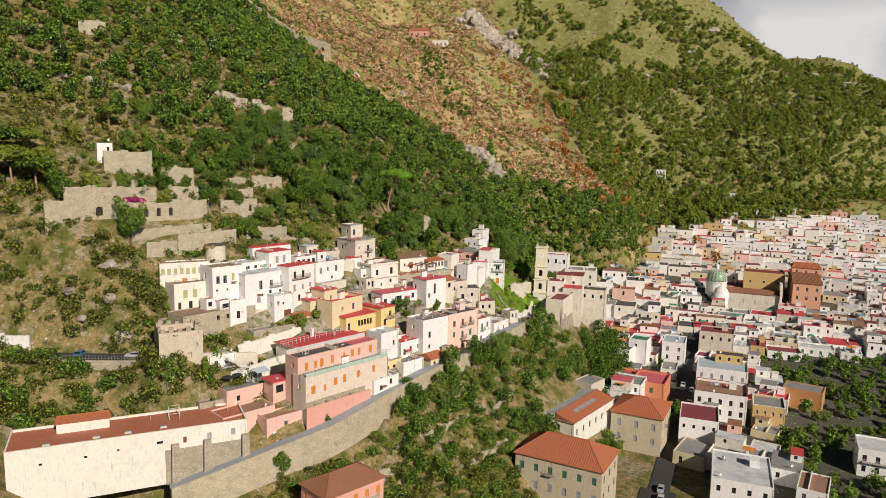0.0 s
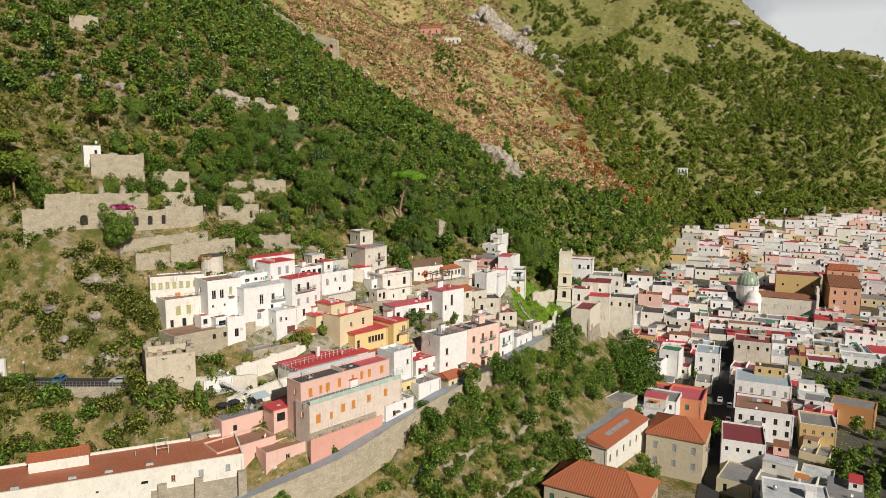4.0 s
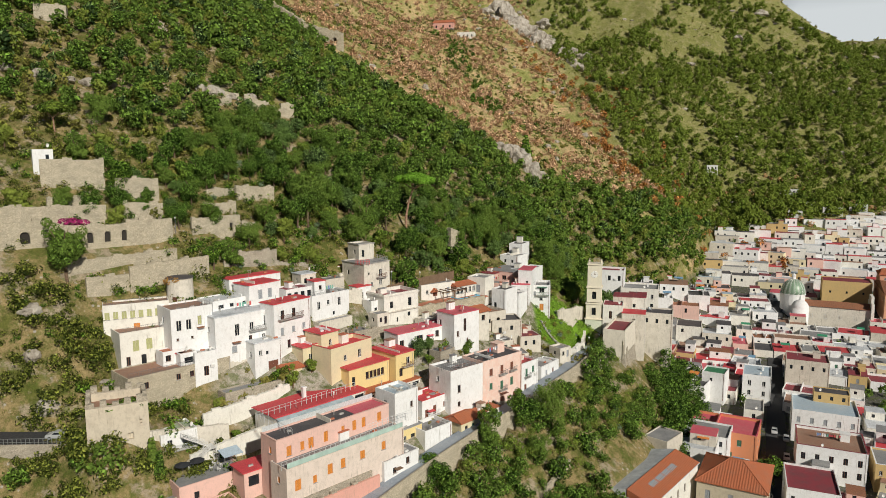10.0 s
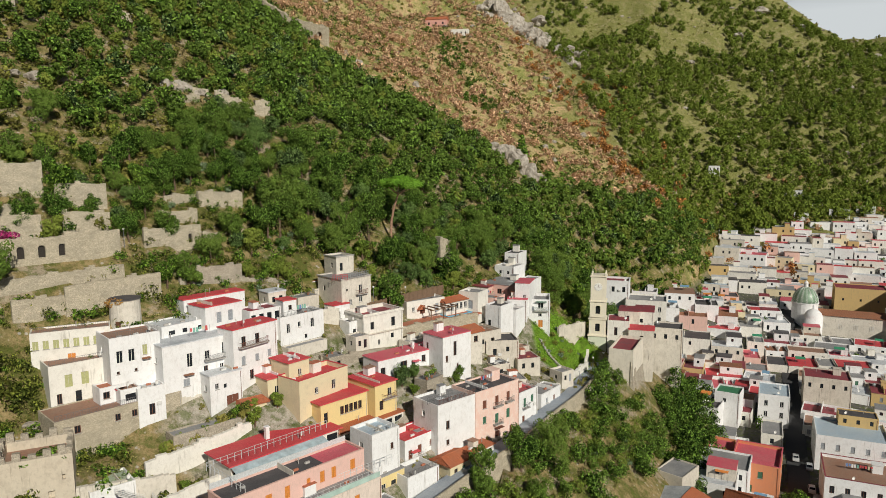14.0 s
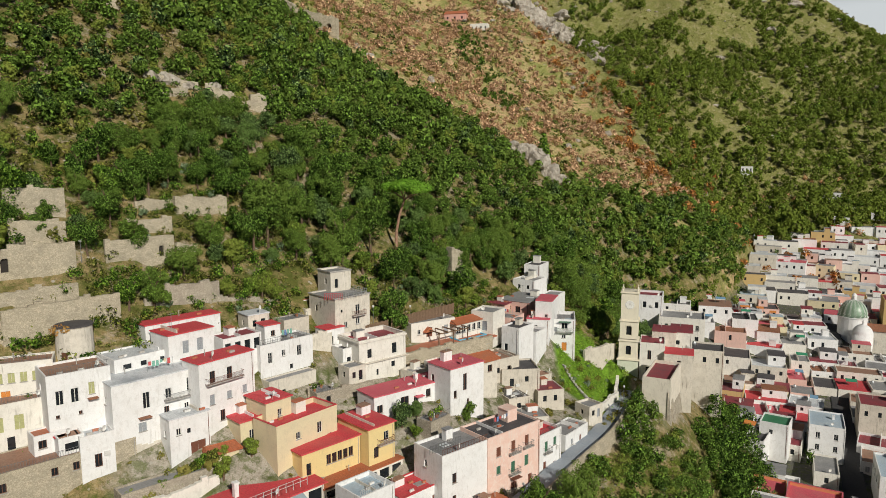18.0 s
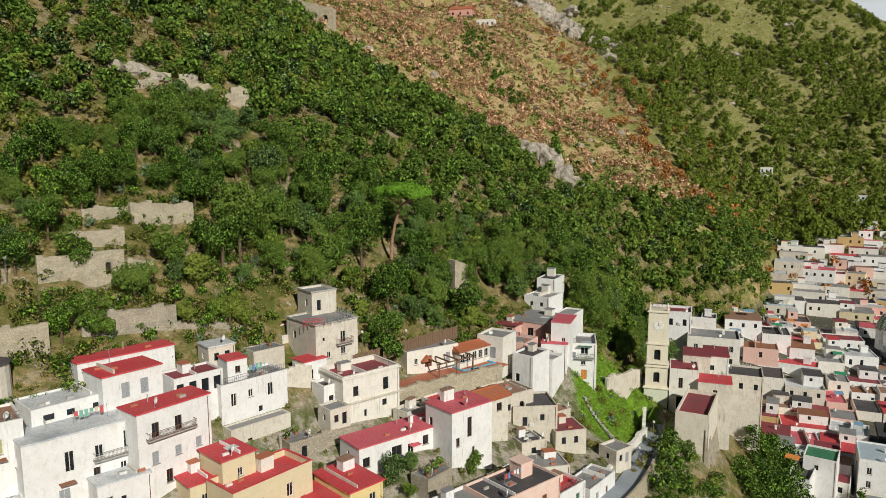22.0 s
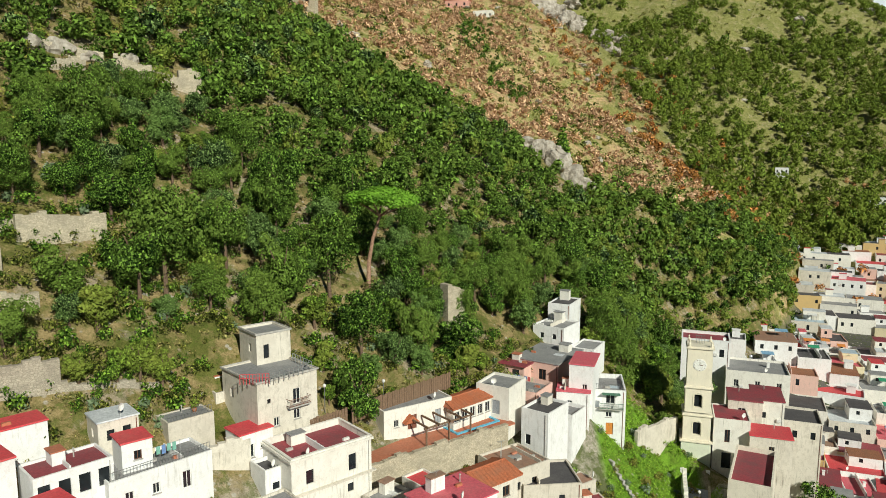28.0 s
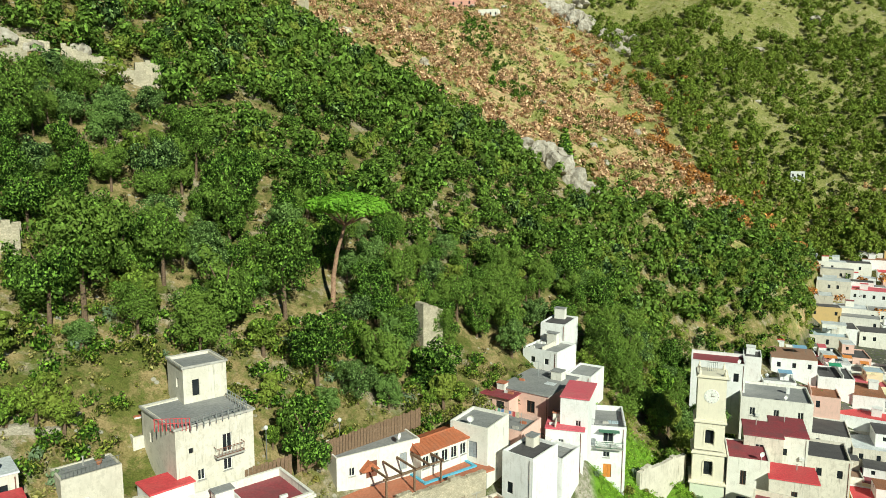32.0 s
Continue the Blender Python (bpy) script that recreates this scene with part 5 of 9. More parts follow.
house("white house with tall arched windows and a brown roof terrace", -65.4, 184.6, 28.7, 46, 8.6, 7.2, 9.0, WHITE, R_BROWN, 0.35,
      [(1.6, 2.4, 1.1, 2.2, "w"), (3.6, 2.4, 1.1, 2.2, "w"), (1.2, 6.0, 0.5, 0.5, "b"), (4.2, 6.0, 0.5, 0.5, "b"), (5.9, 2.0, 0.8, 1.8, "y")], [(3, 2, 0.9, 1.4, "k")], group=V)
house("white house behind with a pale blue-white flat roof", -60.2, 193.8, 28.6, 54, 10.4, 6.4, 8.0, WHITE, R_WHITE, 0.25, [(2.0, 1.0, 1.3, 0.8, "k"), (4.6, 1.0, 1.0, 0.8, "k"), (7.8, 1.0, 1.0, 0.8, "k")], group=V)
house("white house with a red-painted roof", -54.8, 198.4, 31.0, 56, 8.2, 5.6, 8.0, WHITE, R_RED, 0, [(3.0, 1.3, 1.1, 2.1, "s"), (5.6, 1.3, 1.1, 2.1, "s")], extras="a", group=V)
house("low rear house with a long dark red roof", -57.8, 203.6, 31.6, 52, 13.6, 3.6, 5.0, WHITE, R_RED, 0, [(3, 1.0, 0.9, 0.9, "k"), (7, 1.0, 0.9, 0.9, "k")], group=V)
house("white house with a red roof edge and long balcony", -47.4, 195.4, 27.6, 58, 10.4, 4.6, 11.0, WHITE, R_RED, 0,
      [(2.4, 1.6, 1.0, 2.0, "b"), (5.6, 1.6, 1.0, 2.0, "b"), (2.2, 5.4, 0.9, 1.7, "s"), (5.4, 5.6, 0.9, 1.3, "s"), (8.4, 5.4, 0.9, 1.3, "s"), (4.0, 8.4, 0.9, 1.8, "b")], balconies=[("f", 4.4, 3.5, 6.8, M_BROWNSH)], group=V)
house("white arcaded loggia house with a brown roof", -48.2, 204.6, 28.8, 52, 7.4, 4.8, 7.0, WHITE, R_WINE, 0.3, row(4, 7.4, 0.9, 1.1, 1.9, "k"), group=V)
house("little white roof hut with a red top", -44.0, 209.6, 29.4, 46, 3.1, 3.4, 4.0, WHITE, R_RED, 0, [(1.6, 1.0, 0.8, 1.0, "b")], group=V)
house("long white house with a grey roof terrace", -42.4, 210.6, 26.5, 52, 11.2, 5.2, 8.0, WHITE, R_GREY, 0.35, [(2.0, 1.6, 0.9, 2.0, "w"), (4.8, 1.6, 0.8, 1.2, "w"), (8.2, 1.4, 1.0, 2.0, "w"), (6.4, 4.6, 0.7, 0.9, "k")], group=V)
house("white lower wing with a garage door under the balcony house", -50.4, 188.9, 20.2, 50, 6.4, 3.4, 9.0, WHITE, R_WHITE, 0.0, [(1.4, 1.6, 0.8, 1.1, "w"), (4.4, 4.4, 2.4, 2.2, "r"), (3.0, 2.0, 0.6, 0.8, "k")], [(1.7, 2.0, 0.8, 1.2, "w")], group=V)
# the left-hand old houses above the castle tower
house("old beige arcade house with round-headed windows", -75.6, 184.2, 29.4, 30, 12.6, 4.6, 6.5, CREAM, R_BROWN, 0.3, [*row(8, 12.6, 1.5, 0.9, 1.5, "y"), (6.2, 4.2, 1.2, 2.0, "o")], name="arcade_house", group=V)
house("beige house with yellow-green shutters and a terrace roof", -71.4, 183.6, 24.6, 46, 16.0, 6.0, 7.5, CREAM, R_BROWN, 0.3, [(3.0, 1.9, 1.2, 2.2, "y"), (5.6, 1.9, 1.2, 2.2, "y"), (9.4, 1.4, 1.4, 2.0, "w"), (11.6, 1.4, 1.3, 2.0, "s"), (13.6, 1.4, 1.1, 2.0, "s"), (4.4, 5.0, 1.0, 2.2, "k"), (1.4, 5.0, 0.8, 1.8, "b"), (7.4, 5.0, 0.9, 2.0, "k")], balconies=[("f", 11.8, 3.5, 6.0, M_IRON)], group=V)
house("small white house with a red porch gable", -66.6, 179.6, 20.6, 50, 4.4, 3.2, 3.6, WHITE, R_TERRA, 0.2, [(1.1, 0.8, 1.1, 1.2, "b"), (3.2, 0.9, 0.9, 2.0, "G")], group=V)
house("low white annex with a wide dark window", -63.4, 179.6, 20.2, 48, 3.4, 3.0, 4.2, WHITE, R_BROWN, 0.2, [(1.7, 0.9, 1.8, 1.2, "k")], group=V)
house("terrace basement of rough stone and plaster with small windows", -66.0, 179.2, 17.8, 50, 21.0, 8.0, 7.0, PALESTONE, R_BROWN, 0.15, [(3.4, 1.4, 1.0, 1.3, "b"), (9.8, 1.2, 0.9, 1.2, "b"), (12.6, 1.2, 0.9, 1.2, "b"), (16.0, 1.6, 0.7, 0.9, "k")], name="terrace_basement", group=V)
# the yellow house with red roofs
house("pale yellow roof turret with a red top", -39.7, 196.6, 20.5, 54, 4.9, 5.6, 5.0, PALEYEL, R_RED, 0, [(2.6, 1.6, 0.8, 1.2, "w")], group=V, over=0.3)
house("pale yellow wing with a red flat roof", -43.0, 195.1, 17.8, 51, 5.4, 5.6, 7.0, PALEYEL, R_RED, 0, [(2.0, 1.6, 0.9, 2.0, "w"), (4.4, 3.6, 0.8, 1.2, "w")], over=0.3, group=V)
house("pale yellow house with a red-walled roof terrace", -34.9, 195.9, 18.3, 56, 12.4, 6.0, 8.0, PALEYEL, R_RED, 0.9, [(4.2, 2.2, 0.9, 1.2, "w"), (8.6, 1.8, 1.0, 1.9, "w"), (10.8, 4.4, 0.8, 1.2, "w")], rim=R_RED, group=V)
house("warm yellow house with a long window band", -30.9, 196.0, 13.6, 50, 11.3, 6.2, 6.5, YELLOW, R_RED, 0, [(1.2, 1.8, 0.9, 2.0, "k"), *[(5.0 + 1.1 * k, 1.5, 0.9, 1.6, "b") for k in range(5)]], over=0.35, group=V)
house("warm yellow house end with a red porch roof", -24.6, 202.0, 14.9, 50, 5.6, 8.5, 8.0, YELLOW, R_RED, 0, [(3.8, 1.2, 1.1, 1.7, "w"), (1.6, 3.4, 1.0, 1.9, "b")], [(5, 1.5, 1.0, 1.4, "w")], balconies=[("f", 3.4, 3.1, 3.4, M_BROWNSH)], over=0.3, group=V)
house("small ochre outhouse with orange roof tiles", -45.6, 190.4, 14.0, 44, 4.6, 3.8, 5.0, PALEYEL, TILE, 0, [(2.2, 1.2, 0.7, 0.9, "k")], tiled=(0.6, 4.6), group=V)
house("long open restaurant porch under red roof sheets", -24.6, 196.2, 8.4, 50, 16.0, 3.4, 4.0, CREAM, TILE, 0, row(6, 16.0, 0.5, 2.0, 1.8, "k"), over=0.3, name="porch", group=V)
house("long restaurant terrace under a sloping red roof", -38.6, 183.0, 9.6, 50, 22.0, 7.6, 5.0, CREAM, R_RED, 0, row(7, 22.0, 0.6, 2.4, 1.9, "k"), over=0.5, name="restaurant_terrace", group=V)
# the row along the lane
house("white house block with a railed roof terrace", -9.6, 199.9, 12.4, 46, 10.4, 7.2, 14.0, WHITE, R_GREY, 0.5, [(2.6, 3.6, 0.9, 1.7, "b"), (2.6, 7.4, 0.8, 1.1, "b")], [(3, 2, 0.8, 1.2, "w")], group=V)
house("tall pink house with green and brown shutters", -1.6, 207.8, 12.6, 46, 13.0, 7.0, 14.0, plaster("faded_pink_front", (0.80, 0.55, 0.46), (0.84, 0.78, 0.72), 1.4), R_DARK, 0.35,
      [(2.6, 2.2, 1.1, 1.7, "r"), (6.2, 2.0, 1.0, 2.1, "r"), (9.6, 1.9, 1.0, 2.0, "r"), (2.6, 5.6, 1.0, 1.5, "g"), (6.2, 5.8, 1.0, 2.1, "g"), (9.6, 5.6, 1.0, 2.0, "g"), (6.4, 9.6, 1.4, 2.6, "d"), (10.6, 9.4, 1.0, 1.8, "r")],
      balconies=[("f", 6.2, 4.1, 2.4, M_IRON), ("f", 9.6, 3.9, 2.2, M_IRON), ("f", 6.2, 7.9, 2.4, M_IRON)], extras="s", group=V)
house("white-pink house end with a red roof terrace", 5.6, 215.4, 9.0, 50, 6.6, 5.4, 11.0, WHITE, R_RED, 0.5, [(2.0, 1.6, 0.9, 2.0, "g"), (4.6, 1.4, 0.9, 1.6, "g"), (1.6, 5.4, 0.9, 1.4, "r"), (4.6, 6.2, 0.9, 2.0, "d")], balconies=[("f", 2.0, 3.6, 1.8, M_IRON)], group=V)
house("small white end house with a flat grey roof", 11.5, 224.4, 5.8, 56, 9.0, 4.6, 8.0, WHITE, R_GREY, 0.3, [(2.6, 1.4, 0.9, 1.2, "s"), (6.0, 1.6, 0.8, 1.9, "r")], group=V)
house("white house with a pale roof terrace and parapet", -21.3, 185.1, 11.7, 50, 6.4, 6.0, 12.0, WHITE, R_BLUE, 0.7, [(4.6, 2.6, 0.7, 1.2, "b")], [(3.0, 2.0, 0.9, 1.3, "w")], group=V)
house("white house with a bright red flat roof", -15.7, 195.4, 6.9, 49, 9.4, 6.0, 9.0, WHITE, R_RED, 0.3, [(1.4, 2.2, 1.0, 2.1, "r"), (3.8, 1.8, 1.0, 2.0, "r"), (6.8, 1.6, 0.8, 1.2, "r"), (8.4, 3.2, 0.8, 1.2, "r")], rim=R_RED, balconies=[("f", 3.0, 3.9, 3.6, WHITE)], group=V)
house("cream cottage with a red tiled roof on the lane", -8.0, 192.6, 2.6, 50, 5.6, 4.6, 5.5, PALEYEL, TILE, 0, [(1.6, 1.0, 0.9, 1.4, "b"), (3.8, 1.0, 0.9, 1.4, "g")], tiled=(1.0, 5.6), group=V)
house("open tiled porch beside the cottage", -3.0, 197.8, 2.8, 50, 6.0, 3.0, 4.0, CREAM, TILE, 0, [(1.6, 0.5, 2.0, 1.8, "k"), (4.4, 0.5, 2.0, 1.8, "k")], over=0.3, group=V)
house("white walled terrace block on the lane", -14.6, 186.8, 3.4, 48, 7.6, 5.4, 7.0, WHITE, R_GREY, 0.8, [], group=V)
house("yellow ground-floor front with dark doors", -19.4, 184.0, 3.8, 50, 6.6, 3.0, 6.0, YELLOW, R_GREY, 0, [(1.6, 1.4, 1.2, 1.6, "w"), (4.0, 1.4, 1.2, 2.3, "k")], group=V)
house("long pink house with orange shutters and a dark roof terrace", -31.7, 168.3, 11.4, 49, 25.0, 5.0, 16.0, PALEPINK, R_DARK, 0.3,
      [(2.5, 1.6, 1.0, 1.8, "o"), (5.2, 1.6, 0.8, 1.6, "o"), (7.0, 1.4, 1.1, 2.0, "o"), (10.2, 1.2, 0.9, 2.0, "o"), (14.0, 1.3, 0.7, 0.9, "o"), (16.6, 1.0, 0.9, 1.9, "o"), (18.8, 1.0, 0.9, 1.9, "o"), (22.6, 1.0, 1.0, 1.9, "o")],
      [(3, 1.6, 0.8, 1.2, "o")], rim=PALEPINK, group=V)
_pk = house("projecting pale pink lower storeys with a railed terrace", -28.9, 166.0, 7.6, 49, 26.0, 5.0, 14.0, plaster("washed_pink", (0.74, 0.63, 0.55), wear=0.7), R_GREY, 0.1,
      [(2.2, 2.4, 1.2, 2.0, "o"), (5.6, 2.8, 0.8, 1.4, "o"), (8.8, 1.8, 1.1, 1.9, "o"), (11.6, 1.7, 1.0, 1.8, "o"), (16.0, 1.6, 1.1, 1.6, "o"), (21.0, 1.4, 1.0, 1.6, "o"), (23.6, 5.2, 0.9, 1.4, "b"), (20.8, 6.2, 0.8, 1.8, "b")], [(2.5, 2.0, 0.8, 1.2, "o")], group=V)
house("white lower house end beside the lane", -20.2, 174.2, 2.4, 50, 9.0, 4.0, 8.0, WHITE, R_GREY, 0.2, [(2.6, 1.8, 0.9, 1.2, "b"), (6.0, 0.8, 0.9, 1.3, "b"), (3.2, 4.4, 0.9, 2.0, "w")], group=V)
house("small pink house with a red tiled roof below the long house", -43.2, 162.4, 5.0, 46, 7.4, 4.4, 9.0, PALEPINK, R_RED, 0, [(1.8, 0.9, 2.0, 1.9, "k"), (5.2, 0.9, 2.4, 1.9, "k")], over=0.4, group=V)
house("pale terrace block with pink walls above the lane", -50.0, 153.4, 0.5, 46, 13.0, 6.5, 12.0, PALEPINK, R_BROWN, 0.6, [(3.4, 2.0, 1.0, 1.4, "w"), (8.6, 2.4, 1.1, 1.4, "w")], group=V)
house("pink-walled dining terrace above the lane", -53.2, 162.2, 3.6, 46, 12.0, 8.6, 10.0, PALEPINK, R_GREY, 0.5, [(3.0, 1.6, 0.9, 1.3, "k")], name="terrace", group=V)
house("long pink garden terrace above the lane", -40.6, 155.2, -0.6, 44, 12.0, 4.6, 8.0, PALEPINK, R_BROWN, 0.6, [(5.0, 1.5, 1.0, 1.5, "w")], name="terrace", group=V)
house("old stone terrace under the tower", -59.4, 156.4, 1.6, 40, 6.0, 6.5, 10.0, RUBBLE, R_GREY, 0.5, [(3.0, 1.6, 0.9, 1.3, "k")], name="terrace", group=V)
house("white terrace house with a pale green roof beside the castle tower", -60.4, 166.6, 9.6, 44, 6.6, 6.0, 6.0, WHITE, roofing("pale_green_roof", (0.40, 0.46, 0.34), (0.50, 0.50, 0.36)), 0.3, [(1.6, 1.2, 1.0, 1.3, "w"), (4.4, 1.0, 1.0, 2.1, "s")], balconies=[("f", 3.3, 3.2, 6.0, M_WHITEIRON)], group=V)
house("plastered stair block between the white houses", -60.8, 181.6, 20.0, 44, 4.6, 4.0, 9.0, WHITE, R_WHITE, 0.5, [(2.3, 3.0, 1.0, 2.0, "b")], group=V)
house("long stone-faced terrace wall below the white houses", -50.6, 183.6, 12.4, 48, 15.0, 3.2, 8.0, RUBBLE, R_GREY, 0.3, [(4.0, 3.0, 0.8, 1.6, "k"), (11.0, 2.6, 0.9, 1.0, "k")], name="terrace", group=V)
house("grey plastered plinth under the long white house", -39.6, 207.4, 20.6, 52, 10.0, 2.4, 6.0, BARE, R_GREY, 0.2, [(3.0, 2.0, 0.8, 1.0, "k")], name="terrace", group=V)


def outside_stair(x, y, z, rot, rise=5.4, run=4.2):
    """Two white metal flights folded over one landing."""
    t = thing("outside_stair", pose(x, y, z, 0, 0, rot), "white steel zigzag stair with tubular railings beside the terrace house", "stair")
    half, n = rise / 2, 12
    for k, (y0, z0, way) in enumerate(((0.0, half, -1), (-1.35, 0.0, 1))):
        lo, hi = (run, 0.0) if way < 0 else (0.0, run)
        for yy in (y0, y0 - 1.2):
            part("stringer", Shape().tube((lo, yy, z0 + 0.05), (hi, yy, z0 + half + 0.05), 0.09, 0.09, 4).mesh("stringer", M_FRAMEW), t)
            r = Shape()
            for hgt in (0.35, 0.65, 0.95):
                r.tube((lo, yy, z0 + hgt), (hi, yy, z0 + half + hgt), 0.035, 0.035, 5)
            for q in range(6):
                u, v = lo + (hi - lo) * q / 5, z0 + half * q / 5
                r.tube((u, yy, v), (u, yy, v + 0.95), 0.035, 0.035, 5)
            part("railing", r.mesh("railing", M_FRAMEW), t)
        for q in range(n):
            u, v = lo + (hi - lo) * (q + 0.5) / n, z0 + half * (q + 1) / n
            part("step", Shape().box(-0.15, 0.15, -1.15, -0.05, -0.05, 0).mesh("step", M_FRAMEW), t, "", pose(u, y0, v))
    part("landing", Shape().box(run, run + 1.2, -2.55, 0, half - 0.1, half).mesh("landing", M_FRAMEW), t)
    r = Shape()
    for hgt in (0.35, 0.65, 0.95):
        r.tube((run + 1.18, -2.53, half + hgt), (run + 1.18, -0.02, half + hgt), 0.035, 0.035, 5)
    for yy in (-2.53, -1.3, -0.02):
        r.tube((run + 1.18, yy, half), (run + 1.18, yy, half + 0.95), 0.035, 0.035, 5)
        part("post", Shape().tube((run + 1.1, yy, -2.5), (run + 1.1, yy, half), 0.06, 0.06, 5).mesh("post", M_FRAMEW), t)
    part("railing", r.mesh("railing", M_FRAMEW), t)


outside_stair(-57.4, 163.4, 3.65, 46)
DARKCLOTH = plain("dark_cloth", (0.03, 0.032, 0.036), 0.9)
for _x, _y in ((-55.6, 159.4), (-53.8, 161.3)):
    t = thing("parasol", pose(_x, _y, 3.63), "dark cloth parasol over a terrace table", "parasol", "terrace parasols")
    part("foot", Shape().turned(((0.28, 0), (0.28, 0.06), (0.05, 0.12)), sides=10).mesh("foot", M_IRON), t)
    part("pole", Shape().tube((0, 0, 0.05), (0, 0, 2.45), 0.03, 0.03, 6).mesh("pole", M_IRON), t)
    part("canopy", Shape().turned(((1.35, 1.95), (1.36, 2.02), (0.7, 2.3), (0.05, 2.5)), sides=8).mesh("canopy", DARKCLOTH), t)
for _x, _y in ((-51.6, 162.0), (-50.4, 163.4), (-51.9, 163.9), (-50.0, 161.6)):
    t = thing("garden_chair", pose(_x, _y, 3.63, 0, 0, 40 * _x), "white garden chair on the dining terrace", "chair", "terrace chairs")
    part("seat", Shape().box(-0.24, 0.24, -0.24, 0.24, 0.42, 0.47).mesh("seat", M_FRAMEW), t)
    part("backrest", Shape().box(-0.24, 0.24, 0.2, 0.25, 0.47, 0.9).mesh("backrest", M_FRAMEW), t)
    for _a in (-0.2, 0.2):
        for _b in (-0.2, 0.2):
            part("leg", Shape().tube((_a * 1.1, _b * 1.1, 0), (_a, _b, 0.42), 0.025, 0.025, 5).mesh("leg", M_FRAMEW), t)
t = thing("awning", pose(-48.9, 164.3, 3.63, 0, 0, 46), "pale blue striped cloth awning on posts over the terrace", "awning")
part("cloth", Shape().quad((-1.8, -1.5, 2.25), (1.8, -1.5, 2.25), (1.8, 1.2, 2.85), (-1.8, 1.2, 2.85)).quad((-1.8, 1.2, 2.89), (1.8, 1.2, 2.89), (1.8, -1.5, 2.29), (-1.8, -1.5, 2.29)).mesh("cloth", plain("pale_blue_cloth", (0.46, 0.56, 0.64), 0.85)), t)
for _a in (-1.7, 1.7):
    part("post", Shape().tube((_a, -1.4, 0), (_a, -1.4, 2.26), 0.04, 0.04, 5).mesh("post", M_STEEL), t)
    part("post", Shape().tube((_a, 1.1, 0), (_a, 1.1, 2.82), 0.04, 0.04, 5).mesh("post", M_STEEL), t)
_s = Shape().box(-12.9, 5.0, -2.72, -2.45, -3, 8.0)
part("stone_base", _s.mesh("stone_base", RUBBLE), _pk, "rough stone base under the pink storeys")
for _x in (-10.4, -7.0, -4.2, 0.4):
    part("buttress", Shape().box(-0.75, 0.75, -1.1, 0, -3, 7.4, 0.2).mesh("buttress", RUBBLE), _pk, "brown stone buttress", pose(_x, -2.7, 0))
part("lower_wall", Shape().box(-13.6, 6.0, -3.7, -3.4, -3, 7.0).box(-13.6, 6.0, -3.75, -3.35, 7.0, 7.12).mesh("lower_wall", PINKP), _pk, "pink garden wall along the lane")

# ---- small houses and terraces that fill the village between the larger ones ----
_ir = np.random.default_rng(33)
POT = plain("terracotta_pot", (0.40, 0.17, 0.09), 0.8)


def potted(x, y, z, s=1.0):
    if "pot" not in _shared:
        _shared["pot"] = (Shape().turned(((0.16, 0), (0.24, 0.34), (0.27, 0.36), (0.27, 0.42)), sides=10).mesh("pot", POT), quads_mesh("plant", crown_leaves(_rng, [(0, 0, 0.8, 0.42, 1.1)], 90, 0.13), BRIGHT))
    t = thing("potted_plant", Matrix.LocRotScale((x, y, z), Euler((0, 0, x)), (s, s, s)), "green plant in a terracotta pot on a terrace", "plant", "potted plants")
    part("pot", _shared["pot"][0], t)
    part("plant", _shared["pot"][1], t)


def front_rail(t, w, d, h, iron):
    key = ("rail", round(w, 1), iron.name)
    if key not in _shared:
        r = Shape().box(-w / 2, w / 2, -0.02, 0.02, 0.9, 0.95).box(-w / 2, w / 2, -0.02, 0.02, 0.1, 0.14)
        for k in range(int(w / 0.35) + 1):
            r.box(-w / 2 + 0.35 * k, -w / 2 + 0.35 * k + 0.03, -0.015, 0.015, 0, 0.9)
        _shared[key] = r.mesh("railing", iron)
    part("railing", _shared[key], t, "", pose(0, -d / 2 + 0.1, h + 0.03))


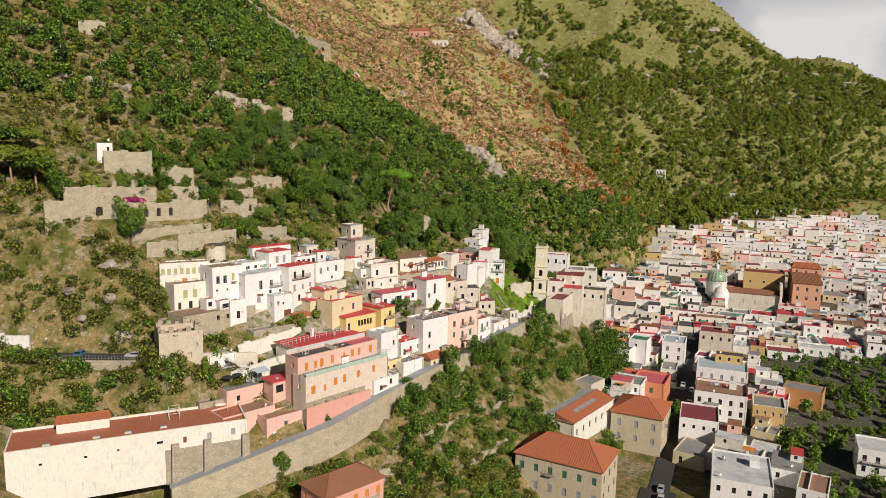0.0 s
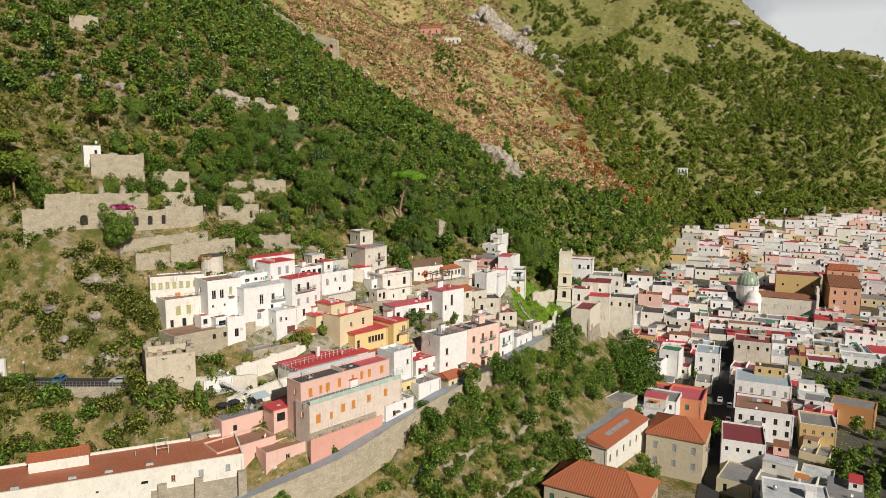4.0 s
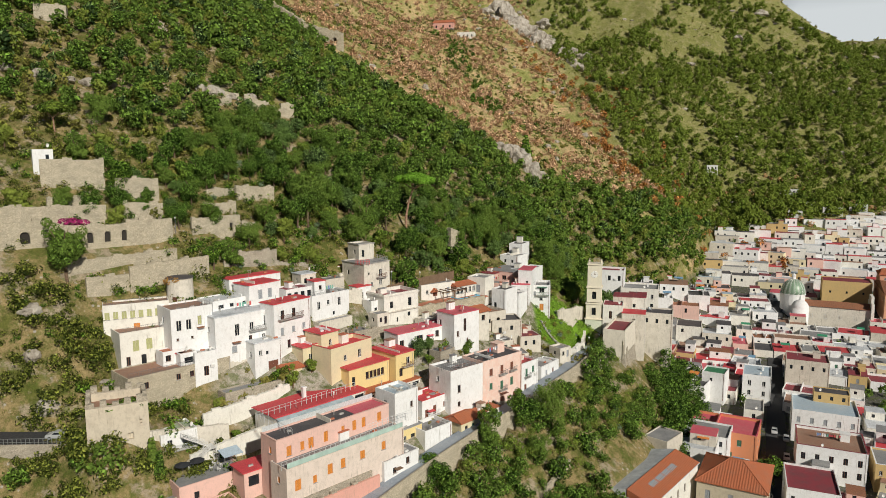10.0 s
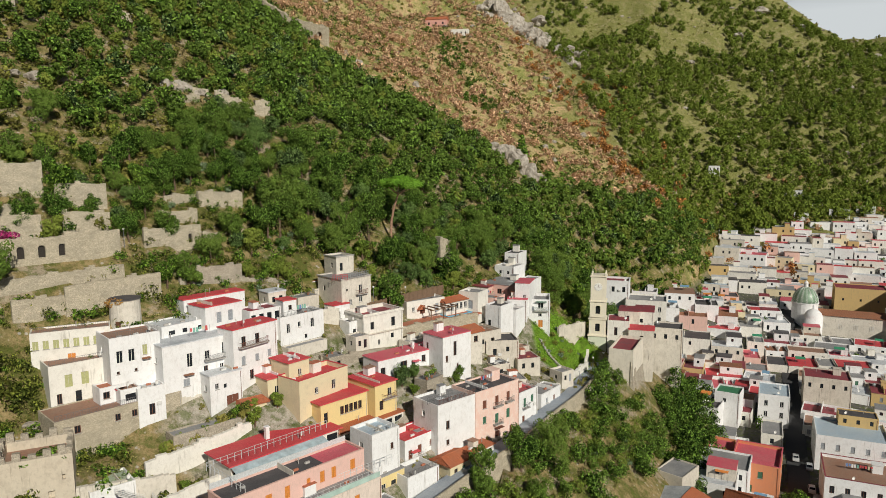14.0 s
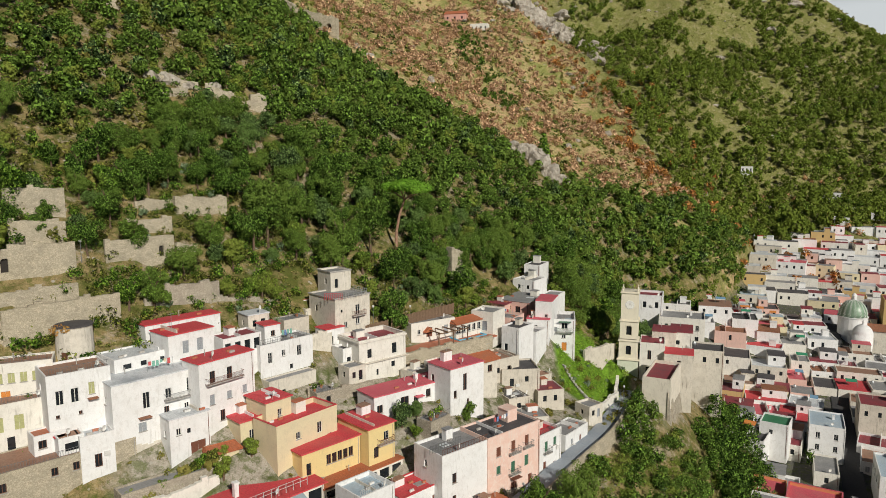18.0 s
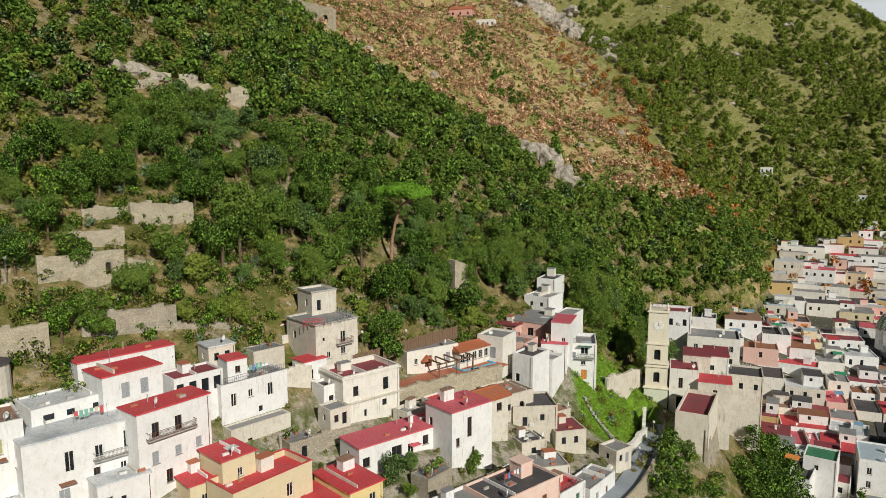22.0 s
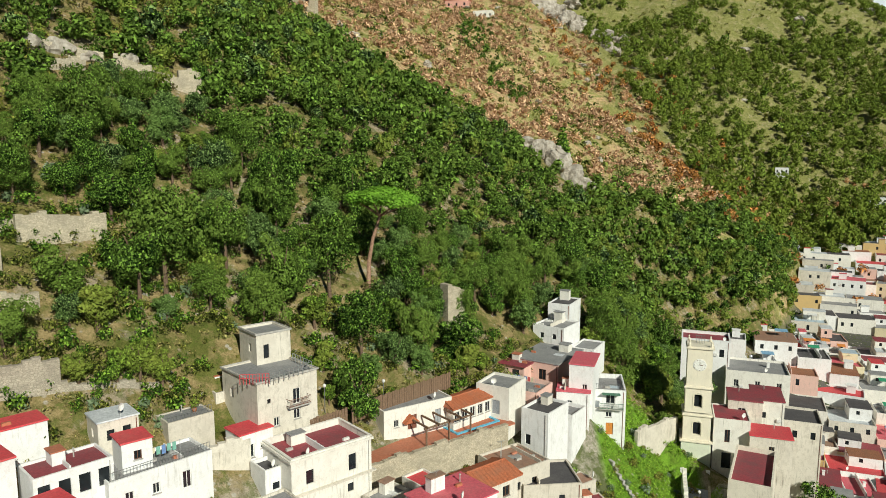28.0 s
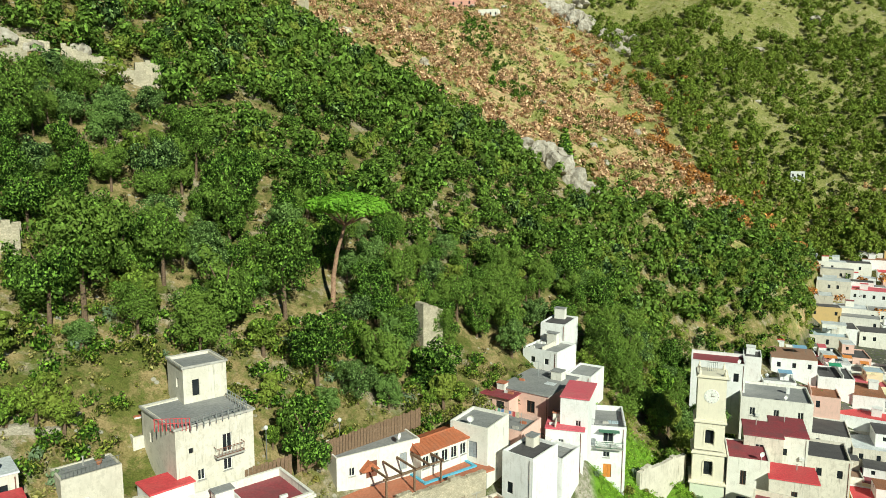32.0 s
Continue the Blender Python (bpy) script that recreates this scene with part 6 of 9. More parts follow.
def infill():
    for al in np.arange(-50, 68, 4.4):
        for ac in np.arange(-45, -5.5, 4.2):
            a, c = al + _ir.uniform(-0.8, 0.8), ac + _ir.uniform(-0.7, 0.7)
            x, y = 0.6 * a + 0.8 * c, 200 + 0.8 * a - 0.6 * c
            w, d, rot = _ir.uniform(3.6, 6.0), _ir.uniform(3.2, 4.6), 52 + _ir.normal() * 5
            if a > 30:
                rot += -30 * (a - 30) / 35
            e, n = math.cos(radians(rot)), math.sin(radians(rot))
            spots = [(x + u * w * e - v * d * n, y + u * w * n + v * d * e) for u in (-0.5, 0, 0.5) for v in (-0.5, 0, 0.5)]
            pool = abs((x + 12) * 0.74 + (y - 238) * 0.67) < 14 and abs((y - 238) * 0.74 - (x + 12) * 0.67) < 6
            grass = x > 10 and y > 236
            if any(covered(p, q, 0.15) for p, q in spots) or pool or grass or (a > 0 and c < -36) or (c < -38 and a < -30) or (x < -57 and y < 173):
                continue
            hi, k = max(float(land(p, q)) for p, q in spots), _ir.uniform()
            if -50 < x < -28 and 172 < y < 194 and c > -24:
                k = 0.6 + 0.4 * k
            old = a > 18
            if k < (0.45 if old else 0.22):
                up = _ir.uniform(1.8, 3.4)
                wall = (OLDGREY, BARE, BARE, CREAM, WHITE)[_ir.integers(5)] if old else (WHITE, WHITE, CREAM, BARE)[_ir.integers(4)]
                roof = (R_DARK, R_GREY, R_BROWN, R_WINE)[_ir.integers(4)] if old else (R_RED, R_GREY, R_WHITE, R_BROWN)[_ir.integers(4)]
                house(("small weathered stone house squeezed between its neighbours" if old else "small plastered annex between the white houses"), x, y, hi + up, rot, w, d, up + 3.5, wall, roof, _ir.choice([0.0, 0.3, 0.5]),
                      [(w * 0.3, 1.0, 0.8, 1.2, "k"), (w * 0.7, 0.9, 0.85, 1.9, "bkrs"[_ir.integers(4)])], [(d * 0.5, 1.1, 0.7, 1.0, "k")], group=V)
            elif k < 0.78:
                up = _ir.uniform(0.25, 0.9)
                t = house("walled terrace with a paved floor between the houses", x, y, hi + up, rot, w, d, up + 3.0, (BARE, CREAM, RUBBLE, WHITE, OLDGREY)[_ir.integers(5)], (R_BROWN, R_GREY, R_TERRA, R_GREY)[_ir.integers(4)], 0.12, [(w * 0.6, 1.0, 0.9, 1.8, "k")] if _ir.uniform() < 0.4 else [], name="terrace", group="terraces of the village")
                if _ir.uniform() < 0.6:
                    front_rail(t, w - 0.2, d, up + 3.0, (M_IRON, M_WHITEIRON)[_ir.integers(2)])
                for _ in range(_ir.integers(0, 4)):
                    u, v = _ir.uniform(-0.4, 0.4) * w, _ir.uniform(-0.3, 0.4) * d
                    potted(x + u * e - v * n, y + u * n + v * e, hi + up - 0.12, _ir.uniform(0.9, 1.6))
            else:
                plant("garden_shrub", SHRUBS if k < 0.9 else BRIGHTS, x, y, "green garden bush growing between the houses", "bush", "garden bushes", 0.9 if k < 0.9 else 0.45)


infill()

# ---- castle tower, bell tower, chapel bastion, pine, ruins ----
def castle_tower():
    t = thing("castle_tower", pose(-68.0, 161.5, -0.3, 0, 0, 30), "square ruined stone tower with a broken battlement and ivy", "tower")
    s, w, d = Shape(), 9.8, 9.0
    faces = sides_of(w, d)
    holes = {"f": [(6.4, 7.2, 18.8, 20.0), (8.3, 8.7, 21.4, 22.2)], "l": [(4.0, 4.6, 18, 19)], "r": [(4, 4.8, 17.6, 18.8)], "b": []}
    for key in "frbl":
        length, turn, to = faces[key]
        facade(s, lambda u, v, q, to=to: (to(u, q)[0] * (1.0 + 0.16 * max(0.0, 16 - v) / 10), to(u, q)[1] * (1.0 + 0.16 * max(0.0, 16 - v) / 10), v - 8.0), length, 25.2, holes[key], 0.7)
        o = 0.8
        a, b = to(0, 0), to(length, 0)
        c, e = to(length - o, o), to(o, o)
        s.quad((*a, 17.2), (*b, 17.2), (*c, 17.2), (*e, 17.2)).quad((*e, 17.2), (*c, 17.2), (*c, 15.8), (*e, 15.8))
    part("wall", s.mesh("wall", plaster("tower_render", (0.60, 0.53, 0.42), (0.30, 0.25, 0.19), 1.0)), t)
    part("roof", Shape().box(-w / 2 + 0.81, w / 2 - 0.81, -d / 2 + 0.81, d / 2 - 0.81, 15.5, 15.8).mesh("roof", R_BROWN), t)
    merlon = Shape().box(-0.55, 0.55, -0.4, 0.4, -0.02, 1.3, 0.05).mesh("merlon", RUBBLE)
    for key in "frbl":
        length, turn, to = faces[key]
        for k in range(int(length / 1.9)):
            u = 0.9 + k * 1.9
            part("merlon", merlon, t, "", Matrix.LocRotScale((*to(u, 0.4), 17.2), Euler((0, 0, radians(turn))), (1, 1, 0.5 + 0.7 * ((k * 7 + len(key) + turn) % 5) / 5)))
    ivy = crown_leaves(_rng, [(2.0, -1.0, 16.0, 2.6, 0.35), (-1.5, -3.2, 16.4, 1.4, 0.5), (3.6, -3.6, 16.6, 1.0, 0.6)], 900, 0.25)
    part("ivy", quads_mesh("ivy", ivy, OAK), t, "dark green ivy")


castle_tower()


def arch_ring(s, w, h, y0, y1, x=0.0, z=0.0, n=8):
    """A round-headed frame round an opening."""
    r = w / 2
    inner = [(-r, 0), (-r, h - r)] + [(-r * math.cos(math.pi * k / n), h - r + r * math.sin(math.pi * k / n)) for k in range(1, n)] + [(r, h - r), (r, 0)]
    outer = [(p * 1.22 if abs(p) else 0, q if q == 0 else (h - r) + (q - h + r) * 1.22 if q > h - r else q) for p, q in inner]
    for (a, b), (c, d), (e, f), (g, i) in zip(inner, inner[1:], outer, outer[1:]):
        s.quad((x + a, y0, z + b), (x + e, y0, z + f), (x + g, y0, z + i), (x + c, y0, z + d))
        s.quad((x + a, y0, z + b), (x + c, y0, z + d), (x + c, y1, z + d), (x + a, y1, z + b))
        s.quad((x + e, y0, z + f), (x + e, y1, z + f), (x + g, y1, z + i), (x + g, y0, z + i))


def arch_plate(w, h, y, x, z, n=8):
    r = w / 2
    pts = [(-r, 0), (r, 0), (r, h - r)] + [(r * math.cos(math.pi * k / n), h - r + r * math.sin(math.pi * k / n)) for k in range(1, n)] + [(-r, h - r)]
    return [(x + a, y, z + b) for a, b in pts]


def bell_tower():
    w = 4.6
    t = thing("bell_tower", pose(31.2, 270.6, -2.0, 0, 0, -12), "slim cream bell tower with a clock and arched openings", "bell tower")
    z = 0.0
    body = plaster("tower_cream", (0.78, 0.72, 0.58), wear=0.3)
    stages = ((0, 8.6, 5.2, MINT, None), (9.0, 13.6, 4.8, body, "arch"), (14.2, 18.8, 4.5, body, "arch"), (19.2, 26.2, 4.3, body, "clock"))
    for z0, z1, ww, m, what in stages:
        s = Shape()
        for key, (length, turn, to) in sides_of(ww, ww).items():
            holes = [(ww / 2 - 0.65, ww / 2 + 0.65, 1.0, 3.4)] if what == "arch" else []
            facade(s, lambda u, v, q, to=to, z0=z0: (*to(u, q), z0 + v), length, z1 - z0, holes, 0.5)
            if what == "arch":
                a = Shape()
                arch_ring(a, 1.5, 2.8, -0.08, 0.3, 0, 0)
                part("arch_surround", a.mesh("arch_surround", body), t, "", pose(*to(ww / 2, 0), z0 + 0.9, 0, 0, turn))
                # no glazing here: the dark plate imitates the belfry's inner shade
                part("opening", Shape().quad(*arch_plate(1.3, 2.5, 0.47, 0, 0)).mesh("opening", M_GLASS), t, "dark arched belfry opening", pose(*to(ww / 2, 0), z0 + 0.95, 0, 0, turn))
        s.quad((-ww / 2, -ww / 2, z1), (ww / 2, -ww / 2, z1), (ww / 2, ww / 2, z1), (-ww / 2, ww / 2, z1))
        part("wall", s.mesh("wall", m), t)
        c = Shape().box(-ww / 2 - 0.28, ww / 2 + 0.28, -ww / 2 - 0.28, ww / 2 + 0.28, z1 + 0.004, z1 + 0.22).box(-ww / 2 - 0.12, ww / 2 + 0.12, -ww / 2 - 0.12, ww / 2 + 0.12, z1 + 0.22, z1 + 0.4)
        part("cornice", c.mesh("cornice", body), t)
    for key in ("f", "l"):
        length, turn, to = sides_of(4.3, 4.3)[key]
        face = part("clock_face", Shape().turned(((1.15, 0), (1.15, 0.06), (1.0, 0.08)), sides=24).mesh("clock_face", plain("clock_white", (0.80, 0.79, 0.74), 0.5)), t, "round white clock dial", pose(*to(2.15, 0), 23.2, 90, 0, turn))
        h = Shape().box(-0.05, 0.05, -0.04, 0.62, 0.085, 0.1).box(-0.04, 0.5, -0.05, 0.05, 0.085, 0.1)
        for k in range(12):
            a = 2 * math.pi * k / 12
            h.box(0.98 * math.sin(a) - 0.05, 0.98 * math.sin(a) + 0.05, 0.98 * math.cos(a) - 0.05, 0.98 * math.cos(a) + 0.05, 0.062, 0.09)
        part("pointers", h.mesh("pointers", M_FRAMEB), face)
    for sx in (-1, 1):
        for sy in (-1, 1):
            part("pinnacle", Shape().turned(((0.22, 0), (0.26, 0.4), (0.1, 0.7), (0.16, 0.9), (0.02, 1.15)), sides=8).mesh("pinnacle", body), t, "", pose(sx * 1.9, sy * 1.9, 26.6))
    cage = Shape()
    for k in range(6):
        cage.tube((-0.7 + k * 0.28, 0.2, 26.5), (-0.7 + k * 0.28, 0.2, 28.2), 0.03, sides=4)
    cage.tube((-0.8, 0.2, 28.1), (0.8, 0.2, 28.1), 0.04, sides=4)
    part("bell_frame", cage.mesh("bell_frame", M_IRON), t)


bell_tower()


def chapel():
    t = thing("chapel_bastion", pose(36.8, 256.0, -8.0, 0, 0, -22), "white bastion with a wine-red roof terrace over a rocky buttress", "chapel")
    s = Shape()
    w, d, h = 6.4, 15.0, 16.2
    for key, (length, turn, to) in sides_of(w, d).items():
        holes = [(2.6, 3.0, 10.0, 10.6)] if key == "f" else []
        facade(s, lambda u, v, q, to=to: (to(u, q)[0] * (1 + 0.05 * max(0, 8 - v) / 8), to(u, q)[1] * (1 + 0.05 * max(0, 8 - v) / 8), v - 6), length, h + 6, holes, 0.4)
        a, b, c, e = to(0, 0), to(length, 0), to(length - 0.3, 0.3), to(0.3, 0.3)
        s.quad((*a, h), (*b, h), (*c, h), (*e, h)).quad((*e, h), (*c, h), (*c, h - 0.8), (*e, h - 0.8))
    part("wall", s.mesh("wall", plaster("bastion_plaster", (0.76, 0.70, 0.59), wear=0.6)), t)
    part("roof", Shape().box(-w / 2 + 0.31, w / 2 - 0.31, -d / 2 + 0.31, d / 2 - 0.31, h - 1.0, h - 0.8).mesh("roof", R_WINE), t)
    # buttress of raw rock down the outer side
    rng = np.random.default_rng(3)
    for k in range(7):
        b = Shape()
        y = -d / 2 + 1.0 + k * 2.1
        x0, x1 = w / 2 - 0.5, w / 2 + 2.6 + rng.uniform(-0.6, 1.0)
        top = h - 2.5 - 1.0 * k * 0.3 + rng.uniform(-1, 1)
        b.quad((x0, y - 1.2, top), (x0, y + 1.2, top), (x1, y + 1.0, -7), (x1, y - 1.0, -7))
        b.quad((x0, y - 1.2, top), (x1, y - 1.0, -7), (x0, y - 1.4, -7))
        b.quad((x0, y + 1.2, top), (x0, y + 1.4, -7), (x1, y + 1.0, -7))
        part("buttress", b.mesh("buttress", RUBBLE), t)


chapel()
house("cream chapel nave with a pointed window", 37.4, 271.0, 11.6, -12, 6.2, 8.0, 14.0, CREAM, R_WINE, 0.2, [(2.4, 2.0, 0.9, 2.4, "b"), (2.4, 6.4, 1.6, 3.0, "k")], name="chapel_nave")
house("plaster chapel house with a wine-red roof", 41.4, 276.0, 13.2, -14, 6.0, 7.0, 14.0, BARE, R_WINE, 0, [(2.4, 1.4, 1.3, 0.8, "w")], name="chapel_house")
house("plaster chapel house end under a red roof", 43.2, 267.0, 9.6, -14, 7.0, 6.0, 12.0, BARE, R_RED, 0, [(3.6, 1.6, 0.9, 1.7, "b")], name="chapel_house")
house("taller chapel rear house with a curved wine roof", 46.6, 279.0, 12.6, -14, 5.6, 9.0, 14.0, CREAM, R_WINE, 0, [(2.0, 2.2, 0.9, 1.2, "k")], name="chapel_house")


def stone_pine(x, y, z):
    t = thing("stone_pine", pose(x, y, z), "tall umbrella pine with a bare pinkish trunk", "tree")
    s = Shape()
    pts = [(0, 0, -3), (0.3, -0.2, 3.4), (1.1, -0.7, 7.2), (2.5, -1.5, 11.2)]
    for a, b, r0, r1 in zip(pts, pts[1:], (0.42, 0.36, 0.3), (0.36, 0.3, 0.24)):
        s.tube(a, b, r0, r1, 8)
    ends = []
    for k in range(7):
        a = 2 * math.pi * k / 7
        e = (3.1 + 4.1 * math.cos(a), -1.9 + 4.1 * math.sin(a), 13.3 + 0.4 * (k % 3))
        s.tube(pts[-1], e, 0.2, 0.07, 5)
        ends.append(e)
    part("trunk", s.mesh("trunk", PINE_BARK), t)
    blobs = [(3.1, -1.9, 14.7, 3.9, 0.42)] + [(e[0] * 1.0, e[1] * 1.0, e[2] + 0.7, 2.3, 0.5) for e in ends]
    part("crown", quads_mesh("crown", crown_leaves(_rng, blobs, 7500, 0.22, 0.6), foliage("stone_pine_needles", (0.05, 0.16, 0.012), (0.22, 0.46, 0.04), (0.22, 0.42, 0.045), contrast=0.5)), t)


stone_pine(-28.5, 259.6, 37.6)

# ---- the lane and its retaining wall ----


def along_lane(n):
    p = np.array(LANE)
    cum = np.r_[0, np.cumsum(np.linalg.norm(np.diff(p, axis=0), axis=1))]
    q = np.linspace(0, cum[-1], n)
    return np.stack([np.interp(q, cum, p[:, k]) for k in range(3)], 1)


def lane():
    c = along_lane(60)
    for _ in range(3):
        c[1:-1] = 0.25 * c[:-2] + 0.5 * c[1:-1] + 0.25 * c[2:]
    d = np.gradient(c[:, :2], axis=0)
    d /= np.linalg.norm(d, axis=1)[:, None]
    nrm = np.stack([d[:, 1], -d[:, 0]], 1)                   # towards the valley
    strip = lambda off, dz: np.c_[c[:, :2] + nrm * off, c[:, 2] + dz]
    def sheet(rows, name, material, label):
        s = Shape()
        for a, b in zip(rows, rows[1:]):
            for k in range(len(c) - 1):
                s.quad(tuple(a[k]), tuple(b[k]), tuple(b[k + 1]), tuple(a[k + 1]))
        return tagged(new(name, s.mesh(name, material)), label, "road" if name == "lane" else "wall", kind="structure")
    m = roofing("lane_paving", (0.30, 0.34, 0.39), (0.42, 0.43, 0.44), 0.85)
    sheet([strip(1.9, 0.05), strip(-2.1, 0.05), strip(-2.1, -3.0)], "lane", m, "narrow grey lane climbing past the houses")
    sheet([strip(2.6, -6.5), strip(2.25, 0.9), strip(1.9, 0.9), strip(1.9, -0.5)], "wall_lane", PALESTONE, "rough stone retaining wall with a low parapet below the lane")


lane()

# ---- the valley town ----
TU, TV = Vector((math.cos(radians(-21)), math.sin(radians(-21)))), Vector((-math.sin(radians(-21)), math.cos(radians(-21))))
T = "houses of the valley town"
TAKEN = []


def town(label, x, y, top, rot, w, d, h, *args, **kw):
    TAKEN.append((x, y, max(w, d) * 0.5))
    kw.setdefault("group", T)
    return house(label, x, y, top, rot, w, d, h, *args, **kw)


STONEY = plaster("stained_stone_front", (0.56, 0.49, 0.37), wear=0.9)
town("old stone palazzo with a hipped red tile roof", 58.4, 214.4, -18.6, -25, 15.4, 17.0, 12.5, STONEY, TILE, 0, [*row(3, 15.4, 2.0, 1.2, 2.2, "s"), *row(3, 15.4, 6.6, 1.2, 2.0, "s")],
     [*row(4, 17.0, 2.0, 1.1, 2.0, "s")], [*row(4, 17.0, 2.0, 1.1, 2.2, "b"), *row(4, 17.0, 6.6, 1.1, 2.0, "b")], tiled=(3.4, 3.0), name="palazzo", balconies=[("r", 6.4, 4.2, 2.2, M_IRON)])
town("long stone house with a hipped red tile roof", 29.0, 175.4, -17.2, -27, 23.0, 15.0, 13.0, STONEY, TILE, 0, [*row(6, 23.0, 2.0, 1.2, 2.0, "g"), *row(6, 23.0, 6.6, 1.2, 2.2, "s")],
     [*row(3, 15, 2.0, 1.2, 2.0, "s")], [*row(3, 15, 2.0, 1.2, 2.0, "b"), *row(3, 15, 6.5, 1.2, 2.0, "b")], tiled=(4.2, 11.0), name="palazzo", balconies=[("f", 9.6, 4.0, 2.4, M_IRON)])
_sk = town("long house with a gabled roof half white, half tiled", 36.6, 207.4, -16.6, -36, 12.0, 27.0, 14.0, CREAM, R_WHITE, 0, [(3, 1.5, 1.0, 2.0, "k"), (7, 1.5, 1.0, 2.0, "k")], [*row(4, 21.0, 2.5, 1.1, 1.9, "s")], [*row(5, 21.0, 2.2, 0.9, 1.8, "b")], over=0.4, name="skylight_house")
_s = Shape().quad((0.1, -13.9, 1.9), (6.3, -13.9, 0.17), (6.3, 13.9, 0.17), (0.1, 13.9, 1.9)).quad((0.1, -13.9, 0.16), (6.3, -13.9, 0.165), (0.1, -13.9, 1.9)).quad((0.1, 13.9, 0.16), (0.1, 13.9, 1.9), (6.3, 13.9, 0.165))
_n = len(_s.v)
for _k in range(87):
    _y = -13.7 + _k * 0.3186
    _s.v += [(0.1, _y, 1.92 + 0.10 * (_k % 2)), (6.3, _y, 0.19 + 0.10 * (_k % 2))]
_s.f += [(_n + 2 * k, _n + 2 * k + 1, _n + 2 * k + 3, _n + 2 * k + 2) for k in range(86)]
part("tiled_slope", _s.mesh("tiled_slope", TILE), _sk, "red clay tile roof slope", pose(0, 0, 14.0))
part("white_slope", Shape().quad((-6.3, -13.9, 0.17), (-0.1, -13.9, 1.9), (-0.1, 13.9, 1.9), (-6.3, 13.9, 0.17)).quad((-0.1, -13.9, 1.9), (-6.3, -13.9, 0.165), (-0.1, -13.9, 0.16)).quad((-0.1, 13.9, 1.9), (-0.1, 13.9, 0.16), (-6.3, 13.9, 0.165)).mesh("white_slope", R_WHITE), _sk, "white-coated roof slope", pose(0, 0, 14.0))
for _k in range(4):
    _y = -7.5 + _k * 3.6
    part("skylight", Shape().quad((2.2, _y, 1.42), (3.6, _y, 1.0), (3.6, _y + 3.2, 1.0), (2.2, _y + 3.2, 1.42)).mesh("skylight", plain("skylight_glass", (0.28, 0.40, 0.46), 0.15, 0, 0.6)), _sk, "blue-grey glazed skylight", pose(0, 0, 14.0))
town("orange house with yellow window frames and pink roof terraces", 70.4, 248.0, -19.4, -25, 11.5, 14.0, 10.0, ORANGEP, R_PINK, 0.8, [(2.4, 2.0, 1.2, 1.8, "g"), (7.0, 2.0, 1.2, 1.8, "g"), (4.6, 6.0, 1.2, 2.0, "g")],
     [*row(3, 14, 2.0, 1.1, 1.8, "g")], [*row(3, 14, 2.0, 1.1, 1.8, "g")], rim=R_PINK, name="orange_house")
town("orange lower wing with a pink terrace", 63.8, 257.5, -20.6, -25, 7.5, 8.0, 8.0, ORANGEP, R_PINK, 0.7, [(3.0, 1.6, 1.0, 1.4, "k")], name="orange_house")
town("small flat-roofed stone hut above the palazzo", 44.0, 227.8, -14.5, -40, 6.6, 9.0, 6.0, OLDGREY, R_GREY, 0.3, [(2, 1.5, 0.8, 1.2, "k")])
town("white house with a wine and grey roof beside the alley", 77.4, 216.4, -20.4, -19, 11.6, 15.0, 10.0, WHITE, R_WINE, 0.5, [*row(4, 11.6, 2.0, 0.8, 1.2, "k")], [*row(3, 15, 2.0, 1.0, 1.8, "b")])
town("large white building with pale flat roofs", 77.5, 182.0, -23.0, -20, 15.0, 20.0, 8.0, WHITE, R_WHITE, 0.4, [*row(4, 15, 1.8, 1.0, 1.6, "k")], [*row(4, 20, 1.8, 1.0, 1.6, "k")], extras="st")
town("white curved house with a planted brown roof garden", 93.0, 240.5, -20.0, -21, 17.0, 15.0, 10.0, WHITE, R_BROWN, 0.8, [*row(5, 17, 2.2, 1.1, 1.9, "b"), *row(5, 17, 5.8, 1.1, 1.9, "b")], [*row(4, 15, 2.2, 1.1, 1.9, "b")], extras="s", rim=R_WINE)
town("white house with a blue-grey roof and ochre attic", 101.5, 263.0, -18.2, -21, 18.0, 16.0, 11.0, WHITE, R_BLUE, 0.6, [*row(5, 18, 2.2, 1.0, 1.7, "s")], [*row(4, 16, 2.0, 1.0, 1.8, "b")])
town("ochre attic storey on a white house", 106.0, 268.5, -15.6, -21, 10.0, 6.0, 5.0, OCHRE, R_DARK, 0.3, [*row(3, 10, 1.0, 0.9, 1.3, "k")])
town("old stone house with a wine-red roof terrace", 113.4, 303.0, -14.6, -21, 14.0, 12.0, 11.0, OLDGREY, R_WINE, 0.5, [*row(4, 14, 2.0, 0.9, 1.5, "k")], [*row(3, 12, 2, 1, 1.7, "b")], extras="s")
town("white house with a pale blue-white roof", 91.4, 291.0, -16.2, -21, 9.0, 13.0, 10.0, WHITE, R_BLUE, 0.4, [*row(2, 9, 2.0, 1.1, 1.8, "w"), *row(2, 9, 5.5, 1.1, 1.8, "w")], [*row(3, 13, 2.0, 1.0, 1.6, "w")], [*row(3, 13, 2.0, 1.0, 1.8, "b")], extras="c")
town("house with a bright green roof terrace", 75.4, 285.6, -14.6, -28, 7.4, 8.0, 8.0, WHITE, R_GREEN, 0.5, [(3, 2, 0.9, 1.3, "k")], [(3, 2, 0.9, 1.3, "k")])
town("ochre house with dark flat roofs", 107.0, 234.0, -22.4, -21, 10.0, 12.0, 8.0, OCHRE, R_GREY, 0.5, [*row(4, 10, 1.8, 0.8, 1.3, "w")], rim=WHITE)
